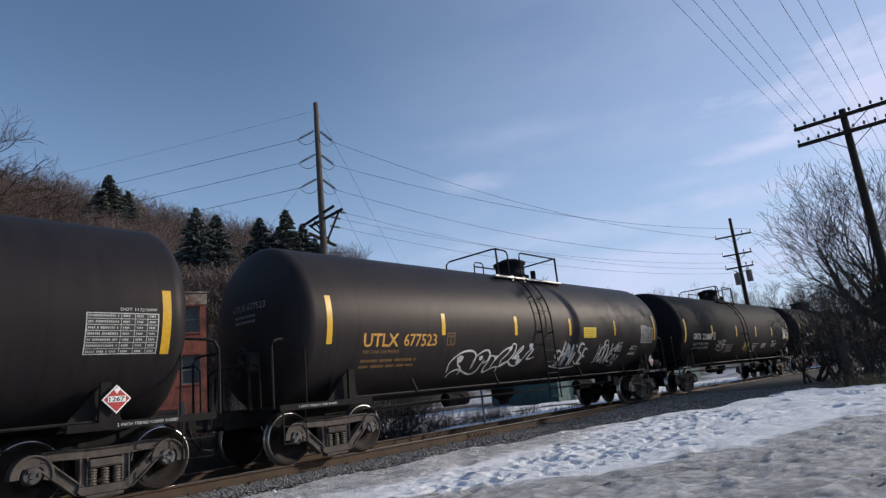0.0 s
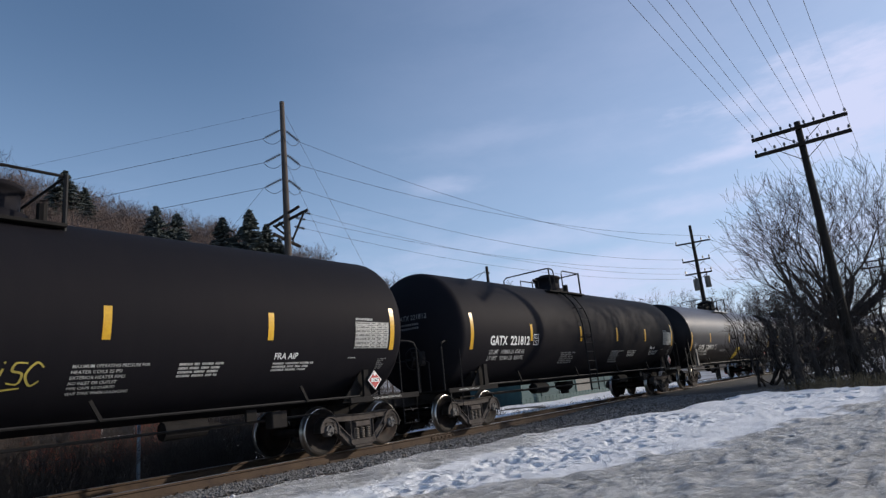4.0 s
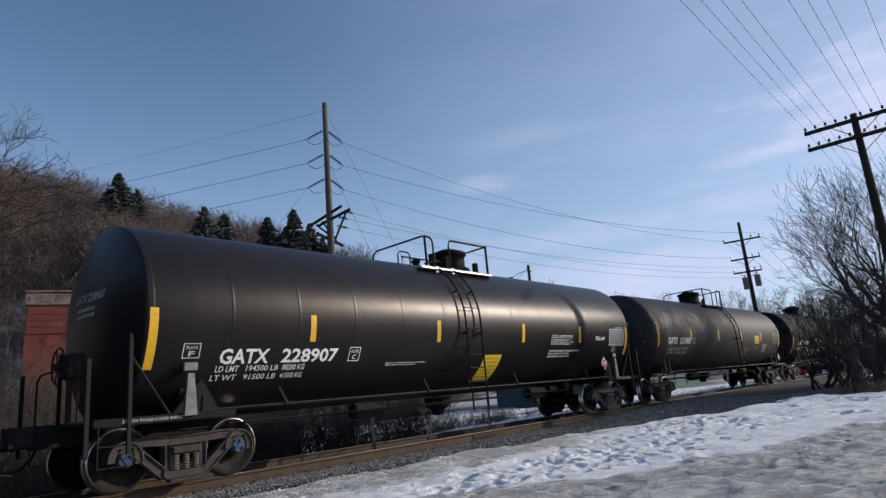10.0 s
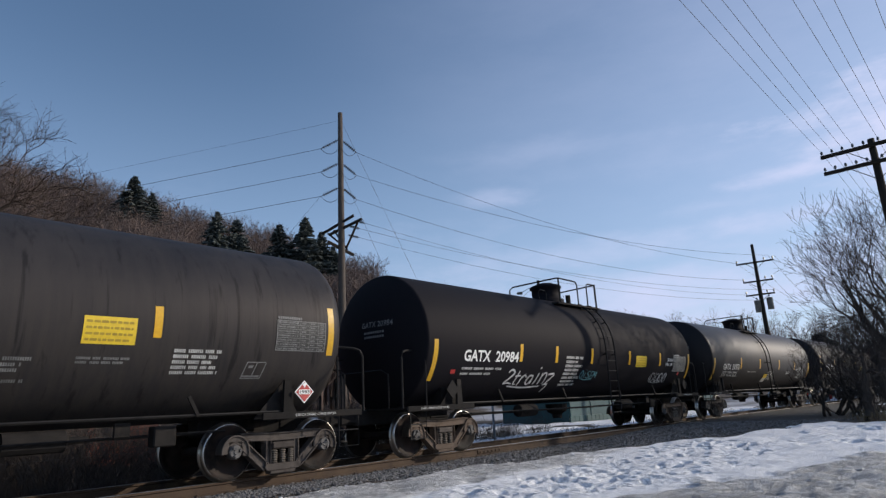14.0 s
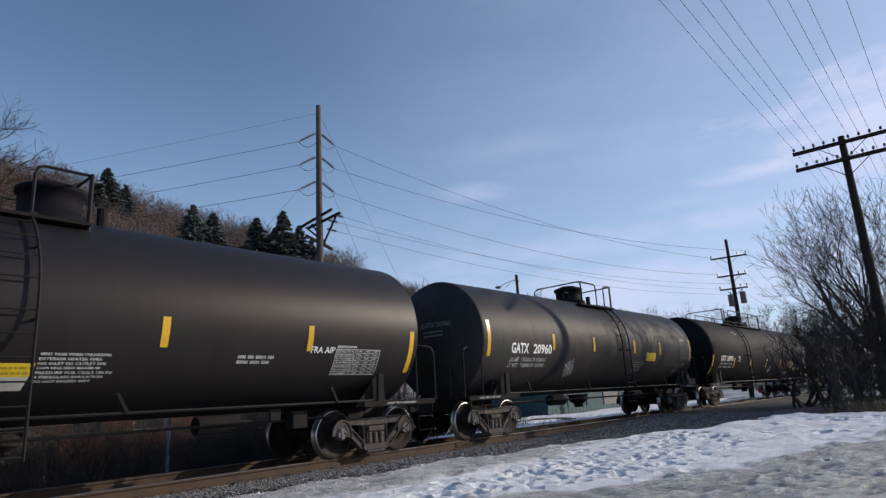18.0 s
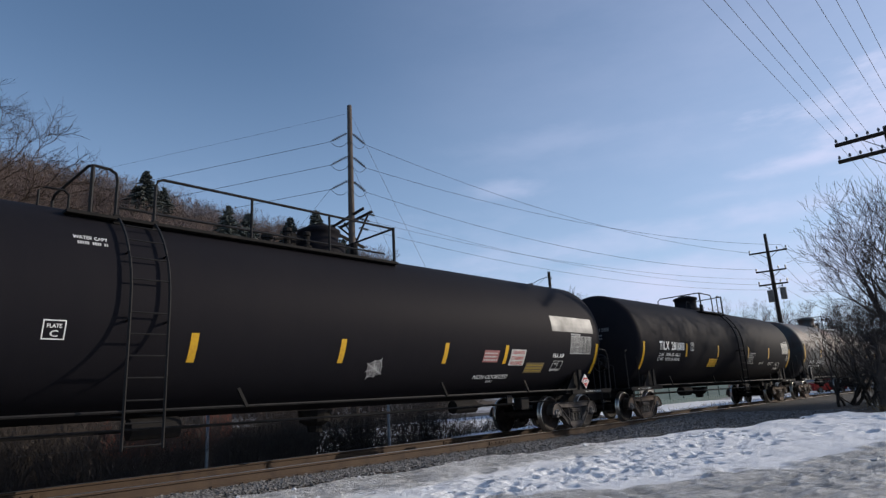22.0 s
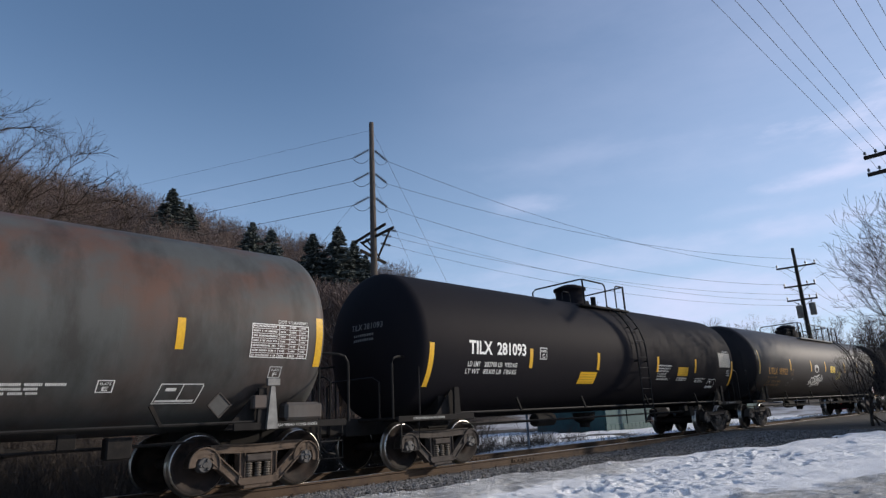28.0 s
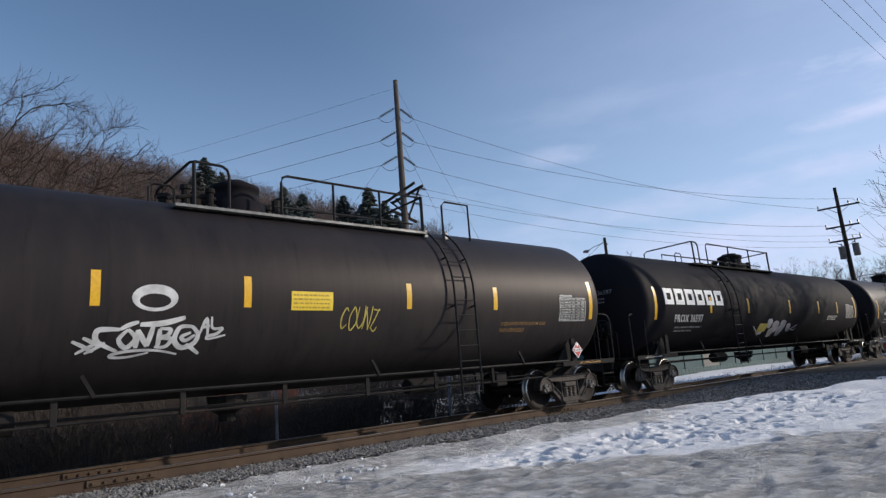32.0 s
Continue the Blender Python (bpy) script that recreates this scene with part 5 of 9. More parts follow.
# ---- buildings beyond the track ----
def brick_building():
    """Red painted brick building with a peeling parapet, its front square to the view."""
    D, yaw = 40.0, 28.5
    base = -0.6
    top = up_at(D, 10.35)
    left, right = D * math.tan(radians(35.35 - yaw)), D * math.tan(radians(yaw - 21.65))
    t = thing("brick_building", "three-storey red painted brick building with a peeling stone parapet", "building",
              Matrix.Translation(polar(yaw, D, 0)) @ Matrix.Rotation(radians(yaw), 4, "Z"))
    x0, x1 = -left, right          # x to the right along the front, y away
    th = 0.4

    def place(y_deg, el):
        return D * math.tan(radians(yaw - y_deg)), up_at(D / math.cos(radians(yaw - y_deg)), el)
    win = []
    for y_deg in (31.7, 28.45, 25.2, 22.9):
        for lo, hi in ((7.05, 9.25), (2.75, 5.15)):
            cx, _ = place(y_deg, 5)
            win.append((cx - 0.52, cx + 0.52, up_at(D, lo), up_at(D, hi)))
    for y_deg in (29.5, 25.0):
        cx, _ = place(y_deg, 0)
        win.append((cx - 0.85, cx + 0.85, up_at(D, -1.0), up_at(D, 0.75)))
    par = up_at(D, 9.4)
    xs = sorted({x0, x1, *[w[0] for w in win], *[w[1] for w in win]})
    zs = sorted({base, par, *[w[2] for w in win], *[w[3] for w in win]})
    bm = bmesh.new()
    for a, b in zip(xs, xs[1:]):
        run = None
        for c, d in zip(zs, zs[1:]):
            hole = any(w[0] - 1e-6 <= a and b <= w[1] + 1e-6 and w[2] - 1e-6 <= c and d <= w[3] + 1e-6 for w in win)
            if hole:
                if run:
                    box(bm, (a + b) / 2, th / 2, (run[0] + run[1]) / 2, b - a, th, run[1] - run[0])
                run = None
            else:
                run = (run[0], d) if run else (c, d)
        if run:
            box(bm, (a + b) / 2, th / 2, (run[0] + run[1]) / 2, b - a, th, run[1] - run[0])
    part("front_wall", bm, "brick", t)
    bm = bmesh.new()
    box(bm, x0 + 0.2, 6.4, (base + par) / 2, 0.4, 11.98, par - base)
    part("side_wall", bm, "brick", t)
    bm = bmesh.new()
    box(bm, x1 - 0.2, 6.4, (base + par) / 2, 0.4, 11.98, par - base)
    part("side_wall", bm, "brick", t)
    part("back_wall", box(bmesh.new(), (x0 + x1) / 2, 12.6, (base + par) / 2, x1 - x0, 0.4, par - base), "brick", t)
    part("roof", box(bmesh.new(), (x0 + x1) / 2, 6.5, par - 0.25, x1 - x0 - 0.9, 11.6, 0.2), "roof", t)
    n = 14
    for k in range(n):
        w = (x1 - x0 + 0.1) / n
        z = top - 0.02 * (k % 3)
        part("parapet_block", box(bmesh.new(), x0 - 0.05 + w * (k + 0.5), 0.17, (par + z) / 2, w - 0.006, 0.5, z - par, 0.01), "coping", t, "peeling pale parapet block")
    part("coping", box(bmesh.new(), (x0 + x1) / 2, 0.17, top + 0.06, x1 - x0 + 0.2, 0.62, 0.10, 0.01), "coping", t)
    part("floor", box(bmesh.new(), (x0 + x1) / 2, 6.4, 3.4, x1 - x0 - 0.9, 11.4, 0.2), "roof", t)
    for k, (a, b, c, d) in enumerate(win):
        pale = k in (2, 9)
        frame_mat = "win_white" if pale else "win_frame"
        bm = bmesh.new()
        for px in (a + 0.04, b - 0.04):
            box(bm, px, 0.22, (c + d) / 2, 0.08, 0.08, d - c)
        for pz in (c + 0.04, (c + d) / 2, d - 0.04):
            box(bm, (a + b) / 2, 0.22, pz, b - a - 0.16, 0.07, 0.07)
        w = part("window", bm, frame_mat, t)
        part("pane", box(bmesh.new(), (a + b) / 2, 0.24, (c + d) / 2, b - a - 0.1, 0.02, d - c - 0.1), "glass_dark", w)
        part("sill", box(bmesh.new(), (a + b) / 2, -0.03, c - 0.06, b - a + 0.12, 0.12, 0.07, 0.01), "mortar", w)
        part("lintel", box(bmesh.new(), (a + b) / 2, -0.012, d + 0.1, b - a + 0.3, 0.06, 0.17, 0.01), "mortar", w)
    # boarded opening on the top floor
    cx, _ = place(33.8, 8)
    for k in range(4):
        part("board", box(bmesh.new(), cx, -0.02, up_at(D, 7.4) + 0.36 * k, 2.1, 0.05, 0.34, 0.01), "mortar", t)


brick_building()


def teal_shed():
    t = thing("teal_shed", "long low teal metal shed with a band of pale windows", "shed",
              Matrix.Translation(at(40.5, 24.5, -0.6)) @ Matrix.Rotation(radians(90 + TRACK_YAW), 4, "Z"))
    L, H = 30.0, 3.9
    bm = box(bmesh.new(), 0, 0, 0.55, 0.585, 0.08, 1.1, 0.015)
    first = part("panel", bm, "teal", t)
    first.matrix_local = Matrix.Translation((0.3, 0, 0))
    for k in range(1, 50):
        share("panel", first.data, t, Matrix.Translation((0.3 + k * 0.6, 0, 0)))
    part("upper_wall", box(bmesh.new(), L / 2, 0.02, 2.75, L, 0.1, 1.3), "teal", t)
    part("roof", box(bmesh.new(), L / 2, 3.0, H + 0.06, L + 0.6, 6.8, 0.12), "roof", t)
    part("back_wall", box(bmesh.new(), L / 2, 6.0, 1.7, L, 0.1, 3.4), "teal", t)
    part("side_wall", box(bmesh.new(), 0.05, 3.0, 1.7, 0.1, 5.8, 3.4), "teal", t)
    part("side_wall", box(bmesh.new(), L - 0.05, 3.0, 1.7, 0.1, 5.8, 3.4), "teal", t)
    for k in range(10):
        x = 0.1 + k * 3.0
        w = part("window", box(bmesh.new(), x, 0, 1.6, 0.16, 0.14, 1.0), "teal", t)
        part("pane", box(bmesh.new(), x + 1.5, 0.0, 1.6, 2.84, 0.03, 1.0), "win_frame" if k == 3 else "teal_pale", w)


teal_shed()


def block_wall():
    t = thing("block_wall", "low wall of buff concrete blocks beyond the track", "wall", Matrix.Translation(polar(44, 30, 0)) @ Matrix.Rotation(radians(40), 4, "Z"))
    part("footing", box(bmesh.new(), 0, 0.2, 0.0, 9, 0.3, 1.1), "block", t)
    me = bpy.data.meshes.new("block")
    bm = box(bmesh.new(), 0, 0, 0, 0.585, 0.24, 0.285, 0.015)
    bm.to_mesh(me)
    bm.free()
    me.materials.append(M["block"])
    r = random.Random(6)
    for row in range(4):
        for k in range(15):
            share("block", me, t, Matrix.Translation((-4.2 + k * 0.6 + (0.3 if row % 2 else 0), r.uniform(-0.01, 0.01), 0.0 + row * 0.3)))


block_wall()


def fence():
    t = thing("fence", "galvanised wire fence beyond the track", "fence")
    us = [-4.0, 1.5, 7.0, 12.5, 18.0]
    for u in us:
        p = at(u, 14.0)
        part("post", tube(bmesh.new(), [(p.x, p.y, -0.1), (p.x, p.y, 1.95)], 0.04, 8), "galv", t)
    for z in (0.5, 1.0, 1.45, 1.9):
        a, b = at(us[0], 13.96), at(us[-1], 13.96)
        part("wire", tube(bmesh.new(), [(a.x, a.y, z), (b.x, b.y, z)], 0.0025, 4), "wire", t)


fence()


def parked_car(label, foot, turn, paint):
    """A small saloon car: body, glass, lamps and wheels."""
    t = thing("parked_car", label, "car", Matrix.Translation(foot) @ Matrix.Rotation(radians(turn), 4, "Z"), "parked cars beyond the track")
    side = [(-2.1, 0.28), (2.1, 0.28), (2.15, 0.62), (1.95, 0.80), (1.0, 0.95), (0.35, 1.38), (-0.9, 1.42), (-1.6, 1.05), (-2.1, 0.98), (-2.18, 0.6)]
    bm = prism(bmesh.new(), side, -0.86, 0.86)
    bmesh.ops.recalc_face_normals(bm, faces=bm.faces)
    bmesh.ops.bevel(bm, geom=list(bm.edges), offset=0.06, segments=2, affect="EDGES")
    part("body", bm, paint, t, smooth=False)
    for y in (-1, 1):
        w = prism(bmesh.new(), [(-1.35, 0.98), (0.75, 0.98), (0.28, 1.30), (-0.85, 1.34)], y * 0.862 - 0.006, y * 0.862 + 0.006)
        part("side_window", w, "car_glass", t)
        part("headlamp", box(bmesh.new(), 2.10, y * 0.62, 0.68, 0.08, 0.34, 0.14, 0.02), "win_white", t)
    for name, (xa, za), (xb, zb) in (("windscreen", (0.96, 0.99), (0.38, 1.36)), ("rear_window", (-1.58, 1.08), (-0.96, 1.40))):
        d = Vector((xb - xa, 0, zb - za))
        m = Matrix.Translation(((xa + xb) / 2, 0, (za + zb) / 2)) @ Vector((1, 0, 0)).rotation_difference(d).to_matrix().to_4x4()
        part(name, box(bmesh.new(), 0, 0, 0, d.length * 0.9, 1.4, 0.05, 0.01), "car_glass", t).matrix_local = m
    for x in (-1.35, 1.35):
        for y in (-1, 1):
            wh = part("wheel", lathe(bmesh.new(), [(-0.1, 0.2), (-0.1, 0.31), (0.1, 0.31), (0.1, 0.2)], Matrix.Translation((x, y * 0.80, 0.31)) @ Matrix.Rotation(math.pi / 2, 4, "Z"), 16), "tyre", t)
            part("rim", lathe(bmesh.new(), [(-0.07, 0), (-0.07, 0.2), (0.07, 0.2), (0.07, 0)], Matrix.Translation((x, y * 0.80, 0.31)) @ Matrix.Rotation(math.pi / 2, 4, "Z"), 12), "galv", wh)


parked_car("red parked saloon car with sun on its windscreen", polar(-27.45, 74, ground_z(70, 16)), 20, "car_red")
parked_car("dark parked saloon car near the teal shed", polar(-21.9, 88, ground_z(80, 24)), 140, "car_dark")


# ---- track ----
def swept(name, outline, us, offset, mat, parent=None):
    """An outline (across, up) drawn along the track at an offset from its centre."""
    verts, faces, n = [], [], len(outline)
    for u in us:
        p, rz = track_pose(u)
        m = pose(p.x, p.y, p.z, 0, 0, rz)
        for a, z in outline:
            verts.append(m @ Vector((0, a + offset, z)))
    for i in range(len(us) - 1):
        for k in range(n):
            j = (k + 1) % n
            faces.append((i * n + k, (i + 1) * n + k, (i + 1) * n + j, i * n + j))
    return mesh_object(name, verts, faces, mat, parent)


US = list(np.arange(-60, 60, 2.0)) + list(np.arange(60, 420, 6.0))
railway = thing("railway_track", "single railway track of rusty rails on stone ballast", "track", kind="structure")
WEB = [(-0.070, -0.180), (0.070, -0.180), (0.070, -0.165), (0.012, -0.145), (0.010, -0.050), (0.036, -0.036), (0.036, -0.006), (-0.036, -0.006), (-0.036, -0.036),
       (-0.010, -0.050), (-0.012, -0.145), (-0.070, -0.165)]
HEAD = [(-0.034, -0.0055), (0.034, -0.0055), (0.030, 0.0), (-0.030, 0.0)]
for off in (-0.7535, 0.7535):
    r = swept("rail", WEB, US, off, "rust_rail", railway)
    swept("rail_head", HEAD, US, off, "rail_top", r)
bed = swept("ballast_bed", [(-3.4, -0.62), (3.2, -0.62), (1.85, -0.20), (-1.75, -0.20)], US, 0.0, "ballast", railway)
me_tie = bpy.data.meshes.new("sleeper")
bm = box(bmesh.new(), 0, 0, -0.255, 0.22, 2.6, 0.13, 0.012)
bm.to_mesh(me_tie)
bm.free()
me_tie.materials.append(M["tie"])
me_plate = bpy.data.meshes.new("tie_plate")
bm = box(bmesh.new(), 0, 0, -0.185, 0.19, 0.34, 0.02, 0.004)
for s in (-1, 1):
    box(bm, 0.05 * s, s * 0.085, -0.160, 0.022, 0.022, 0.035)
bm.to_mesh(me_plate)
bm.free()
me_plate.materials.append(M["rust_rail"])
for k in range(140):
    p, rz = track_pose(-14 + 0.53 * k)
    s = share("sleeper", me_tie, railway, pose(p.x, p.y, p.z, 0, 0, rz))
    for off in (-0.7535, 0.7535):
        share("tie_plate", me_plate, s, Matrix.Translation((0, off, 0)))
# joint bars on the near and far rail
for u in (2.6, 12.5, 22.4):
    p, rz = track_pose(u)
    for off in (-0.7535, 0.7535):
        j = part("joint_bar", box(bmesh.new(), 0, off - 0.022, -0.095, 0.9, 0.03, 0.09, 0.008), "rust_rail", railway)
        j.matrix_local = pose(p.x, p.y, p.z, 0, 0, rz)
        for b in range(6):
            part("bolt", box(bmesh.new(), -0.375 + 0.15 * b, off - 0.047, -0.095, 0.035, 0.03, 0.035, 0.006), "rust_rail", j)


def stones():
    """Loose ballast stones on the near shoulder and between the rails."""
    r = np.random.RandomState(8)
    octa = np.array([[1, 0, 0], [-1, 0, 0], [0, 1, 0], [0, -1, 0], [0, 0, 1], [0, 0, -1]], float)
    tri = np.array([[0, 2, 4], [2, 1, 4], [1, 3, 4], [3, 0, 4], [2, 0, 5], [1, 2, 5], [3, 1, 5], [0, 3, 5]])
    vs, fs, base = [], [], 0
    for k in range(26000):
        u = -1 + 25 * r.rand() ** 1.2 if k < 22000 else r.uniform(-1, 30)
        if k < 22000:
            e = along(EDGE, u)
            lat = e - 0.25 + (TRACK_LAT - 0.85 - e + 0.25) * r.rand() if r.rand() < 0.8 else r.uniform(7.4, 9.8)
        else:
            lat = TRACK_LAT + r.uniform(-0.65, 0.65)
        off = lat - TRACK_LAT
        top = RAIL_Z - 0.20 if off > -1.75 else RAIL_Z - 0.20 - (-1.75 - off) * 0.42 / 1.65
        z = max(top, ground_z(u, lat) + 0.0)
        w = max(0.0, u - BEND_FROM)
        p = at(u, lat - BEND * w * w / 2, z + 0.012)
        size = r.uniform(0.018, 0.042)
        v = octa * size * r.uniform(0.6, 1.25, (6, 1)) * np.array([1.25, 1.0, 0.8])
        a = r.uniform(0, 6.28)
        rot = np.array([[math.cos(a), -math.sin(a), 0], [math.sin(a), math.cos(a), 0], [0, 0, 1]])
        tl = r.uniform(-0.8, 0.8)
        rot = rot @ np.array([[1, 0, 0], [0, math.cos(tl), -math.sin(tl)], [0, math.sin(tl), math.cos(tl)]])
        vs.append(v @ rot.T + np.array(p))
        fs.append(tri + base)
        base += 6
    ob = mesh_object("ballast_stones", np.concatenate(vs).tolist(), np.concatenate(fs).tolist(), "stone")
    return tagged(ob, "loose grey ballast stones on the shoulder of the track", "ballast", kind="stuff")


stones()


# ---- the train ----
TANK_R, TANK_Z = 1.61, 2.55            # of the car that is being built
ROUND_HEAD, JACKET_HEAD, FIRM_HEAD = (0.27, 3.05), (0.055, 3.8), (0.085, 3.4)     # knuckle and dish radius
RIM = {ROUND_HEAD: 0.74, JACKET_HEAD: 0.83, FIRM_HEAD: 0.85}                      # rim beyond the truck centre
SPEED = [(0, 7.584), (4, 7.531), (8, 7.5), (12, 7.485), (16, 7.72), (20, 7.641), (24, 7.761), (28, 7.977), (32, 7.611)]


def run(t):
    """Metres that the train has gone at t seconds."""
    s, step = 0.0, 0.05
    n = int(round(t / step))
    for k in range(n):
        s += along(SPEED, (k + 0.5) * step) * step
    return s


def head_depth(rho, head):
    """How far a dished head stands out beyond its rim, rho metres from the tank's axis."""
    knuckle, dish = head
    r = TANK_R
    back = math.sqrt((dish - knuckle) ** 2 - (r - knuckle) ** 2)
    if rho < dish * (r - knuckle) / (dish - knuckle):
        return math.sqrt(dish * dish - rho * rho) - back
    return math.sqrt(max(0.0, knuckle * knuckle - (rho - r + knuckle) ** 2))


def shell_profile(half, head):
    """Tank outline: dished heads with a rounded knuckle at both ends of a long cylinder."""
    knuckle, dish = head
    r = TANK_R
    phi = math.asin((r - knuckle) / (dish - knuckle))
    back = math.sqrt((dish - knuckle) ** 2 - (r - knuckle) ** 2)
    cap = [(dish * math.cos(phi * k / 8) - back, dish * math.sin(phi * k / 8)) for k in range(9)]
    cap += [(knuckle * math.cos(phi + (math.pi / 2 - phi) * k / 7), r - knuckle + knuckle * math.sin(phi + (math.pi / 2 - phi) * k / 7)) for k in range(1, 8)]
    p = [(-half - x, q) for x, q in cap]
    n = int(half * 2 / 0.9)
    p += [(-half + 2 * half * k / n, r) for k in range(1, n)]
    return p + [(half + x, q) for x, q in cap[::-1]]


def wrapped(bm, lift=0.004, cut=0.11):
    """Bends flat artwork, x along and y up the tank's side, onto the tank."""
    ys = [v.co.y for v in bm.verts]
    lo, hi = min(ys), max(ys)
    k = math.floor(lo / cut) + 1
    while k * cut < hi:
        bmesh.ops.bisect_plane(bm, geom=list(bm.verts) + list(bm.edges) + list(bm.faces), plane_co=(0, k * cut, 0), plane_no=(0, 1, 0), dist=1e-5)
        k += 1
    r = TANK_R + lift
    for v in bm.verts:         # heights of the artwork count from 2.5 m over the rail
        a = (v.co.y - TANK_Z + 2.5) / TANK_R
        v.co = Vector((v.co.x, -r * math.cos(a), TANK_Z + r * math.sin(a)))
    return bm


def quad(bm, x0, x1, v0, v1, slant=0.0):
    """A rectangle of artwork; slant shifts its top along."""
    vs = [bm.verts.new((x0, v0, 0)), bm.verts.new((x1, v0, 0)), bm.verts.new((x1 + slant, v1, 0)), bm.verts.new((x0 + slant, v1, 0))]
    bm.faces.new(vs)
    return bm


def lettered(words, x0, x1, v0, v1, bold=0.0):
    """Words drawn to fill a box of the artwork plane."""
    cu = bpy.data.curves.new("lettering", "FONT")
    cu.body = words
    cu.offset = bold
    cu.resolution_u = 2
    ob = new("lettering", cu)
    me = bpy.data.meshes.new_from_object(ob)
    bpy.data.objects.remove(ob)
    bpy.data.curves.remove(cu)
    bm = bmesh.new()
    bm.from_mesh(me)
    bpy.data.meshes.remove(me)
    xs, ys = [v.co.x for v in bm.verts], [v.co.y for v in bm.verts]
    ax, bx, ay, by = min(xs), max(xs), min(ys), max(ys)
    for v in bm.verts:
        v.co = Vector((x0 + (v.co.x - ax) / (bx - ax) * (x1 - x0), v0 + (v.co.y - ay) / (by - ay) * (v1 - v0), 0))
    return bm


def text(shell, words, x0, x1, v0, v1, mat="white", bold=0.012, label=""):
    return part("lettering", wrapped(lettered(words, x0, x1, v0, v1, bold)), mat, shell, label or "stencilled lettering")


def lines(shell, x0, x1, v0, v1, rows, mat="white_worn", seed=0, words=3, fill=0.62):
    """Lines of small stencilling that cannot be read: bars in the place of words."""
    rng = random.Random(seed * 31 + rows)
    bm = bmesh.new()
    pitch = (v1 - v0) / rows
    for k in range(rows):
        top = v1 - k * pitch
        x = x0
        end = x0 + (x1 - x0) * (1.0 if k == 0 else rng.uniform(0.65, 1.0))
        while x < end - 0.02:
            w = min(end - x, (x1 - x0) / words * rng.uniform(0.4, 1.0))
            c = x
            while c < x + w - 0.015:
                cw = min(pitch * fill * 0.55, x + w - c)
                quad(bm, c, c + cw * 0.74, top - pitch * fill, top)
                c += cw
            x += w + pitch * 0.4
    return tagged(part("stencilling", wrapped(bm), mat, shell, "lines of small stencilled writing"), kind="stuff")


def rows(shell, words, x0, x1, v0, v1, mat="white_worn", fill=0.6):
    """Lines of small stencilling that can be read, the longest line as wide as the box."""
    pitch, most = (v1 - v0) / len(words), max(len(w) for w in words)
    for k, w in enumerate(words):
        top = v1 - k * pitch
        text(shell, w, x0, x0 + (x1 - x0) * len(w) / most, top - pitch * fill, top, mat, 0.006)


def frame_box(bm, x0, x1, v0, v1, w):
    quad(bm, x0, x1, v1 - w, v1)
    quad(bm, x0, x1, v0, v0 + w)
    quad(bm, x0, x0 + w, v0 + w, v1 - w)
    quad(bm, x1 - w, x1, v0 + w, v1 - w)
    return bm


def data_panel(shell, x0, x1, v0, v1, pale=False, mat="white_worn", head="", back="panel_grey"):
    """The qualification table: a ruled frame with rows of entries."""
    p = part("data_panel", wrapped(quad(bmesh.new(), x0, x1, v0, v1), 0.004), "sheet_white" if pale else back, shell, "ruled data panel")
    ink = "ink" if pale else mat
    bm = frame_box(bmesh.new(), x0, x1, v0, v1, 0.014)
    n = 7
    h = (v1 - v0) / n
    for k in range(1, n):
        quad(bm, x0 + 0.014, x1 - 0.014, v0 + k * h - 0.004, v0 + k * h + 0.004)
    for f in (0.46, 0.65, 0.83):
        quad(bm, x0 + (x1 - x0) * f, x0 + (x1 - x0) * f + 0.008, v0 + 0.014, v1 - 0.014)
    tagged(part("ruling", wrapped(bm, 0.0075), ink, p), kind="stuff")
    bm = bmesh.new()
    rng = random.Random(int(x0 * 100))
    for k in range(n):
        z0, z1 = v0 + k * h + h * 0.32, v0 + k * h + h * 0.68
        x = x0 + 0.03
        while x < x0 + (x1 - x0) * 0.42:
            quad(bm, x, x + 0.015, z0, z1)
            x += 0.024 if rng.random() < 0.88 else 0.045
        for f in (0.49, 0.68, 0.86):
            for c in range(4):
                quad(bm, x0 + (x1 - x0) * f + c * 0.024, x0 + (x1 - x0) * f + c * 0.024 + 0.015, z0, z1)
    tagged(part("table_writing", wrapped(bm, 0.0075), ink, p), kind="stuff")
    if head:
        part("heading", wrapped(lettered(head, x0 + (x1 - x0) * 0.45, x0 + (x1 - x0) * 0.97, v1 + 0.02, v1 + 0.075, 0.01)), mat, p)
        return p
    bm = bmesh.new()
    x = x0 + (x1 - x0) * 0.02
    for c in range(11):
        quad(bm, x + c * 0.045, x + c * 0.045 + 0.032, v1 + 0.02, v1 + 0.065)
    part("heading", wrapped(bm), mat, p)
    return p


def plate_box(shell, x0, x1, v0, v1, mat="white", big="C"):
    bm = frame_box(bmesh.new(), x0, x1, v0, v1, 0.016)
    p = part("plate_mark", wrapped(bm), mat, shell, "small framed clearance mark")
    w, h = x1 - x0, v1 - v0
    part("letter", wrapped(lettered(big, x0 + w * 0.34, x1 - w * 0.30, v0 + h * 0.14, v0 + h * 0.48, 0.02)), mat, p)
    part("letter", wrapped(lettered("PLATE", x0 + w * 0.18, x1 - w * 0.18, v0 + h * 0.60, v0 + h * 0.80, 0.02)), mat, p)


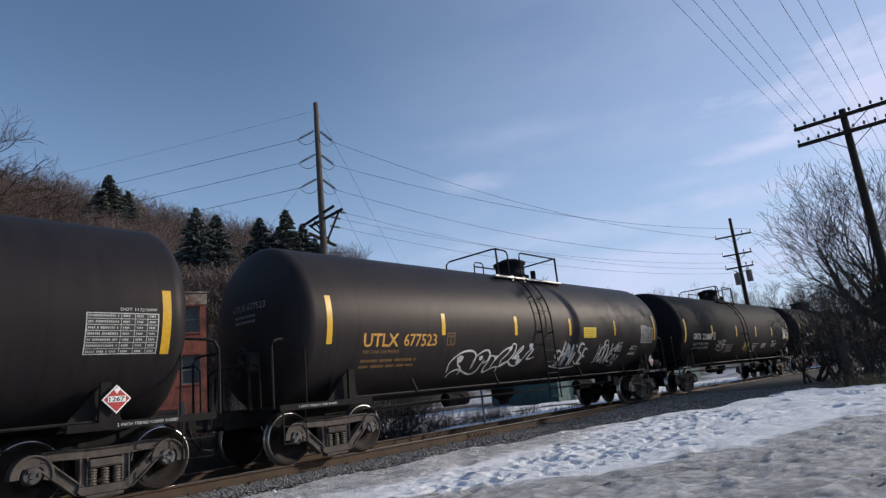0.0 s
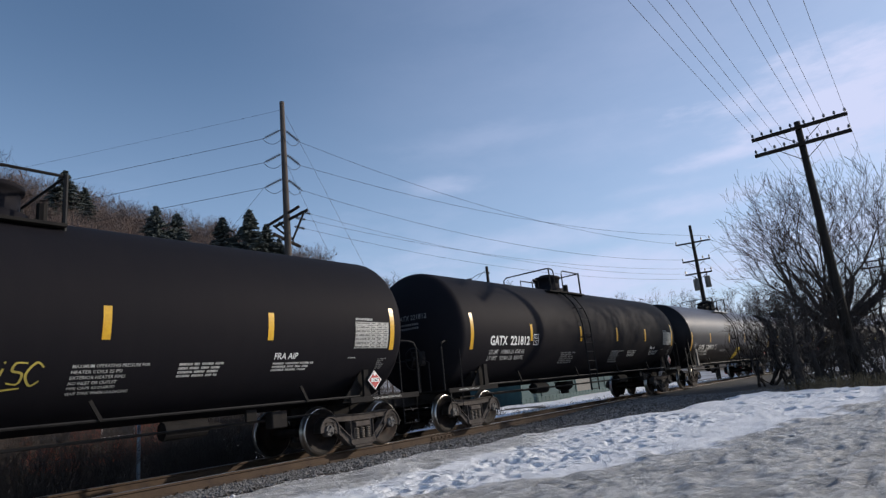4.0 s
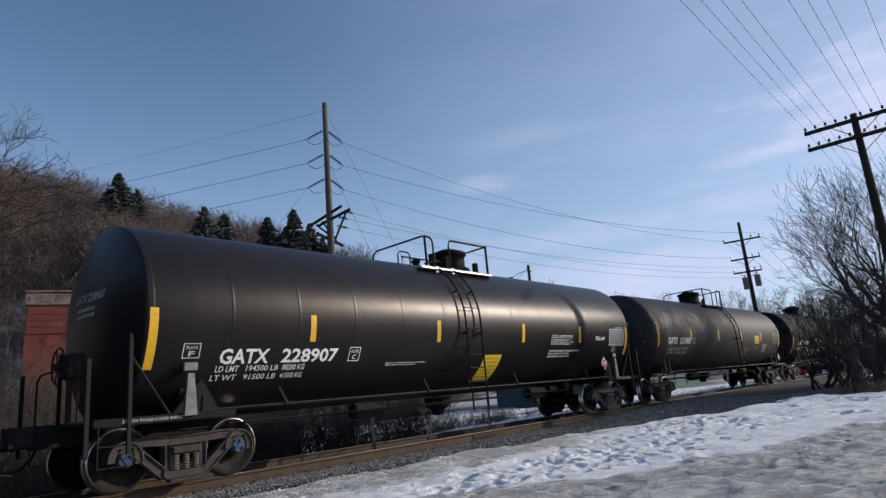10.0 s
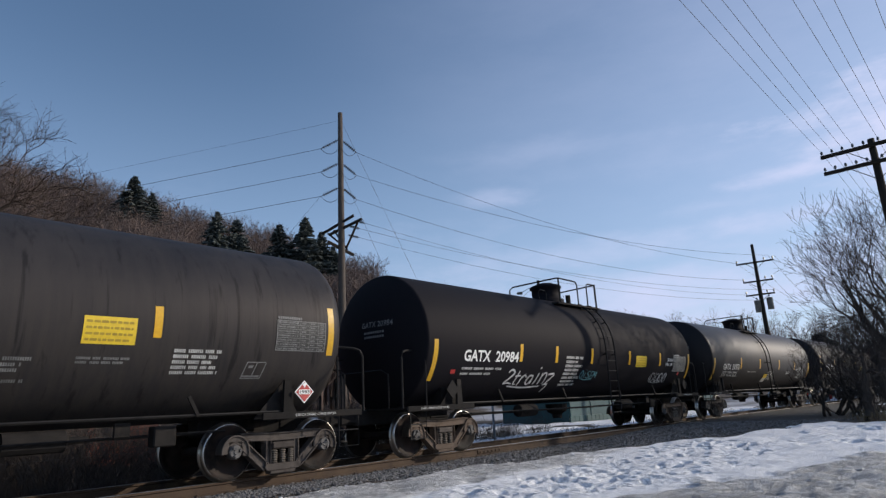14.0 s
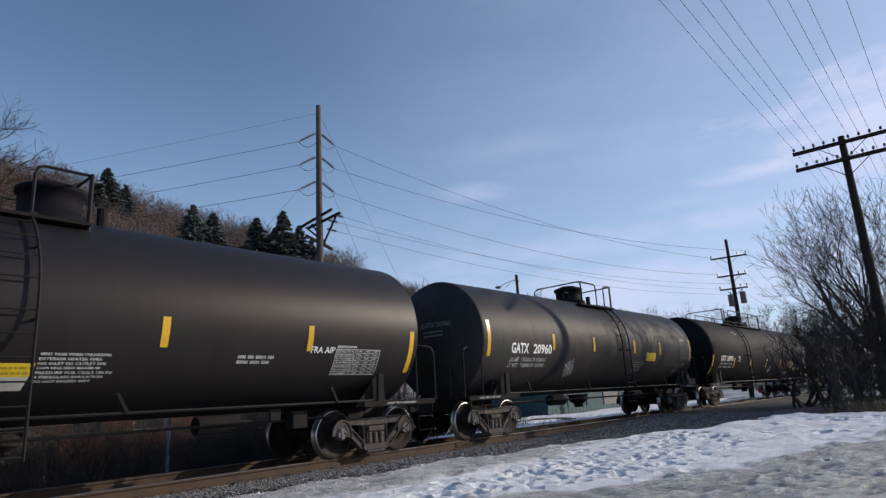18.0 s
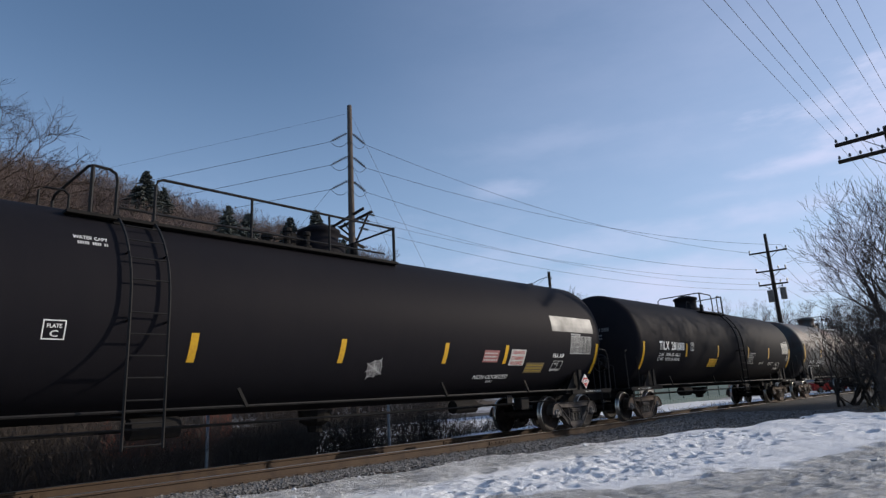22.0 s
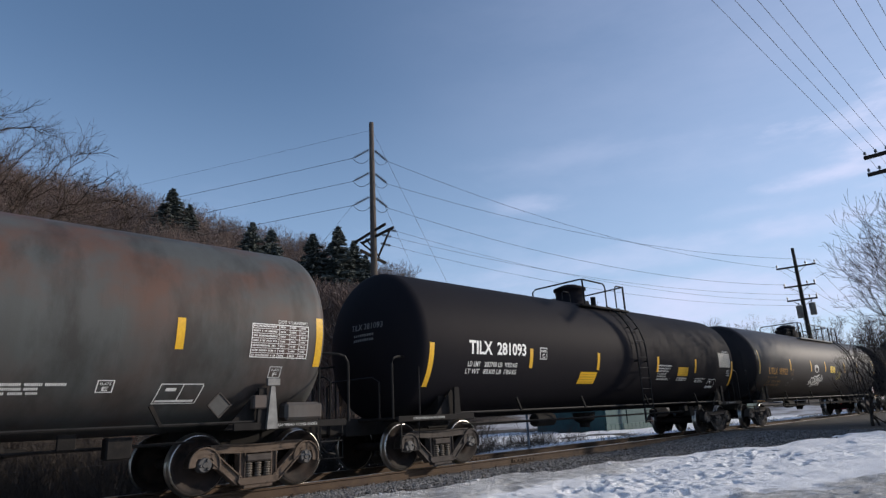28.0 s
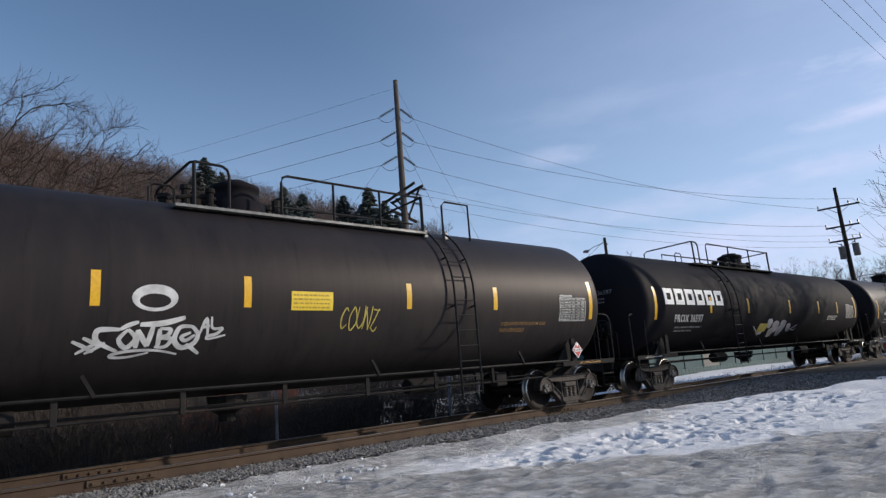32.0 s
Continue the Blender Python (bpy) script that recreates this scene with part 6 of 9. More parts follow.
def slanted_frame(shell, x0, x1, v0, v1, mat="white_worn", slant=0.05):
    """An italic ruled frame with a divided field and a bar along its foot."""
    w, h = x1 - x0, v1 - v0
    bm = bmesh.new()

    def line(ax, av, bx, bv, t=0.016):
        quad(bm, x0 + ax * w + slant * av, x0 + ax * w + slant * av + (bx - ax) * w + (t if ax == bx else 0), v0 + av * h, v0 + bv * h + (t if av == bv else 0), slant * (bv - av))
    line(0, 0, 1, 0)
    line(0, 1, 1, 1)
    line(0, 0, 0, 1)
    line(1, 0, 1, 1)
    line(0.52, 0.2, 0.52, 1)
    quad(bm, x0 + 0.06 * w, x0 + 0.96 * w, v0 + 0.10 * h, v0 + 0.22 * h, slant * 0.12)
    quad(bm, x0 + 0.16 * w + slant * 0.7, x0 + 0.40 * w + slant * 0.7, v0 + 0.68 * h, v0 + 0.84 * h, slant * 0.15)
    return part("framed_mark", wrapped(bm), mat, shell, "slanted stencilled frame")


def reflectors(shell, xs, v0, v1, first=None, last=None):
    """Yellow reflective strips down the side of the tank."""
    for x in xs:
        part("reflector", wrapped(quad(bmesh.new(), x - 0.06, x + 0.06, v0, v1), 0.004, 0.09), "yellow", shell)
    for e in (first, last):
        if e:
            part("reflector", wrapped(quad(bmesh.new(), e[0] - 0.065, e[0] + 0.065, e[1], e[2]), 0.004, 0.09), "yellow", shell, "long yellow end reflector")


def sign(shell, x0, x1, v0, v1, mat="sign_yellow", slant=0.0, rows=4, ink="sign_ink"):
    p = part("sign", wrapped(quad(bmesh.new(), x0, x1, v0, v1, slant), 0.005), mat, shell, "yellow warning decal" if mat in ("sign_yellow", "yellow") else "")
    if rows:
        bm = bmesh.new()
        h = (v1 - v0) / (rows + 0.6)
        rng = random.Random(int(x0 * 77))
        for k in range(rows):
            z = v1 - h * (k + 0.8)
            x = x0 + 0.05 * (x1 - x0) + slant * (z - v0) / (v1 - v0)
            end = x + (x1 - x0) * 0.88
            while x < end - 0.02:
                w = rng.uniform(0.03, 0.09)
                quad(bm, x, min(end, x + w), z - h * 0.28, z + h * 0.12)
                x += w + 0.018
        tagged(part("writing", wrapped(bm, 0.008), ink, p), kind="stuff")
    return p


def stroke(bm, pts, width):
    """A brush line through the points, thinner at its ends."""
    path = []
    for i in range(len(pts) - 1):
        p0, p1, p2, p3 = pts[max(i - 1, 0)], pts[i], pts[i + 1], pts[min(i + 2, len(pts) - 1)]
        for k in range(7):
            t = k / 7
            path.append(tuple(0.5 * (2 * b + (c - a) * t + (2 * a - 5 * b + 4 * c - d) * t * t + (3 * b - a - 3 * c + d) * t ** 3)
                              for a, b, c, d in zip(p0, p1, p2, p3)))
    path.append(pts[-1])
    last = None
    for i, p in enumerate(path):
        q, o = path[min(i + 1, len(path) - 1)], path[max(i - 1, 0)]
        d = Vector((q[0] - o[0], q[1] - o[1]))
        if d.length < 1e-6:
            continue
        d.normalize()
        ww = width * (0.55 + 0.45 * math.sin(math.pi * (i + 0.8) / (len(path) + 0.6)))
        pair = [bm.verts.new((p[0] - d.y * ww / 2, p[1] + d.x * ww / 2, 0)), bm.verts.new((p[0] + d.y * ww / 2, p[1] - d.x * ww / 2, 0))]
        if last:
            bm.faces.new((last[0], last[1], pair[1], pair[0]))
        last = pair


def scribble(shell, x0, x1, v0, v1, seed, mat="graffiti_white", letters=4, w=0.035, fat=False):
    """Spray-painted scrawl: looping letter-like strokes of uneven width."""
    rng = random.Random(seed)
    bm = bmesh.new()

    W, H = (x1 - x0) / letters, v1 - v0
    for k in range(letters):
        a = x0 + W * k
        for s in range(2 if not fat else 3):
            n = rng.choice((4, 5, 6))
            pts, ang = [], rng.uniform(0, 6.28)
            cx, cz = a + W * rng.uniform(0.4, 0.65), v0 + H * rng.uniform(0.40, 0.5)
            for j in range(n):
                ang += rng.uniform(0.7, 1.9) * (1 if s == 0 else -1)
                rad = rng.uniform(0.32, 0.56)
                pts.append((cx + W * rad * 1.05 * math.cos(ang), cz + H * rad * 0.85 * math.sin(ang)))
            stroke(bm, pts, w)
        stroke(bm, [(a + W * rng.uniform(0, 0.3), v1 - H * rng.uniform(0, 0.2)), (a + W * rng.uniform(0.2, 0.5), v0 + H * 0.5), (a + W * rng.uniform(0.1, 0.5), v0 + H * rng.uniform(0, 0.15))], w)
    if letters > 3:
        stroke(bm, [(x0 + W * 0.2, v0 + H * 0.10), (x0 + (x1 - x0) * 0.4, v0 - H * 0.03), (x0 + (x1 - x0) * 0.75, v0 + H * 0.06)], w)
    return part("graffiti", wrapped(bm, 0.006, 0.14), mat, shell, "spray-painted scrawl")


STROKES = {
    "2": [((0.05, 0.75), (0.4, 1.0), (0.75, 0.75), (0.1, 0.1), (0.12, 0.06)), ((0.1, 0.08), (0.5, 0.12), (0.95, 0.05))],
    "t": [((0.5, 1.0), (0.42, 0.15), (0.75, 0.05)), ((0.15, 0.65), (0.85, 0.72))],
    "r": [((0.15, 0.0), (0.22, 0.7)), ((0.18, 0.45), (0.5, 0.72), (0.85, 0.6))],
    "a": [((0.8, 0.65), (0.3, 0.65), (0.15, 0.2), (0.5, 0.0), (0.8, 0.35)), ((0.8, 0.7), (0.9, 0.0))],
    "i": [((0.45, 0.0), (0.5, 0.7)), ((0.5, 0.95), (0.54, 1.02))],
    "n": [((0.1, 0.0), (0.15, 0.7)), ((0.12, 0.45), (0.5, 0.75), (0.8, 0.6), (0.85, 0.0))],
    "z": [((0.1, 0.7), (0.9, 0.72)), ((0.9, 0.7), (0.1, 0.05)), ((0.1, 0.05), (0.6, 0.05), (0.5, -0.45))],
    "C": [((0.9, 0.8), (0.5, 1.0), (0.08, 0.5), (0.45, 0.0), (0.95, 0.22))],
    "O": [((0.5, 1.0), (0.05, 0.55), (0.45, 0.0), (0.95, 0.45), (0.6, 1.0), (0.4, 0.92))],
    "N": [((0.05, 0.0), (0.15, 0.95), (0.2, 0.9)), ((0.15, 0.95), (0.75, 0.05), (0.8, 0.1)), ((0.78, 0.05), (0.95, 1.05))],
    "T": [((0.0, 0.85), (0.5, 1.0), (1.05, 0.92)), ((0.5, 0.98), (0.55, 0.4), (0.45, -0.05))],
    "H": [((0.15, 0.0), (0.3, 1.0)), ((0.7, 0.0), (0.9, 1.0)), ((0.1, 0.45), (0.95, 0.6))],
    "P": [((0.2, -0.05), (0.25, 0.95)), ((0.05, 0.9), (0.8, 1.0), (0.8, 0.5), (0.2, 0.45))],
    "A": [((0.05, 0.0), (0.45, 1.0), (0.5, 0.98)), ((0.5, 1.0), (0.9, 0.0)), ((0.15, 0.4), (0.85, 0.45))],
    "S": [((0.9, 0.9), (0.3, 0.95), (0.2, 0.6), (0.8, 0.45), (0.7, 0.05), (0.05, 0.1))],
    "R": [((0.15, 0.0), (0.2, 1.0)), ((0.1, 0.95), (0.8, 0.9), (0.7, 0.5), (0.2, 0.5)), ((0.4, 0.5), (0.9, -0.1))],
    "E": [((0.9, 0.95), (0.25, 0.9), (0.3, 0.55), (0.75, 0.52)), ((0.3, 0.55), (0.1, 0.1), (0.9, 0.05))],
    "U": [((0.1, 1.0), (0.1, 0.3), (0.5, 0.0), (0.85, 0.3), (0.9, 1.0))],
    "V": [((0.0, 0.9), (0.4, 0.0), (0.45, 0.02)), ((0.45, 0.0), (0.9, 1.0))],
    "I": [((0.45, 0.0), (0.55, 0.75)), ((0.55, 0.95), (0.6, 1.05))],
    "M": [((0.0, 0.0), (0.2, 0.95)), ((0.2, 0.95), (0.5, 0.4), (0.8, 0.95)), ((0.8, 0.95), (1.0, 0.0))],
    "Z": [((0.1, 0.95), (0.9, 0.95), (0.88, 0.9)), ((0.9, 0.95), (0.15, 0.05)), ((0.15, 0.05), (0.7, -0.15), (1.0, 0.1))],
}


def tag(shell, word, x0, x1, v0, v1, seed, mat="graffiti_white", w=0.04, lean=0.12, under=True, double=0.0):
    """A sprayed tag: hand-drawn letters of uneven size with an underline."""
    rng = random.Random(seed)
    bm = bmesh.new()
    W, H = (x1 - x0) / len(word), v1 - v0
    for k, c in enumerate(word):
        sx, sz = W * rng.uniform(0.95, 1.2), H * rng.uniform(0.7, 0.92)
        bx, bz = x0 + W * k + rng.uniform(-0.05, 0.05) * W, v0 + H * rng.uniform(0.06, 0.16)
        for st in STROKES[c]:
            pts = [(bx + sx * (px + rng.gauss(0, 0.03)) + lean * sz * pz, bz + sz * (pz + rng.gauss(0, 0.03))) for px, pz in st]
            stroke(bm, pts, w * rng.uniform(0.85, 1.15))
            if double:
                stroke(bm, [(px + double, pz - double * 0.7) for px, pz in pts], w)
    if under:
        stroke(bm, [(x0 + W * 0.8, v0 + H * 0.06), (x0 + (x1 - x0) * 0.45, v0 - H * 0.04), (x0 + (x1 - x0) * 0.8, v0 + H * 0.03)], w)
    return part("graffiti", wrapped(bm, 0.006, 0.14), mat, shell, "spray-painted scrawl")


def scrawl(shell, strokes, x0, x1, v0, v1, mat="graffiti_white"):
    """Freehand sprayed lines, each a width and a way across the box; a way of one place is a blob."""
    for w, way in strokes:
        bm = bmesh.new()
        pts = [(x0 + (x1 - x0) * a, v0 + (v1 - v0) * b) for a, b in way]
        if len(pts) == 1:
            c = bm.verts.new((*pts[0], 0))
            ring = [bm.verts.new((pts[0][0] + w * (1 + 0.2 * math.sin(3 * q)) * math.cos(q), pts[0][1] + w * (1 + 0.15 * math.cos(2 * q)) * math.sin(q), 0)) for q in (k * 0.5236 for k in range(12))]
            for k in range(12):
                bm.faces.new((c, ring[k], ring[(k + 1) % 12]))
        else:
            stroke(bm, pts, w)
        part("graffiti", wrapped(bm, 0.006, 0.14), mat, shell, "spray-painted line")


def web_mark(shell, cx, cv, r):
    bm = bmesh.new()

    def line(a, b, w=0.014):
        d = Vector((b[0] - a[0], b[1] - a[1])).normalized()
        o = (-d.y * w / 2, d.x * w / 2)
        bm.faces.new([bm.verts.new((p[0] + s * o[0], p[1] + s * o[1], 0)) for p, s in ((a, 1), (a, -1), (b, -1), (b, 1))])
    tips = [(cx + r * (0.8 + 0.2 * (k % 2)) * math.cos(0.3 + 0.785 * k), cv + r * (0.8 + 0.2 * (k % 2)) * math.sin(0.3 + 0.785 * k)) for k in range(8)]
    for k in range(8):
        line((cx, cv), tips[k])
        for f in (0.3, 0.55, 0.8):
            a, b = tips[k], tips[(k + 1) % 8]
            line((cx + (a[0] - cx) * f, cv + (a[1] - cv) * f), (cx + (b[0] - cx) * f, cv + (b[1] - cv) * f))
    part("graffiti", wrapped(bm, 0.006), "graffiti_white", shell, "web drawn in white spray paint")


def placard(parent, x, y, z, number, s=0.15):
    """Diamond hazard placard standing square to the side."""
    bm = bmesh.new()
    prism(bm, [(0, -s * 1.30), (s * 1.30, 0), (0, s * 1.30), (-s * 1.30, 0)], -0.006, 0.006)
    p = part("placard", bm, "white", parent, "red and white diamond hazard placard")
    p.matrix_local = Matrix.Translation((x, y, z))
    bm = prism(bmesh.new(), [(0, -s * 1.12), (s * 1.12, 0), (0, s * 1.12), (-s * 1.12, 0)], -0.010, -0.0065)
    part("field", bm, "red", p)
    part("number_band", prism(bmesh.new(), [(-s * 0.78, -s * 0.27), (s * 0.78, -s * 0.27), (s * 0.78, s * 0.27), (-s * 0.78, s * 0.27)], -0.0145, -0.0105), "white", p)
    bm = lettered(number, -s * 0.68, s * 0.68, -s * 0.2, s * 0.2, 0.02)
    for v in bm.verts:
        v.co = Vector((v.co.x, -0.017, v.co.y))
    part("number", bm, "ink", p)
    bm = lathe(bmesh.new(), [(0, 0), (0.06, 0.045), (0.09, 0.0)], Matrix.Translation((0, -0.012, s * 0.45)) @ Matrix.Rotation(-math.pi / 2, 4, "Y") @ Matrix.Diagonal((1, 0.1, 1, 1)), 8)
    part("flame_mark", bm, "white", p)


# -- shared meshes for the running gear --
def shared(name, bm, mats, smooth=False):
    me = bpy.data.meshes.new(name)
    for f in bm.faces:
        f.smooth = smooth
    bm.normal_update()
    bm.to_mesh(me)
    bm.free()
    for k in (mats if isinstance(mats, (list, tuple)) else [mats]):
        me.materials.append(M[k])
    return me


TURN_Y = Matrix.Rotation(math.pi / 2, 4, "Z")          # lathe axis across the car


def wheelset_mesh():
    bm = bmesh.new()
    lathe(bm, [(-1.0, 0), (-1.0, 0.075), (-0.72, 0.085), (0.72, 0.085), (1.0, 0.075), (1.0, 0)], TURN_Y, 12, [0] * 5)
    for s in (-1, 1):
        prof = [(0.775, 0.085), (0.775, 0.15), (0.735, 0.17), (0.735, 0.33), (0.785, 0.375), (0.790, 0.430), (0.783, 0.449), (0.715, 0.457), (0.700, 0.462), (0.690, 0.483),
                (0.672, 0.483), (0.66, 0.455), (0.66, 0.39), (0.70, 0.36), (0.70, 0.18), (0.65, 0.15), (0.65, 0.085)]
        mt = [0, 0, 0, 0, 0, 1, 1, 1, 1, 1, 1, 0, 0, 0, 0, 0]
        lathe(bm, [(s * (x + 0.05), r) for x, r in prof], TURN_Y, 40, mt)
    bmesh.ops.recalc_face_normals(bm, faces=bm.faces)
    return shared("wheelset", bm, ["wheel_face", "wheel_tread"], True)


def cap_mesh(mat):
    bm = lathe(bmesh.new(), [(-0.14, 0), (-0.14, 0.118), (-0.03, 0.118), (-0.01, 0.108), (0.0, 0.100), (0.0, 0.045), (0.014, 0.038), (0.014, 0)], Matrix.Rotation(-math.pi / 2, 4, "Z"), 18)
    for k in range(3):
        a = 2.094 * k
        box(bm, 0.072 * math.cos(a), -0.012, 0.072 * math.sin(a), 0.040, 0.034, 0.040, 0.006)
    return shared("bearing_cap", bm, mat)


def ribbon(bm, pts, up, down, y0, y1):
    """A plate that follows points of the x, z plane, reaching up above and down below them."""
    top, low = [], []
    for k, (x, z) in enumerate(pts):
        (ax, az), (bx, bz) = pts[max(k - 1, 0)], pts[min(k + 1, len(pts) - 1)]
        d = Vector((bx - ax, bz - az)).normalized()
        top.append((x - d.y * up, z + d.x * up))
        low.append((x + d.y * down, z - d.x * down))
    return prism(bm, top + low[::-1], y0, y1)


def side_frame_mesh(mat):
    """Cast truck side: flanged top chord, slanting tension arms, columns, spring seat and pedestals round open windows."""
    bm = bmesh.new()

    def flanged(pts, w, web=0.05, lip=0.085, t=0.026):
        ribbon(bm, pts, w / 2 - 0.002, w / 2 - 0.002, -web, web)
        ribbon(bm, pts, w / 2, -w / 2 + t, -lip, lip)
        ribbon(bm, pts, -w / 2 + t, w / 2, -lip, lip)
    flanged([(-0.80, 0.665), (-0.60, 0.672), (-0.30, 0.655), (0.0, 0.650), (0.30, 0.655), (0.60, 0.672), (0.80, 0.665)], 0.140)
    for s in (-1, 1):
        flanged([(s * 0.80, 0.60), (s * 0.58, 0.40), (s * 0.31, 0.165)][::s], 0.155)
        flanged([(s * 0.275, 0.60), (s * 0.275, 0.17)][::s], 0.115)
        # pedestal: an arch over the bearing, closed by its jaws, with a rib to the top chord
        arch = [(s * 0.889 + 0.195 * math.cos(radians(q)), 0.455 + 0.205 * math.sin(radians(q))) for q in range(-22, 203, 15)]
        ribbon(bm, arch, 0.058, 0.060, -0.075, 0.095)
        ribbon(bm, arch, -0.030, 0.060, -0.100, 0.110)
        box(bm, s * 0.889, 0, 0.585, 0.24, 0.15, 0.07)
        prism(bm, [(s * 0.70, 0.70), (s * 0.60, 0.47), (s * 0.78, 0.60)][::s], -0.055, 0.055)
        prism(bm, [(s * 0.30, 0.64), (s * 0.40, 0.64), (s * 0.30, 0.50)][::-s], -0.054, 0.054)
    prism(bm, [(-0.31, 0.105), (0.31, 0.105), (0.36, 0.16), (0.34, 0.215), (-0.34, 0.215), (-0.36, 0.16)], -0.11, 0.11)
    box(bm, 0, -0.02, 0.075, 0.50, 0.16, 0.05)
    bmesh.ops.recalc_face_normals(bm, faces=bm.faces)
    bmesh.ops.bevel(bm, geom=list(bm.edges), offset=0.007, segments=1, affect="EDGES")
    return shared("side_frame", bm, mat)


def spring_mesh():
    p = [(0, 0)]
    for k in range(6):
        z = k * 0.037
        p += [(z, 0.036), (z + 0.01, 0.056), (z + 0.022, 0.056), (z + 0.032, 0.036)]
    p.append((0.225, 0))
    return shared("spring", lathe(bmesh.new(), p, Matrix.Rotation(-math.pi / 2, 4, "Y"), 10), "spring")


G_WHEELS, G_CAP, G_CAPB, G_SPRING = wheelset_mesh(), cap_mesh("cap"), cap_mesh("cap_blue"), spring_mesh()
G_SIDE, G_SIDE_TAN = side_frame_mesh("casting"), side_frame_mesh("casting_tan")
bm = box(bmesh.new(), 0, 0, 0.50, 0.34, 1.85, 0.18, 0.03)
box(bm, 0, 0, 0.64, 0.45, 0.45, 0.14, 0.02)
G_BOLSTER = shared("truck_bolster", bm, "under")
bm = bmesh.new()
for s in (-1, 1):
    box(bm, s * 0.45, 0, 0.40, 0.09, 1.7, 0.12, 0.01)
    for y in (-0.75, 0.75):
        box(bm, s * 0.41, y, 0.43, 0.07, 0.10, 0.30, 0.01)
G_BRAKE = shared("brake_beam", bm, "under")
bm = bmesh.new()
box(bm, 0, 0, 0, 0.62, 0.20, 0.24, 0.02)
box(bm, 0.42, 0.03, 0, 0.32, 0.34, 0.30, 0.05)
box(bm, 0.56, -0.13, 0, 0.22, 0.12, 0.32, 0.04)
G_COUPLER = shared("coupler", bm, "under")
bm = tube(bmesh.new(), [(0, 0, 0), (0.06, 0, -0.20), (0.2, 0, -0.36), (0.42, 0, -0.40)], 0.024, 6)
G_HOSE = shared("air_hose", bm, "rail_black")
G_RUNG = shared("rung", tube(bmesh.new(), [(-0.26, 0, 0), (0.26, 0, 0)], 0.013, 5), "rail_black")
bm = bmesh.new()
lathe(bm, [(-0.012, 0.26), (0.012, 0.285), (0.012, 0.255), (-0.012, 0.26)], Matrix.Identity(4), 20)
for k in range(5):
    a = 1.2566 * k
    tube(bm, [(0, 0.03 * math.cos(a), 0.03 * math.sin(a)), (0.0, 0.262 * math.cos(a), 0.262 * math.sin(a))], 0.012, 4)
lathe(bm, [(-0.05, 0), (-0.05, 0.05), (0.04, 0.05), (0.04, 0)], Matrix.Identity(4), 8)
G_BRAKEWHEEL = shared("brake_wheel", bm, "rail_black")

WHEELSETS = []      # (object, place in the car)
CARS = []           # (car, middle of the car along the train, distance of truck centres)


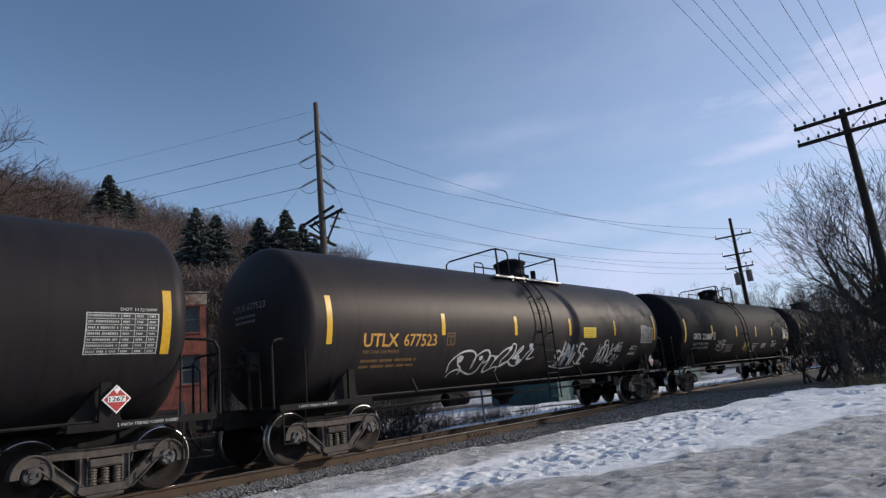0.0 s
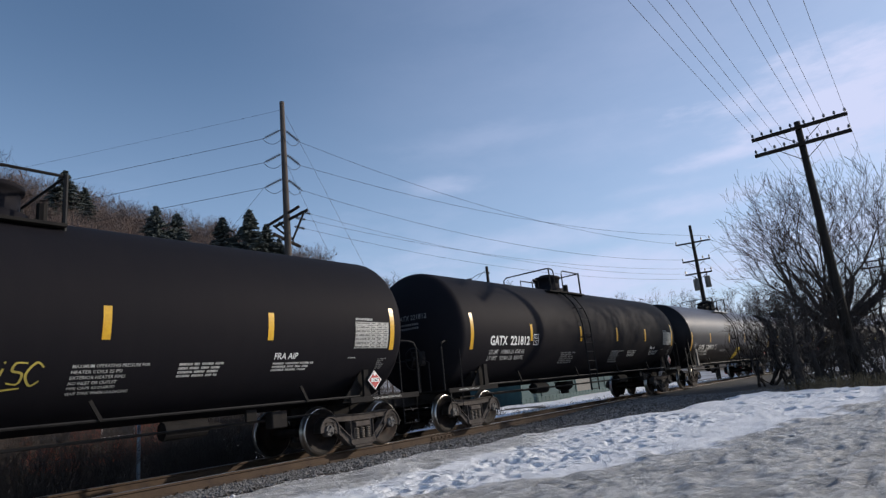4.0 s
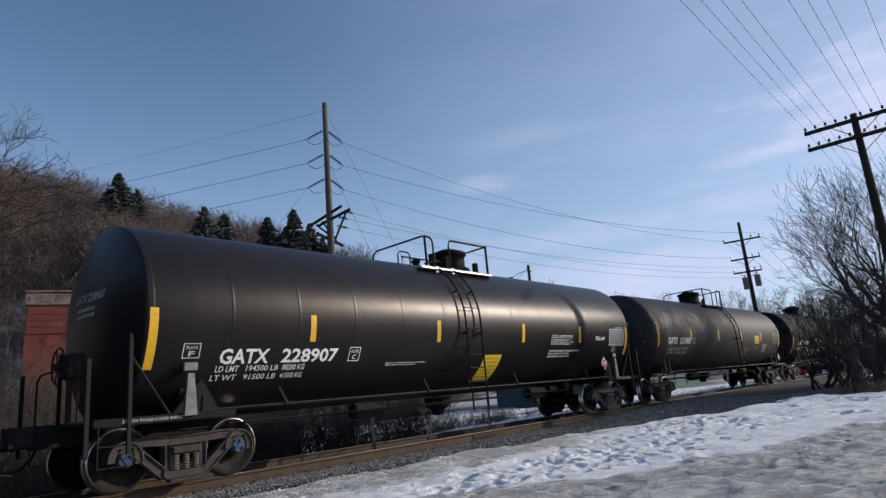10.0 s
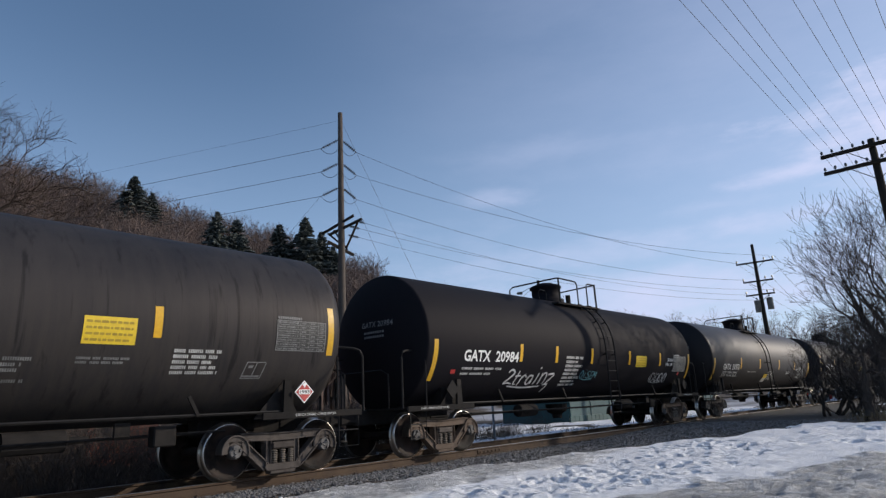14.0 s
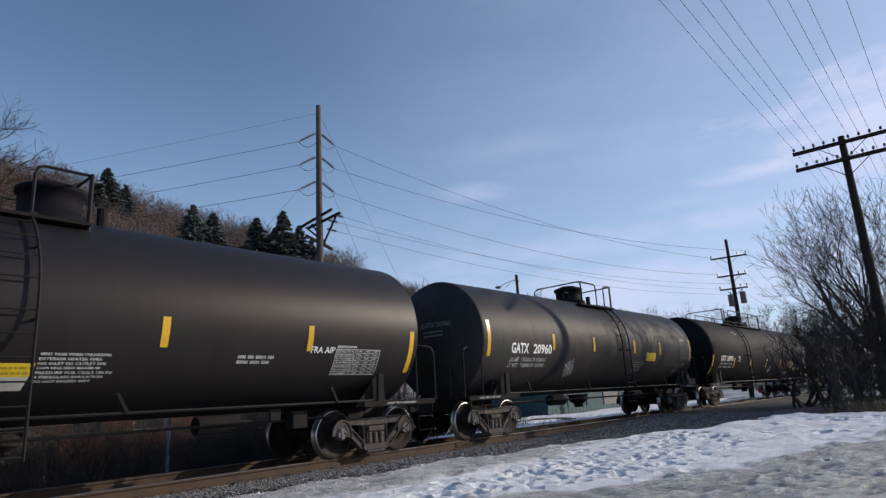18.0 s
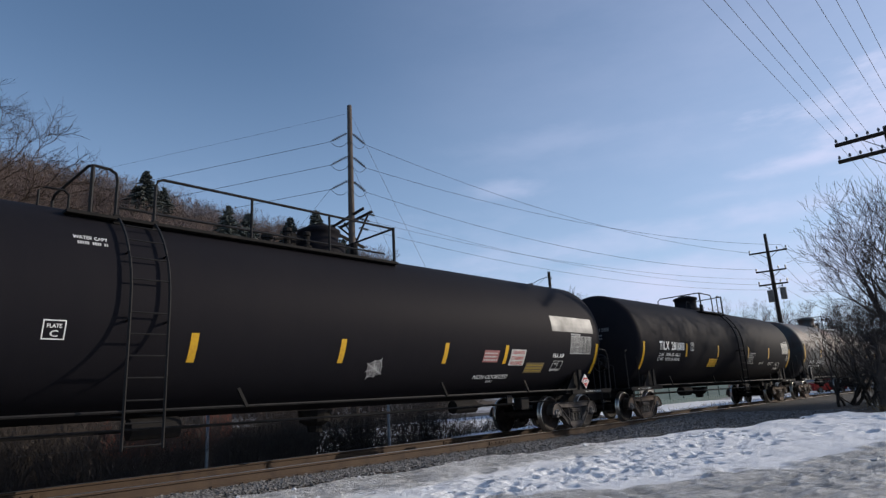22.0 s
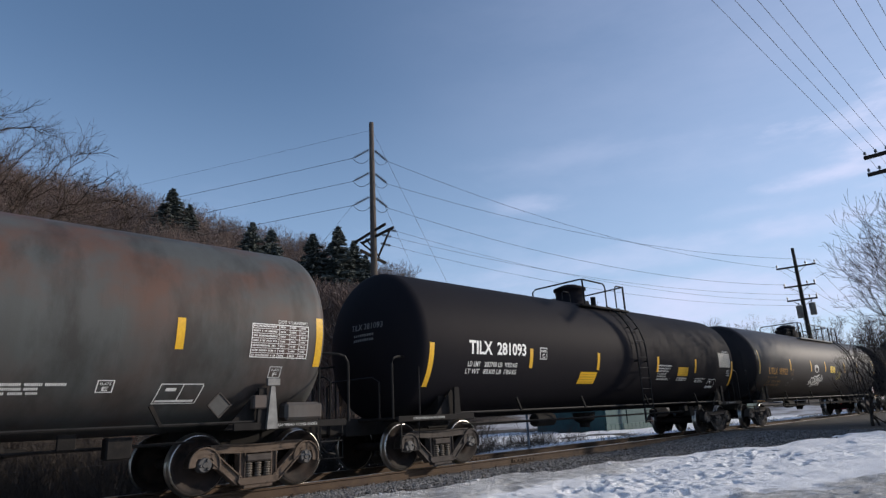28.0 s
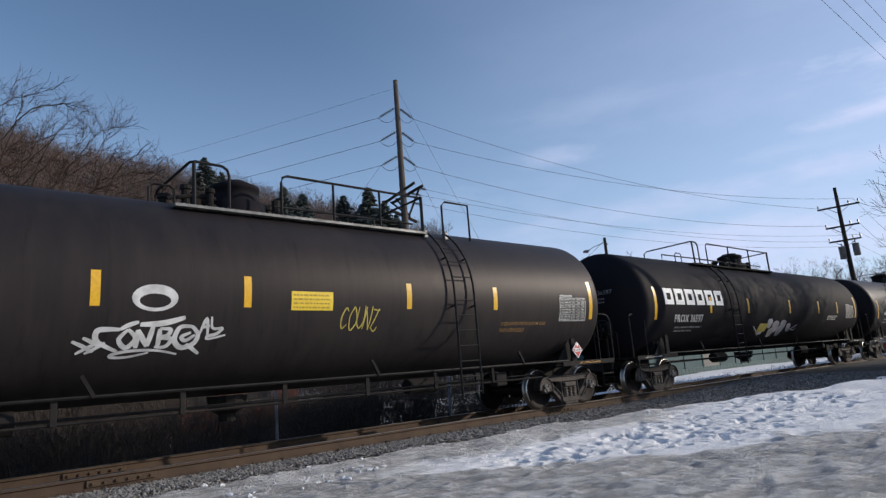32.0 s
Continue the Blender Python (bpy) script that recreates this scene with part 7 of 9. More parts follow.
def tank_car(X, centres, paint, label, head=ROUND_HEAD, ladder_x=0.8, top=(-0.7, 1.6), dome_x=0.0, wide_top=False, seams=0, grate="under", caps=0, tall_grab=False, wheel_end=-1,
             side_pipe=True, low_dome=False, rail_mat="rail_black", ladder_low=0.55, hoop=None, ladder_mat="", gear="", shell_size=(1.61, 2.55), wheel_out=0.0, stencil="white_worn"):
    """A tank car with its middle X metres behind the start of the train and its trucks `centres` apart. Local x runs back along the train, y away from the camera."""
    global TANK_R, TANK_Z
    TANK_R, TANK_Z = shell_size
    car = thing("tank_car", label, "tank car", group="tank cars of the train")
    half = centres / 2 + RIM[head]
    shell = part("tank_shell", lathe(bmesh.new(), shell_profile(half, head), Matrix.Translation((0, 0, TANK_Z)), 64), paint, car, smooth=True)
    rng = random.Random(int(X * 10))
    if seams:
        for k in range(seams + 1):
            x = -half + 0.05 + (2 * half - 0.1) * k / seams
            bm = lathe(bmesh.new(), [(x - 0.05, TANK_R - 0.004), (x - 0.025, TANK_R + 0.001), (x, TANK_R + 0.0022), (x + 0.025, TANK_R + 0.001), (x + 0.05, TANK_R - 0.004)], Matrix.Translation((0, 0, TANK_Z)), 64)
            part("jacket_band", bm, paint, shell, "raised band of the tank jacket", True)
    else:
        for k in range(1, 5):
            x = -half + 2 * half * k / 5
            part("weld_seam", lathe(bmesh.new(), [(x - 0.012, TANK_R - 0.004), (x, TANK_R + 0.0025), (x + 0.012, TANK_R - 0.004)], Matrix.Translation((0, 0, TANK_Z)), 64), paint, shell, "", True)
    # running gear
    for t in (-1, 1):
        cx = t * centres / 2
        share("truck_bolster", G_BOLSTER, car, Matrix.Translation((cx, 0, 0)))
        share("brake_beam", G_BRAKE, car, Matrix.Translation((cx, 0, 0)))
        for y in (-1, 1):
            sf = share("side_frame", G_SIDE_TAN if gear else G_SIDE, car, Matrix.Translation((cx, y * 0.985, 0)))
            for sx in (-0.16, 0.0, 0.16):
                for sy in (-0.05,) if y < 0 else (0.05,):
                    share("spring", G_SPRING, sf, Matrix.Translation((sx, sy * 1.4, 0.218)))
            part("bolster_end", box(bmesh.new(), 0, y * 0.02, 0.505, 0.455, 0.20, 0.115, 0.025), "casting", sf)
        for a in (-0.889, 0.889):
            ws = share("wheelset", G_WHEELS, car, Matrix.Translation((cx + a, 0, 0.457)))
            for y in (-1, 1):
                share("bearing_cap", G_CAPB if caps else G_CAP, ws, Matrix.Translation((0, y * 1.08, 0)) @ (Matrix.Identity(4) if y < 0 else Matrix.Rotation(math.pi, 4, "Z")))
            WHEELSETS.append((ws, (cx + a, 0, 0.457), X + cx + a))
        # stub sill, coupler, hose, end platform
        ex = t * (centres / 2 + 2.06)
        part("stub_sill", box(bmesh.new(), t * (centres / 2 + 0.35), 0, 0.86, 2.9, 0.36, 0.32, 0.015), "under", car)
        part("body_bolster", prism(bmesh.new(), [(cx - 0.17, 0.92), (cx + 0.17, 0.92), (cx + 0.14, 1.42), (cx - 0.14, 1.42)], -1.15, 1.15), "under", car)
        share("coupler", G_COUPLER, car, Matrix.Translation((ex - t * 0.55, 0, 0.88)) @ (Matrix.Identity(4) if t > 0 else Matrix.Rotation(math.pi, 4, "Z")))
        share("air_hose", G_HOSE, car, Matrix.Translation((ex - t * 0.45, -t * 0.3, 0.80)) @ (Matrix.Identity(4) if t > 0 else Matrix.Rotation(math.pi, 4, "Z")))
        part("end_platform", box(bmesh.new(), t * (centres / 2 + 1.28), 0, 1.0, 0.42, 2.85, 0.05, 0.008), "under", car)
        for y in (-1, 1):
            # side sill with its lettered edge, bolster gusset
            part("side_sill", box(bmesh.new(), t * (centres / 2 + 0.42), y * 1.415, 0.99, 2.1, 0.05, 0.11, 0.006), "under", car)
            gx = t * (centres / 2 - 0.15)
            gt = 1.28 if tall_grab else 1.58
            g = part("bolster_gusset", prism(bmesh.new(), [(gx - 0.09, 0.95), (gx + 0.09, 0.95), (gx + 0.065, gt), (gx - 0.065, gt)], y * 1.40 - 0.03, y * 1.40 + 0.03), "under", car)
            part("gusset_web", prism(bmesh.new(), [(gx - 0.55, 0.95), (gx + 0.35, 0.95), (gx, 1.55)], y * 1.25 - 0.012, y * 1.25 + 0.012), "under", g)
            # grab irons and sill step at the corner
            hx = t * (centres / 2 + 1.16)
            if tall_grab:
                for q in (0.0, 0.55):
                    z1 = 2.22 - 0.35 * (q / 0.55)
                    part("grab_post", box(bmesh.new(), hx + t * (q - 0.15), y * 1.44, (0.55 + z1) / 2, 0.06, 0.05, z1 - 0.55, 0.006), rail_mat, car)
                part("grab_iron", tube(bmesh.new(), [(hx - t * 0.12, y * 1.43, 1.95), (hx - t * 0.75, y * 1.40, 1.02)], 0.022, 5), rail_mat, car)
            else:
                part("grab_iron", tube(bmesh.new(), [(hx - t * 0.25, y * 1.42, 1.0), (hx - t * 0.25, y * 1.43, 1.98), (hx - t * 0.25, y * 1.34, 2.06), (hx - t * 0.25, y * 1.22, 2.06)], 0.017, 6), rail_mat, car)
                part("end_rail", tube(bmesh.new(), [(hx + t * 0.40, y * 1.38, 1.0), (hx + t * 0.40, y * 1.38, 2.02), (hx + t * 0.34, y * 1.36, 2.14), (hx + t * 0.22, y * 1.32, 2.18), (hx - t * 0.22, y * 1.12, 2.22)], 0.024, 6), rail_mat, car)
            bm = tube(bmesh.new(), [(hx - t * 0.22, y * 1.42, 0.98), (hx - t * 0.22, y * 1.42, 0.40), (hx + t * 0.24, y * 1.42, 0.40), (hx + t * 0.24, y * 1.42, 0.98)], 0.014, 5)
            tube(bm, [(hx - t * 0.22, y * 1.42, 0.68), (hx + t * 0.24, y * 1.42, 0.68)], 0.012, 5)
            part("sill_step", bm, rail_mat, car)
        # bent pipe across the end, before the head
        part("end_handrail", tube(bmesh.new(), [(t * (centres / 2 + 1.5), 0.9, 1.02), (t * (centres / 2 + 1.5), 0.9, 1.72), (t * (centres / 2 + 1.5), 0.7, 1.82), (t * (centres / 2 + 1.5), -0.7, 1.82),
                                                (t * (centres / 2 + 1.5), -0.9, 1.72), (t * (centres / 2 + 1.5), -0.9, 1.02)], 0.017, 5), rail_mat, car)
        # stencilled edge of the side sill
        x = t * (centres / 2 + 0.55) - 0.55
        bm = lettered("2 INCH TREAD COND SHOES", x, x + 0.86, 0.970, 1.012, 0.012)
        for v in bm.verts:
            v.co = Vector((v.co.x, -1.4425, v.co.y))
        part("lettering", bm, stencil, car, "small stencilled line on the sill")
    wo = centres / 2 + wheel_out
    share("brake_wheel", G_BRAKEWHEEL, car, Matrix.Translation((wheel_end * (wo + 1.66), -0.55, 1.84)))
    part("brake_mast", tube(bmesh.new(), [(wheel_end * (wo + 1.50), -0.55, 1.02), (wheel_end * (wo + 1.50), -0.55, 1.70)], 0.04, 6), "under", car)
    part("brake_housing", box(bmesh.new(), wheel_end * (wo + 1.46), -0.55, 1.84, 0.24, 0.30, 0.36, 0.03), "under", car)
    # rods and gear under the belly
    L = centres / 2 - 0.2
    if side_pipe:
        part("side_pipe", tube(bmesh.new(), [(-L, -1.36, 1.06), (L, -1.36, 1.06)], 0.024, 6), "rail_black", car)
        for k in range(4):
            x = -L + 2 * L * (k + 0.5) / 4 + rng.uniform(-0.5, 0.5)
            part("pipe_hanger", bar(bmesh.new(), x, 1.05, x - 0.16, 1.34, 0.05, -1.40, -1.36), "under", car)
    part("brake_rod", tube(bmesh.new(), [(-L + 0.6, -0.9, 0.82), (0.4, -0.95, 0.78), (L - 0.8, -0.9, 0.80)], 0.020, 5), "rail_black", car)
    part("train_pipe", tube(bmesh.new(), [(-L, -0.45, 0.78), (L, -0.45, 0.78)], 0.028, 6), "under", car)
    m = Matrix.Translation((0, 0, 0.5)) @ Matrix.Rotation(-math.pi / 2, 4, "Y")
    part("outlet_valve", lathe(bmesh.new(), [(0, 0), (0, 0.14), (0.12, 0.16), (0.2, 0.30), (0.42, 0.34), (0.42, 0)], m, 14), "under", car)
    part("brake_cylinder", lathe(bmesh.new(), [(0, 0), (0, 0.15), (0.75, 0.15), (0.8, 0.06), (1.05, 0.04), (1.05, 0)], Matrix.Translation((L * 0.42, -0.75, 0.80)), 12), "under", car)
    part("air_tank", lathe(bmesh.new(), [(0, 0), (0.06, 0.16), (0.8, 0.16), (0.86, 0)], Matrix.Translation((-L * 0.5, -0.7, 0.80)), 12), "under", car)
    part("control_valve", box(bmesh.new(), L * 0.72, -1.0, 0.78, 0.34, 0.22, 0.30, 0.02), "under", car)
    part("tag_box", box(bmesh.new(), L * 0.62, -1.2, 0.90, 0.22, 0.05, 0.20, 0.01), "under", car)
    # top platform, handrails, dome
    z = TANK_Z + TANK_R
    dm = Matrix.Translation((dome_x, 0, z - 0.12)) @ Matrix.Rotation(-math.pi / 2, 4, "Y")
    if low_dome:
        prof = [(0, 0.56), (0.26, 0.56), (0.30, 0.42), (0.50, 0.42), (0.53, 0.46), (0.60, 0.46), (0.64, 0.38), (0.67, 0)]
    else:
        prof = [(0, 0.56), (0.16, 0.56), (0.18, 0.44), (0.52, 0.45), (0.54, 0.50), (0.61, 0.50), (0.65, 0.42), (0.67, 0)]
    d = part("dome", lathe(bmesh.new(), prof, dm, 24), "black_matte" if paint != "grey_rusty" else paint, car, "round protective housing on top", True)
    part("dome_cover", lathe(bmesh.new(), [(0.675, 0), (0.675, 0.28), (0.71, 0.26), (0.73, 0)], dm, 16), "under", d)
    if tall_grab or low_dome:
        bm = bmesh.new()
        for k in range(3):
            box(bm, dome_x - 0.75 + 0.16 * k, -0.1 + 0.12 * k, z + 0.14, 0.14, 0.16, 0.34, 0.02)
        part("valve_gear", bm, "under", car)
        for k, (vx, vy, vr, vh) in enumerate(((-0.98, -0.3, 0.07, 0.40), (-1.22, 0.05, 0.09, 0.30), (-0.62, -0.45, 0.06, 0.34), (0.78, 0.25, 0.08, 0.36))):
            vm = Matrix.Translation((dome_x + vx, vy, z - 0.12)) @ Matrix.Rotation(-math.pi / 2, 4, "Y")
            part("valve", lathe(bmesh.new(), [(0, vr * 1.7), (0.10, vr * 1.7), (0.12, vr), (vh - 0.04, vr), (vh - 0.02, vr * 1.4), (vh + 0.05, vr * 1.3), (vh + 0.08, 0)], vm, 10), "under", car)
        part("valve_pipe", tube(bmesh.new(), [(dome_x - 1.3, -0.35, z + 0.05), (dome_x - 0.9, -0.38, z + 0.14), (dome_x - 0.5, -0.38, z + 0.12)], 0.035, 6), "under", car)
    bm = tube(bmesh.new(), [(dome_x + 0.62, -0.42, z - 0.1), (dome_x + 0.62, -0.42, z + 0.22)], 0.08, 8)
    part("relief_valve", bm, "under", car)
    x0, x1 = top
    yn, hz, zc = 0.90, z + 0.56, z - 0.27
    mid, h2 = (ladder_x - 0.28, ladder_x + 0.30) if hoop is None else hoop
    w0 = x0 - 0.3
    pw = part("walkway", box(bmesh.new(), (w0 + x1) / 2, -yn + 0.02, z - 0.245, x1 - w0, 0.34, 0.05, 0.004), grate, car, "grated top walkway")
    bm = bmesh.new()
    for k in range(int((x1 - w0) / 0.09)):
        box(bm, w0 + 0.04 + k * 0.09, -yn + 0.02, z - 0.215, 0.012, 0.33, 0.012)
    part("grating_bars", bm, grate, pw)

    def rail(*pts, r=0.024):
        part("handrail", tube(bmesh.new(), list(pts), r, 6), rail_mat, car)
    # a hoop with its crossbar over the tank, and a square one beyond the ladder's opening
    rail((x0, yn, z - 0.2), (x0, yn, hz - 0.10), (x0, yn - 0.12, hz - 0.02), (x0, -yn + 0.08, hz), (x0 + 0.06, -yn, hz), (mid - 0.12, -yn, hz - 0.01), (mid - 0.03, -yn, hz - 0.06), (mid, -yn, hz - 0.16), (mid, -yn, zc))
    rail((x0 + 0.04, -yn, hz - 0.01), (x0 + 0.04, -yn - 0.02, zc), r=0.030)
    rail((x0 - 0.55, -yn + 0.35, z - 0.1), (x0 - 0.55, -yn + 0.35, z + 0.14), (x0 - 0.47, -yn + 0.35, z + 0.20), (x0 - 0.22, -yn + 0.35, z + 0.20), (x0 - 0.15, -yn + 0.35, z + 0.14), (x0 - 0.15, -yn + 0.35, z - 0.1), r=0.018)
    rail((h2, -yn, zc), (h2, -yn, hz - 0.14), (h2 + 0.03, -yn, hz - 0.04), (h2 + 0.11, -yn, hz), (x1, -yn, hz))
    rail((x1, -yn - 0.02, hz + 0.02), (x1, -yn - 0.02, zc - 0.06), r=0.034)
    rail((x1, -yn, hz), (x1, yn * 0.9, hz - 0.05), (x1, yn * 0.9, z - 0.2))
    rail((h2 + 0.05, yn * 0.9, z - 0.2), (h2 + 0.05, yn * 0.9, hz - 0.05), (x1, yn * 0.9, hz - 0.05))
    if wide_top:
        for k in range(1, 3):
            xx = h2 + (x1 - h2) * k / 3
            rail((xx, -yn, zc), (xx, -yn, hz), r=0.024)
        part("kick_rail", tube(bmesh.new(), [(h2, -yn + 0.3, z + 0.05), (x1, -yn + 0.3, z + 0.05)], 0.02, 5), rail_mat, car)
    if hoop is not None:
        rail((ladder_x + 0.30, -yn, zc), (ladder_x + 0.30, -yn, hz - 0.1), (ladder_x + 0.40, -yn, hz), (ladder_x + 1.1, -yn, hz), (ladder_x + 1.1, -yn, zc))
    for q in (ladder_x - 0.28, ladder_x + 0.30):
        part("rail_bracket", box(bmesh.new(), q, -yn - 0.07, zc + 0.02, 0.10, 0.05, 0.16, 0.01), grate, car)
    # ladder over the near side
    lad = bmesh.new()
    arc = []
    for k in range(9):
        a = radians(58 - 58 * k / 8)
        arc.append((-(TANK_R + 0.10) * math.cos(a), TANK_Z + (TANK_R + 0.10) * math.sin(a)))
    arc += [(-(TANK_R + 0.10), 1.8), (-(TANK_R + 0.10), ladder_low)]
    for s in (-0.27, 0.27):
        tube(lad, [(ladder_x + s, y, q) for y, q in arc], 0.022, 5)
    for s in (-0.27, 0.27):
        for q in (2.3, 3.3):
            yy = math.sqrt(max(0.01, (TANK_R + 0.1) ** 2 - (q - TANK_Z) ** 2))
            tube(lad, [(ladder_x + s, -yy, q), (ladder_x + s, -yy + 0.14, q - 0.02)], 0.02, 4)
        tube(lad, [(ladder_x + s, -(TANK_R + 0.10), 0.98), (ladder_x + s, -0.9, 1.0)], 0.018, 4)
    ld = part("ladder", lad, ladder_mat or rail_mat, car)
    q = ladder_low + 0.05
    while q < 2.55:
        share("rung", G_RUNG, ld, Matrix.Translation((ladder_x, -(TANK_R + 0.10), q)))
        q += 0.30
    for k in range(4):
        a = radians(11 + 11.5 * k)
        share("rung", G_RUNG, ld, Matrix.Translation((ladder_x, -(TANK_R + 0.10) * math.cos(a), TANK_Z + (TANK_R + 0.10) * math.sin(a))))
    CARS.append((car, X, centres))
    return car, shell, centres / 2


def head_mark(shell, words, hc, head=ROUND_HEAD, mat="white_faint"):
    """Small lettering on the front head of the tank."""
    def onto(bm):
        for v in bm.verts:
            y, zz = -v.co.x, v.co.y
            v.co = Vector((-hc - RIM[head] - head_depth(min(TANK_R, math.hypot(y, zz)), head) - 0.006, y, TANK_Z + zz))
        return bm
    part("lettering", onto(lettered(words, -0.2, 0.75, 0.30, 0.43, 0.01)), mat, shell, "small lettering on the tank head")
    bm = bmesh.new()
    for k in range(2):
        for c in range(9):
            quad(bm, -0.1 + c * 0.07, -0.1 + c * 0.07 + 0.05, 0.16 - k * 0.10, 0.21 - k * 0.10)
    tagged(part("stencilling", onto(bm), mat, shell), kind="stuff")


def gusset_placard(car, hc, number, end=1, x=None, z=1.45, y=-1.49):
    placard(car, end * (hc - 0.05) if x is None else x, y, z, number)


def placard_holder(car, x, y, z):
    """An empty diamond holder for a placard, with a raised rim."""
    holder = part("placard_holder", box(bmesh.new(), 0, 0, 0, 0.27, 0.016, 0.27, 0.004), "panel_grey", car, "empty dark diamond placard holder")
    holder.matrix_basis = Matrix.Translation((x, y, z)) @ Matrix.Rotation(radians(45), 4, "Y")
    bm = bmesh.new()
    for side in (-1, 1):
        box(bm, side * 0.13, -0.012, 0, 0.016, 0.02, 0.276)
        box(bm, 0, -0.012, side * 0.13, 0.244, 0.02, 0.016)
    part("placard_frame", bm, "casting", holder, "grey rim of the placard holder")


# -- the cars, front to back --
def weights(shell, x0, x1, v0, v1, mat="white_worn", seed=0, limit=None, light=None):
    if limit:
        h = (v1 - v0) * 0.40
        for w, b in (("LD LMT", v1 - h), ("LT WT", v0)):
            text(shell, w, x0 - (0.04 if w == "LT WT" else 0), x0 + 0.24 * (x1 - x0), b, b + h, mat, 0.008)
        for (lb, kg), b in ((limit, v1 - h), (light, v0)):
            text(shell, lb + " LB", x1 - 0.68 * (x1 - x0), x1 - 0.32 * (x1 - x0), b, b + h, mat, 0.008)
            text(shell, kg + " KG", x1 - 0.27 * (x1 - x0), x1, b, b + h, mat, 0.008)
        return
    lines(shell, x0, x1, v0, v1, 2, mat, seed, 3, 0.42)


def crude_car_a():
    car, sh, hc = tank_car(-3.31, 14.01, "black_satin", "satin black tank car with a ruled data panel and hazard placard", seams=0, tall_grab=False, caps=0)
    data_panel(sh, 6.51, 7.50, -0.56, 0.02, False, "white_worn", "DOT 117J100W")
    reflectors(sh, [-4.6, -1.4, 1.5, 4.4], -0.3, 0.16, (-7.5, -0.55, 0.38), (7.62, -0.57, 0.38))
    lines(sh, 4.9, 5.4, -0.84, -0.76, 1, "white_worn", 1)
    gusset_placard(car, hc, "1267", 1, 6.97, 1.34)


def crude_car_b():
    car, sh, hc = tank_car(14.70, 13.78, "black_worn", "worn black tank car with orange lettering and white graffiti", ladder_x=0.02, top=(-0.85, 2.28), dome_x=1.1, grate="bright_grate")
    text(sh, "UTLX", -6.48, -5.52, -0.52, -0.25, "orange", 0.02)
    text(sh, "677523", -5.36, -4.34, -0.52, -0.25, "orange", 0.012)
    text(sh, "THE TANK CAR PEOPLE", -6.47, -5.47, -0.655, -0.585, "orange_faint", 0.01)
    weights(sh, -6.46, -4.89, -1.04, -0.78, "orange_faint", 3)
    plate_box(sh, -3.99, -3.72, -0.51, -0.23, "orange_faint")
    reflectors(sh, [-4.13, -1.30, 1.45, 4.3], -0.28, 0.2, (-7.33, -0.45, 0.47), (7.45, -0.45, 0.42))
    W = 0.05
    scrawl(sh, [(W, ((0.01, 0.16), (0.0, 0.48), (0.08, 0.72), (0.18, 0.79), (0.25, 0.70), (0.265, 0.48), (0.25, 0.24))), (W, ((0.03, 0.0), (0.05, 0.18), (0.125, 0.25), (0.2, 0.14), (0.28, 0.06), (0.33, 0.16), (0.35, 0.4))),
                (W, ((0.10, 0.58), (0.085, 0.44), (0.14, 0.27), (0.14, 0.08))), (0.11, ((0.095, 0.56),)), (W, ((0.247, 0.33), (0.26, 0.58), (0.316, 0.74), (0.38, 0.79), (0.418, 0.68), (0.41, 0.48), (0.36, 0.42), (0.37, 0.52))),
                (0.07, ((0.325, 0.57),)), (W, ((0.49, 0.6), (0.437, 0.62), (0.424, 0.44), (0.405, 0.26), (0.424, 0.1), (0.49, 0.22), (0.557, 0.26), (0.57, 0.08))), (0.07, ((0.505, 0.56),)),
                (W, ((0.48, 0.26), (0.506, 0.52), (0.58, 0.76), (0.645, 0.84), (0.64, 0.68), (0.58, 0.48), (0.59, 0.32)))], -3.72, -0.30, -1.36, -0.46)
    scrawl(sh, [(0.07, ((0.66, 0.82),)), (W, ((0.66, 0.82), (0.685, 0.96), (0.725, 0.9), (0.72, 0.68), (0.67, 0.44), (0.61, 0.3), (0.58, 0.28), (0.66, 0.42), (0.735, 0.28), (0.81, 0.28), (0.85, 0.48))),
                (W, ((0.71, 0.52), (0.76, 0.72), (0.82, 0.88), (0.81, 0.76), (0.72, 0.51), (0.79, 0.58), (0.79, 0.5), (0.735, 0.52))), (0.10, ((0.81, 0.40),)),
                (W, ((0.835, 0.34), (0.885, 0.64), (0.95, 0.8), (0.96, 0.72), (0.91, 0.48), (0.98, 0.5))), (0.09, ((0.93, 0.88),)), (0.025, ((1.0, 0.52),))], -3.72, -0.30, -1.36, -0.46)
    tag(sh, "SHMISE", 0.70, 2.55, -1.30, -0.50, 42, w=0.042, double=0.05)
    tag(sh, "HOOVE", 3.22, 4.36, -1.26, -0.54, 43, w=0.045, under=False)
    scrawl(sh, [(0.035, tuple((0.5 + 0.5 * math.cos(0.45 * k), 0.5 + 0.5 * math.sin(0.45 * k)) for k in range(15)))], 3.66, 3.92, -0.60, -0.44)
    tag(sh, "VAIS", 4.43, 4.86, -0.86, -0.50, 54, w=0.03, under=False)
    tag(sh, "PIT", 4.46, 4.84, -1.20, -0.93, 55, w=0.03, under=False)
    tag(sh, "ZS", 4.44, 4.80, -1.42, -1.20, 58, w=0.026, under=False)
    sign(sh, 2.24, 3.02, -0.35, -0.04)
    data_panel(sh, 6.29, 7.30, -0.54, 0.0)
    slanted_frame(sh, 5.54, 6.0, -0.96, -0.66, "white_worn")
    gusset_placard(car, hc, "1267", 1, 6.97, 1.35)
    part("air_reservoir", lathe(bmesh.new(), [(0, 0), (0.03, 0.17), (0.66, 0.17), (0.70, 0)], Matrix.Translation((hc + 0.50, -1.22, 1.20)), 16), "under", car, "grey air reservoir on the end sill", True)
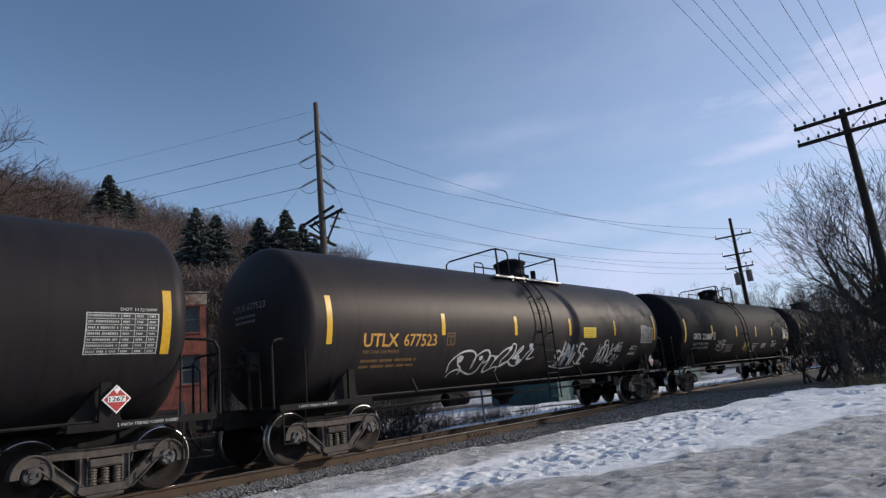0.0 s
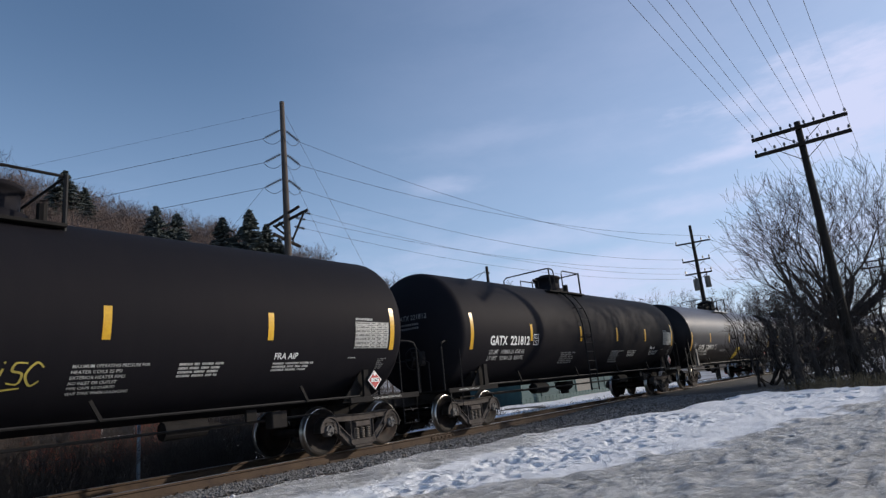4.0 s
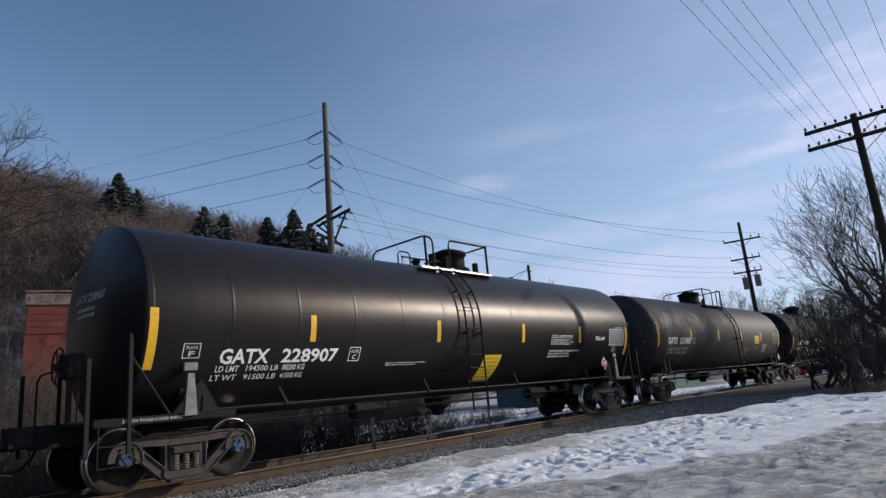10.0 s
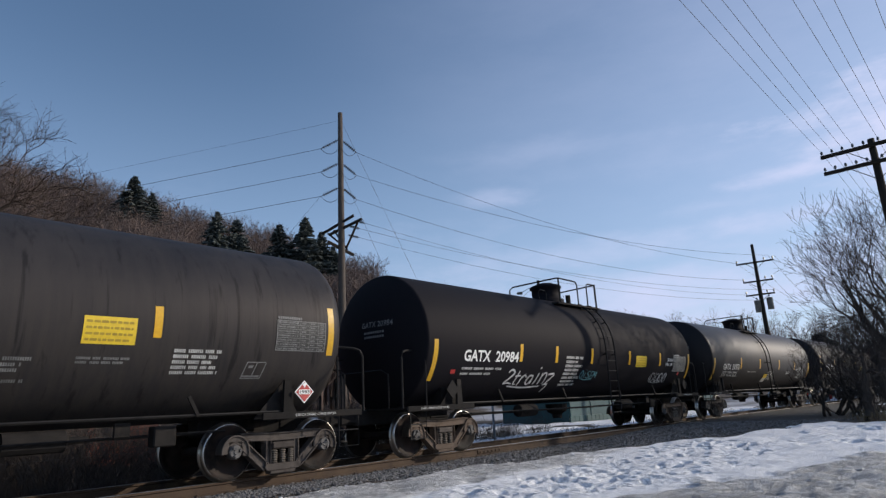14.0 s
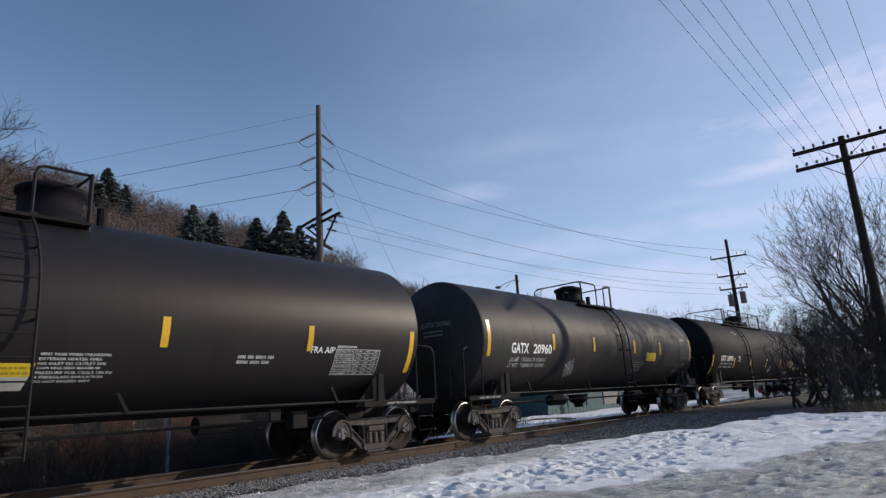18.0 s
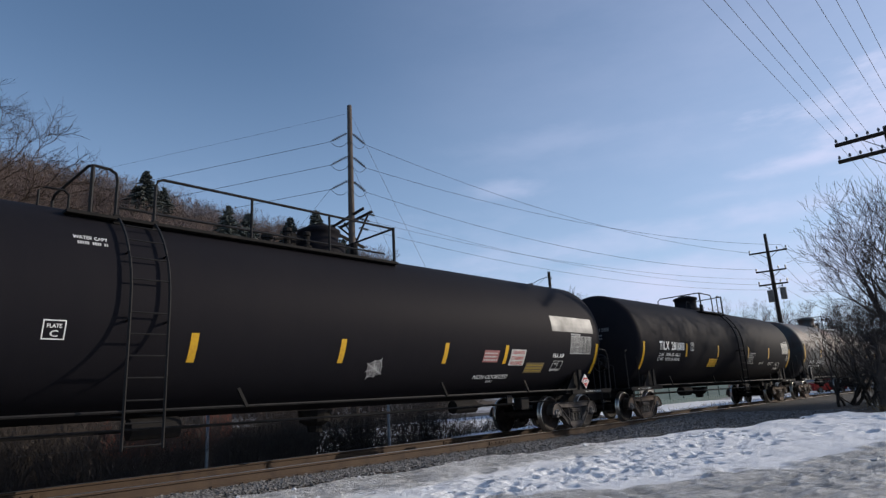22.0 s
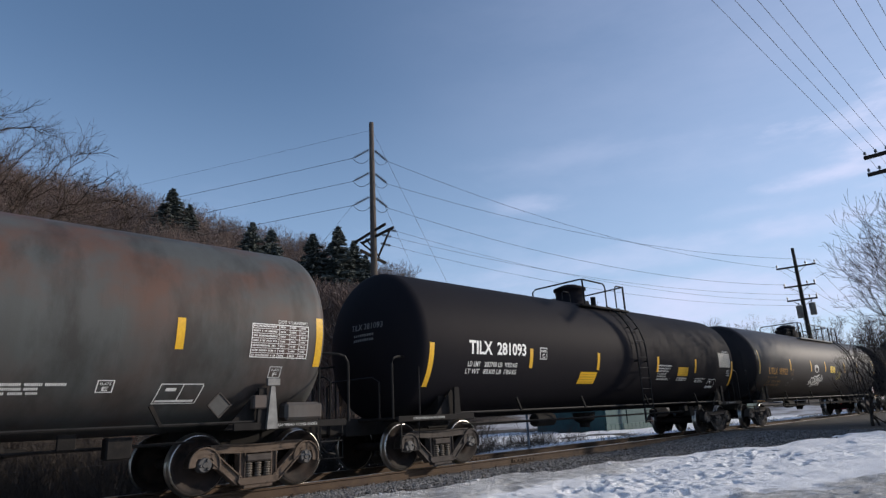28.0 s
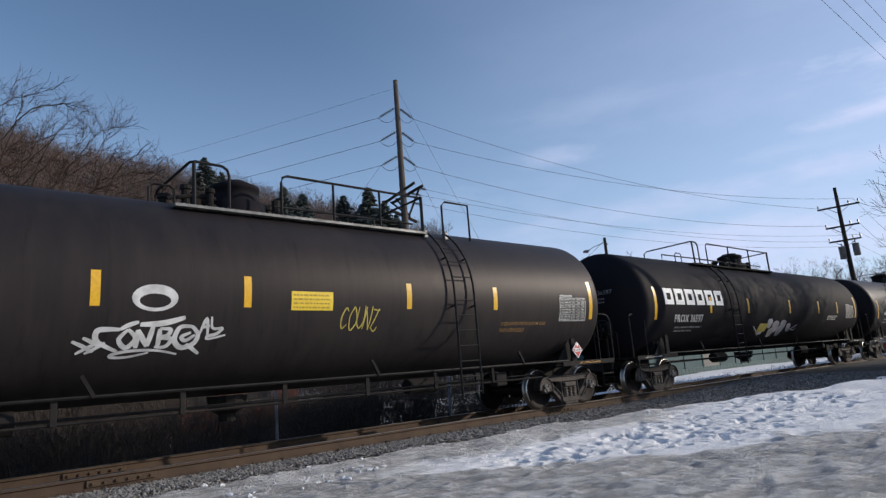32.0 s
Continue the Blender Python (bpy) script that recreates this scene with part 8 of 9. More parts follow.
    head_mark(sh, "UTLX 677523", hc)


def plain_car(X, centres, number, graffiti):
    car, sh, hc = tank_car(X, centres, "black_matte", "matt black tank car with white lettering" + (", white and gold graffiti" if graffiti else " and dusty sides"), ladder_x=-0.35 if graffiti else -1.1,
                           top=(-0.98, 1.25) if graffiti else (-1.75, 0.5), dome_x=0.5 if graffiti else -0.25)
    text(sh, "GATX", -6.70, -5.86, -0.46, -0.20, bold=0.026)
    text(sh, number, -5.70, -4.68, -0.46, -0.20, bold=0.026)
    plate_box(sh, -4.46, -4.17, -0.46, -0.15)
    weights(sh, -6.66, -4.90, -0.88, -0.58, "white_worn", 5, ("193000", "87500"), ("93000", "42200"))
    reflectors(sh, [-4.57, -1.36, 1.6, 4.4], -0.34, 0.14, (-7.53, -0.56, 0.38), (7.56, -0.54, 0.36))
    lines(sh, -2.62, -1.62, -1.12, -0.70, 6, "white_faint", 6)
    rows(sh, ["MAXIMUM OPERATING PRESSURE FOR", "HEATER COILS 25 PSI", "EXTERIOR HEATER PIPES", "NO INLET OR OUTLET", "PIPE CAPS REQUIRED", "VENT TANK WHEN UNLOADING"], 1.23, 2.31, -1.21, -0.69)
    lines(sh, 2.78, 3.56, -0.98, -0.71, 4, "white_worn", 8)
    fx = 4.55 if graffiti else 5.03
    text(sh, "FRA AIP", fx, fx + 0.52, -0.69, -0.57)
    lines(sh, fx, fx + 0.94, -0.94, -0.75, 3, "white_worn", 9)
    lines(sh, 7.22, 7.48, -0.98, -0.72, 6, "white_faint", 10, 2)
    lines(sh, 6.35, 6.55, -0.72, -0.68, 1, "white_worn", 11, 2)
    data_panel(sh, 6.45, 7.45, -0.51, 0.05, True)
    gusset_placard(car, hc, "1267", 1, 7.02, 1.36)
    head_mark(sh, "GATX " + number, hc)
    if graffiti:
        tag(sh, "PASRE", -3.90, -2.75, -0.98, -0.46, 44, w=0.026)
        tag(sh, "OMISC", -0.15, 0.85, -1.02, -0.58, 45, "graffiti_gold", 0.032)


def jacketed_car(X, centres, number, loads, rear=0.0):
    car, sh, hc = tank_car(X, centres, "black_gloss", "glossy black jacketed tank car with banded sides and a yellow panel", head=JACKET_HEAD, ladder_x=-0.42, top=(-1.02, 1.38), dome_x=0.88, seams=12,
                           grate="bright_grate", caps=1, tall_grab=True)
    text(sh, "GATX", -6.60, -5.70, -0.79, -0.53, bold=0.026)
    text(sh, number, -5.45, -4.24, -0.79, -0.53, bold=0.026)
    plate_box(sh, -3.97, -3.70, -0.79, -0.51)
    weights(sh, -6.62, -4.92, -1.09, -0.82, "white", 11, *loads)
    reflectors(sh, [-4.86, -1.5, 1.75, 4.63], -0.41, 0.06, (-7.70, -0.85, 0.08), (7.70 + rear * 0.6, -0.81, 0.10))
    sign(sh, 0.18, 0.86, -1.53, -0.72, "sign_yellow", 0.07, 7)
    rows(sh, ["CONSULT OWNER BEFORE REPAIRING TANK", "SHARP OBJECTS MUST NOT CONTACT LINER", "DO NOT STEAM OR CLEAN TANK WITH", "BOILING WATER OR CAUSTIC SOLN. DO NOT", "ENTER WITHOUT RUBBER SOLED SHOES"], 3.10, 4.28, -0.49, -0.20, "white", 0.68)
    lines(sh, 3.05, 4.68, -0.86, -0.62, 3, "white_worn", 13)
    lines(sh, -2.95, -1.75, -0.93, -0.84, 2, "white_worn", 14)
    text(sh, "FRA-AIP", 5.59, 6.15, -0.34, -0.22, bold=0.02)
    data_panel(sh, 6.58 + rear, 7.58 + rear, -0.49, 0.02, False, "white", "DOT 117J100W")
    placard(car, 6.16 + rear * 0.75, -1.50, 1.48, "1267")
    for t in (-1, 1):
        x = hc + 0.02 + rear if t > 0 else -hc - 0.14
        part("bracket", prism(bmesh.new(), [(x - 0.10, 1.0), (x + 0.10, 1.0), (x + 0.05, 1.62), (x - 0.05, 1.62)], -1.50, -1.44), "bracket", car, "bare grey metal bracket")
        part("bracket", box(bmesh.new(), x, -1.47, 1.72, 0.22, 0.04, 0.13, 0.01), "bracket", car)
        plate_box(sh, x - 0.14, x + 0.14, -0.68, -0.44, "white_worn", "F")
    head_mark(sh, "GATX " + number, hc, JACKET_HEAD, "white_worn")


def dusty_car():
    car, sh, hc = tank_car(104.89, 13.77, "black_dusty", "dusty dark grey tank car with streaked sides", ladder_x=0.72, top=(-0.70, 1.52), dome_x=0.0, shell_size=(1.555, 2.51))
    text(sh, "GATX", -6.69, -5.85, -0.45, -0.19, bold=0.026)
    text(sh, "211905", -5.62, -4.61, -0.45, -0.19, bold=0.026)
    plate_box(sh, -4.36, -4.11, -0.43, -0.18, "white_worn")
    weights(sh, -6.62, -4.83, -0.84, -0.58, "white_worn", 15, ("206300", "93550"), ("79700", "36150"))
    reflectors(sh, [-4.53, -1.45, 1.5, 4.42], -0.32, 0.14, (-7.55, -0.53, 0.37), (7.56, -0.5, 0.37))
    sign(sh, 3.42, 4.12, -0.44, -0.06)
    lines(sh, 1.83, 2.91, -1.11, -0.64, 6, "white_faint", 16)
    lines(sh, 3.4, 4.1, -0.74, -0.62, 2, "white_faint", 17)
    lines(sh, 4.71, 5.48, -0.90, -0.47, 5, "white_worn", 18)
    data_panel(sh, 6.42, 7.44, -0.44, 0.08, False, "white_faint")
    slanted_frame(sh, 5.9, 6.25, -0.95, -0.66, "white_faint")
    gusset_placard(car, hc, "1993", 1, 7.02, 1.37)
    head_mark(sh, "GATX 211905", hc)


def short_car_i():
    car, sh, hc = tank_car(122.21, 12.5, "black_matte", "matt black tank car with white and teal graffiti", head=FIRM_HEAD, ladder_x=0.70, top=(-0.70, 1.5), dome_x=0.0, shell_size=(1.555, 2.51), wheel_end=1, gear="tan")
    text(sh, "GATX", -5.95, -4.98, -0.53, -0.26, bold=0.026)
    text(sh, "20984", -4.78, -3.85, -0.53, -0.26, bold=0.026)
    weights(sh, -5.95, -4.40, -0.93, -0.67, "white_worn", 19)
    reflectors(sh, [-3.74, -2.1, -0.2, 2.2, 4.5], -0.5, -0.06, (-6.9, -1.01, -0.07), (7.0, -0.96, -0.04))
    tag(sh, "2trainz", -4.18, -2.10, -1.22, -0.66, 46, w=0.055)
    tag(sh, "OISEM", -0.71, 0.24, -0.99, -0.68, 47, "graffiti_teal", 0.035)
    lines(sh, -1.60, -0.70, -1.25, -0.31, 8, "white_worn", 20, 2)
    sign(sh, 2.66, 3.43, -0.56, -0.20)
    text(sh, "SR 8754", 5.11, 5.57, -0.34, -0.23)
    text(sh, "FRA AIP", 4.99, 5.54, -0.50, -0.39)
    data_panel(sh, 5.63, 6.72, -0.69, -0.15)
    for e in (-1, 1):
        part("decal", wrapped(quad(bmesh.new(), e * 6.22 - 0.075, e * 6.22 + 0.075, -0.83, -0.73)), "red", sh, "small red decal")
        holder = part("placard_holder", prism(bmesh.new(), [(0, -0.2), (0.2, 0), (0, 0.2), (-0.2, 0)], -0.012, 0.012), "under", car, "empty dark diamond placard holder")
        holder.matrix_local = Matrix.Translation((e * 6.39, -1.48, 1.36))
    scribble(sh, 4.0, 5.37, -1.14, -0.70, 48, letters=4, w=0.022)
    head_mark(sh, "GATX 20984", hc, FIRM_HEAD)


def short_car_k():
    car, sh, hc = tank_car(138.92, 12.6, "black_sheen", "satin black jacketed tank car with white lettering", head=FIRM_HEAD, ladder_x=-0.40, top=(-0.98, 0.65), dome_x=0.40, shell_size=(1.555, 2.51), seams=0)
    text(sh, "GATX", -5.97, -5.10, -0.59, -0.33, bold=0.026)
    text(sh, "20971", -4.95, -4.12, -0.59, -0.33, bold=0.026)
    weights(sh, -5.95, -4.23, -0.90, -0.65, "white", 21, ("192500", "87300"), ("70500", "32000"))
    reflectors(sh, [-3.87, -1.31, 1.62, 4.32], -0.52, -0.06, (-6.97, -1.04, -0.11), (7.0, -0.95, -0.05))
    lines(sh, -2.98, -1.80, -0.71, -0.64, 1, "white_worn", 22, 8)
    rows(sh, ["VENT TANK WHEN UNLOADING", "EXTERIOR HEATER PIPES", "NO INLET OR OUTLET PIPE", "CAPS REQUIRED MAXIMUM", "PRESSURE FOR COILS 150 PSI", "4 FIBERGLASS INSULATION", "DO NOT EXCEED 400 F"], 0.02, 0.98, -1.10, -0.63, "white")
    sign(sh, -0.52, -0.04, -0.98, -0.78, "sign_yellow", 0.04, 2)
    part("sign", wrapped(quad(bmesh.new(), -0.56, -0.08, -1.20, -0.98, 0.04), 0.005), "sheet_white", sh, "white lower half of the decal")
    lines(sh, 2.9, 3.6, -0.8, -0.62, 2, "white_worn", 24)
    text(sh, "FRA AIP", 4.36, 4.92, -0.55, -0.43)
    data_panel(sh, 4.95, 6.10, -0.99, -0.46)
    head_mark(sh, "GATX 20971", hc, FIRM_HEAD)


def short_car_l():
    car, sh, hc = tank_car(155.71, 12.56, "black_dusty", "dusty black tank car with streaked sides and a white web mark", head=FIRM_HEAD, ladder_x=0.68, top=(-0.72, 1.45), dome_x=0.08, shell_size=(1.555, 2.51), wheel_end=1, wheel_out=-0.11)
    text(sh, "GATX", -5.97, -5.15, -0.43, -0.15, bold=0.026)
    text(sh, "20960", -4.92, -3.97, -0.43, -0.15, bold=0.026)
    weights(sh, -5.97, -4.25, -0.81, -0.54, "white_worn", 25, ("192200", "87200"), ("70800", "32100"))
    reflectors(sh, [-3.85, -1.4, 1.6, 3.85], -0.3, 0.15, (-6.95, -0.52, 0.39), (7.0, -0.5, 0.36))
    web_mark(sh, -2.78, -0.87, 0.36)
    sign(sh, 2.64, 3.45, -0.55, -0.26, rows=3)
    lines(sh, 1.6, 2.5, -1.0, -0.6, 5, "white_faint", 26)
    data_panel(sh, 5.92, 6.85, -0.46, 0.16, False, "white_faint")
    text(sh, "SR 8754", 5.95, 6.5, 0.25, 0.36, "white_worn")
    slanted_frame(sh, 5.4, 5.85, -1.0, -0.66, "white_faint")
    placard_holder(car, 6.45, -1.505, 1.36)
    part("sign", wrapped(quad(bmesh.new(), 6.20, 6.42, -0.71, -0.61), 0.005), "sign_red", sh, "small faded red decal")
    part("reservoir_box", box(bmesh.new(), 7.0, -1.36, 1.16, 0.84, 0.20, 0.24, 0.02), "casting", car, "dusty grey box on the sill")
    part("sill_plate", box(bmesh.new(), 6.77, -1.447, 0.985, 0.30, 0.008, 0.07, 0.004), "bracket", car, "pale plate on the sill")
    head_mark(sh, "GATX 20960", hc, FIRM_HEAD)


def gas_car_m():
    car, sh, hc = tank_car(174.31, 15.93, "black_matte", "long black pressure tank car with gas signs and a silver panel", ladder_x=-4.0, top=(-4.68, 1.46), dome_x=0.13, wide_top=True, low_dome=True, wheel_out=0.42)
    text(sh, "GATX", -7.78, -7.05, -0.50, -0.24, bold=0.026)
    text(sh, "200981", -6.93, -6.07, -0.50, -0.24, bold=0.026)
    weights(sh, -7.85, -6.10, -0.84, -0.56, "white_worn", 27, ("163900", "74350"), ("99100", "44950"))
    plate_box(sh, -5.27, -5.0, -0.50, -0.24)
    reflectors(sh, [-5.83, -3.25, -0.44, 2.34, 4.45], -0.80, -0.34, (-8.78, -1.13, -0.22), (8.64, -1.1, -0.2))
    sign(sh, 4.64, 5.24, -0.84, -0.43, "sheet_white", 0.0, 0)
    for k, w in enumerate(("LIQUEFIED", "PETROLEUM GAS", "NON-ODORIZED")):
        text(sh, w, 4.70, 5.18, -0.56 - 0.13 * k, -0.47 - 0.13 * k, "red", 0.01).location.y = -0.006
    sign(sh, 3.63, 4.18, -0.76, -0.47, "sign_red", 0.0, 3, "sheet_white")
    text(sh, "WATER CAPY", -4.95, -4.50, 0.99, 1.06)
    lines(sh, -4.90, -4.50, 0.86, 0.95, 1, "white_worn", 63, 2)
    text(sh, "NON-ODORIZED", 3.55, 4.83, -1.22, -1.10)
    text(sh, "GAS", 4.1, 4.35, -1.34, -1.26)
    sign(sh, 5.37, 6.15, -1.05, -0.76, "tan", 0.0, 3)
    text(sh, "FRA AIP", 6.46, 6.98, -0.62, -0.51)
    slanted_frame(sh, 6.5, 6.95, -1.0, -0.72, "white_worn")
    data_panel(sh, 7.24, 8.30, -0.50, -0.02)
    sign(sh, 6.35, 8.44, 0.08, 0.50, "silver", 0.0, 0)
    web_mark(sh, 0.45, -0.92, 0.26)
    gusset_placard(car, hc, "1075", 1, 7.95, 1.27)
    head_mark(sh, "GATX 200981", hc)


def tilx_car(X, centres, number, extra, loads):
    car, sh, hc = tank_car(X, centres, "black_matte", "clean matt black tank car with bold white lettering and yellow decals", ladder_x=0.78, top=(-0.78, 1.55), dome_x=-0.08, wheel_end=1 if extra else -1, gear="" if extra else "tan")
    up = 0.06 if extra else 0.0
    text(sh, "TILX", -6.54, -5.78, -0.29 + up, 0.0 + up, bold=0.026)
    text(sh, number, -5.62, -4.58, -0.29 + up, 0.0 + up, bold=0.026)
    plate_box(sh, -4.04, -3.76, -0.28, 0.0)
    weights(sh, -6.54, -4.88, -0.66, -0.39, "white", 29, *loads)
    reflectors(sh, [-4.37, -1.42, 1.95, 4.6], -0.50, -0.04, (-7.64, -0.97, -0.04), (7.66, -0.95, -0.04))
    sign(sh, -2.25, -1.47, -0.89, -0.56, "yellow", 0.04)
    rows(sh, ["MAXIMUM OPERATING PRESSURE", "FOR HEATER COILS 150 PSI", "EXTERIOR HEATER PIPES", "NO INLET OR OUTLET", "PIPE CAPS REQUIRED", "VENT TANK WHEN UNLOADING"], 1.98, 2.85, -0.79, -0.28, "white")
    lines(sh, 3.5, 4.1, -0.8, -0.68, 2, "white_worn", 31)
    lines(sh, 4.7, 5.5, -0.85, -0.68, 3, "white_worn", 32)
    data_panel(sh, 6.50, 7.50, -0.28, 0.25, True, "white", "DOT 111A100W1")
    lines(sh, 7.2, 7.55, -0.62, -0.36, 3, "white_worn", 33)
    slanted_frame(sh, 5.75, 6.32, -1.05, -0.72, "white")
    part("tag_board", box(bmesh.new(), hc - 1.9, -1.30, 0.90, 0.22, 0.03, 0.15, 0.006), "block", car, "small cream board under the sill")
    if extra:
        sign(sh, 3.34, 4.06, -0.61, -0.33, "yellow")
        lines(sh, 3.34, 3.98, -0.80, -0.66, 2, "white_worn", 36)
    head_mark(sh, "TILX " + number, hc)


def grey_car():
    car, sh, hc = tank_car(211.84, 14.26, "grey_rusty", "weathered grey tank car with rust staining along the top", ladder_x=0.75, top=(-0.82, 1.40), dome_x=-0.7, grate="bright_grate", ladder_mat="grey_rusty", gear="tan")
    text(sh, "SHQX", -6.88, -5.98, -0.77, -0.52, bold=0.02)
    text(sh, "6556", -5.62, -4.83, -0.77, -0.52, bold=0.02)
    plate_box(sh, -4.55, -4.27, -0.77, -0.50)
    weights(sh, -6.86, -4.86, -1.11, -0.84, "white", 34)
    reflectors(sh, [-5.0, -1.6, 1.7, 5.54], -0.38, 0.08, (-7.85, -0.64, 0.32), (7.92, -0.59, 0.24))
    data_panel(sh, 6.66, 7.70, -0.46, 0.08, False, "white", "DOT 111A100W1", "oxide")
    slanted_frame(sh, 5.36, 5.99, -1.27, -0.92, "white")
    lines(sh, 3.2, 4.2, -1.1, -0.9, 3, "white", 35)
    plate_box(sh, 4.56, 4.78, -1.05, -0.85, "white", "E")
    part("bracket", box(bmesh.new(), 0.1 - hc, -1.46, 1.3, 0.2, 0.06, 0.6, 0.02), "grey_rusty", car)
    part("bracket", prism(bmesh.new(), [(7.02, 0.94), (7.22, 0.94), (7.155, 1.60), (7.085, 1.60)], -1.50, -1.45), "bracket", car, "tapered grey bracket post")
    part("bracket", box(bmesh.new(), 7.13, -1.475, 1.665, 0.23, 0.06, 0.12, 0.01), "bracket", car, "grey bracket head")
    part("valve_box", box(bmesh.new(), 6.93, -1.40, 1.36, 0.25, 0.14, 0.21, 0.02), "grey_rusty", car, "small grey box beside the bracket")
    part("reservoir_box", box(bmesh.new(), 7.74, -1.33, 1.20, 0.72, 0.26, 0.29, 0.05), "grey_rusty", car, "rounded grey reservoir on the sill")
    plate_box(sh, 7.06, 7.28, -0.80, -0.60, "white_worn", "F")
    placard_holder(car, 6.21, -1.505, 1.32)
    head_mark(sh, "SHQX 6556", hc)


def gas_car_q():
    car, sh, hc = tank_car(249.29, 16.2, "black_worn", "long black pressure tank car with orange lettering and graffiti", ladder_x=4.2, top=(-0.93, 3.9), dome_x=0.17, hoop=(-0.30, 0.66), wide_top=True, low_dome=True,
                           grate="bracket", stencil="orange")
    text(sh, "UTLX", -7.71, -6.72, -0.47, -0.19, "orange", 0.02)
    text(sh, "959102", -6.53, -5.57, -0.47, -0.19, "orange", 0.012)
    text(sh, "THE TANK CAR PEOPLE", -7.72, -6.71, -0.63, -0.555, "orange_faint", 0.01)
    weights(sh, -7.74, -6.19, -0.99, -0.71, "orange_faint", 37, ("163200", "74050"), ("99800", "45200"))
    plate_box(sh, -5.09, -4.80, -0.49, -0.23, "orange_faint")
    reflectors(sh, [-5.17, -2.43, -0.32, 2.86, 5.2], -0.27, 0.21, (-8.67, -0.46, 0.49), (8.62, -0.48, 0.47))
    box_at = (-2.67, -0.60, -1.02, -0.40)
    scrawl(sh, [(0.055, ((0.01, 0.44), (0.08, 0.31), (0.14, 0.18))), (0.055, ((0.07, 0.52), (0.12, 0.42), (0.18, 0.30))), (0.05, ((0.04, 0.14), (0.11, 0.30), (0.17, 0.42))), (0.05, ((0.09, 0.14), (0.15, 0.27), (0.20, 0.40))),
                (0.075, ((0.28, 0.69), (0.21, 0.70), (0.145, 0.66), (0.155, 0.42), (0.28, 0.17))), (0.065, ((0.28, 0.69), (0.33, 0.79), (0.39, 0.86))), (0.07, ((0.33, 0.69), (0.28, 0.46), (0.33, 0.26), (0.38, 0.48), (0.33, 0.70))),
                (0.075, ((0.39, 0.24), (0.39, 0.68))), (0.075, ((0.39, 0.68), (0.46, 0.28))), (0.075, ((0.46, 0.28), (0.485, 0.78))), (0.085, ((0.40, 0.80), (0.55, 0.83), (0.69, 0.96)))], *box_at)
    scrawl(sh, [(0.07, ((0.53, 0.70), (0.53, 0.27))), (0.07, ((0.53, 0.70), (0.60, 0.68), (0.58, 0.52), (0.53, 0.50), (0.61, 0.45), (0.58, 0.26), (0.51, 0.26))),
                (0.08, ((0.74, 0.75), (0.66, 0.72), (0.635, 0.42), (0.69, 0.22), (0.77, 0.32), (0.79, 0.56), (0.74, 0.76))), (0.06, ((0.74, 0.60), (0.68, 0.50), (0.71, 0.40), (0.77, 0.54))), (0.06, ((0.72, 0.32), (0.77, 0.18), (0.82, 0.04))),
                (0.05, ((0.67, 0.05), (0.52, 0.17), (0.35, 0.17), (0.25, 0.09), (0.26, 0.02), (0.35, 0.02), (0.48, 0.12))), (0.05, ((0.80, 0.55), (0.84, 0.93), (0.86, 0.52))), (0.045, ((0.82, 0.72), (0.87, 0.76))),
                (0.05, ((0.875, 0.98), (0.89, 0.70), (0.96, 0.69), (0.92, 0.55), (0.86, 0.50), (0.87, 0.43), (0.99, 0.52)))], *box_at)
    bm = bmesh.new()
    ring = [(math.cos(2 * math.pi * k / 20), math.sin(2 * math.pi * k / 20)) for k in range(20)]
    for k in range(20):
        (a, b), (c, d) = ring[k], ring[(k + 1) % 20]
        bm.faces.new([bm.verts.new(q) for q in ((-1.67 + 0.31 * a, -0.15 + 0.19 * b, 0), (-1.67 + 0.31 * c, -0.15 + 0.19 * d, 0), (-1.67 + 0.21 * c, -0.19 + 0.10 * d, 0), (-1.67 + 0.21 * a, -0.19 + 0.10 * b, 0))])
    part("graffiti", wrapped(bm, 0.006, 0.14), "graffiti_white", sh, "spray-painted white ring")
    tag(sh, "COUNZ", 1.35, 2.15, -0.68, -0.24, 51, "graffiti_gold", 0.024, under=False)
    tag(sh, "ZE", -5.45, -5.15, -0.98, -0.80, 53, "white_faint", 0.012, under=False)
    tag(sh, "A", -4.95, -4.72, -0.80, -0.55, 56, "white_faint", 0.012, under=False)
    tag(sh, "I", -4.95, -4.78, -1.05, -0.86, 57, "white_faint", 0.012, under=False)
    sign(sh, 0.42, 1.2, -0.31, 0.0)
    data_panel(sh, 7.38, 8.40, -0.52, 0.04)
    text(sh, "LIQUEFIED PETROLEUM GAS", 5.42, 6.9, -0.62, -0.53, "orange_faint", 0.012)
    text(sh, "NON-ODORIZED", 5.42, 6.2, -0.76, -0.67, "orange_faint", 0.012)
    part("side_rail", tube(bmesh.new(), [(-7.2, -1.3, 0.74), (6.8, -1.3, 0.74)], 0.02, 5), "under", car)
    for k in range(8):
        x = -6.0 + 1.6 * k
        part("rail_post", box(bmesh.new(), x, -1.32, 0.90, 0.08, 0.03, 0.36, 0.005), "under", car)
    gusset_placard(car, hc, "1075", 1, 8.0, 1.3)
    head_mark(sh, "UTLX 959102", hc)


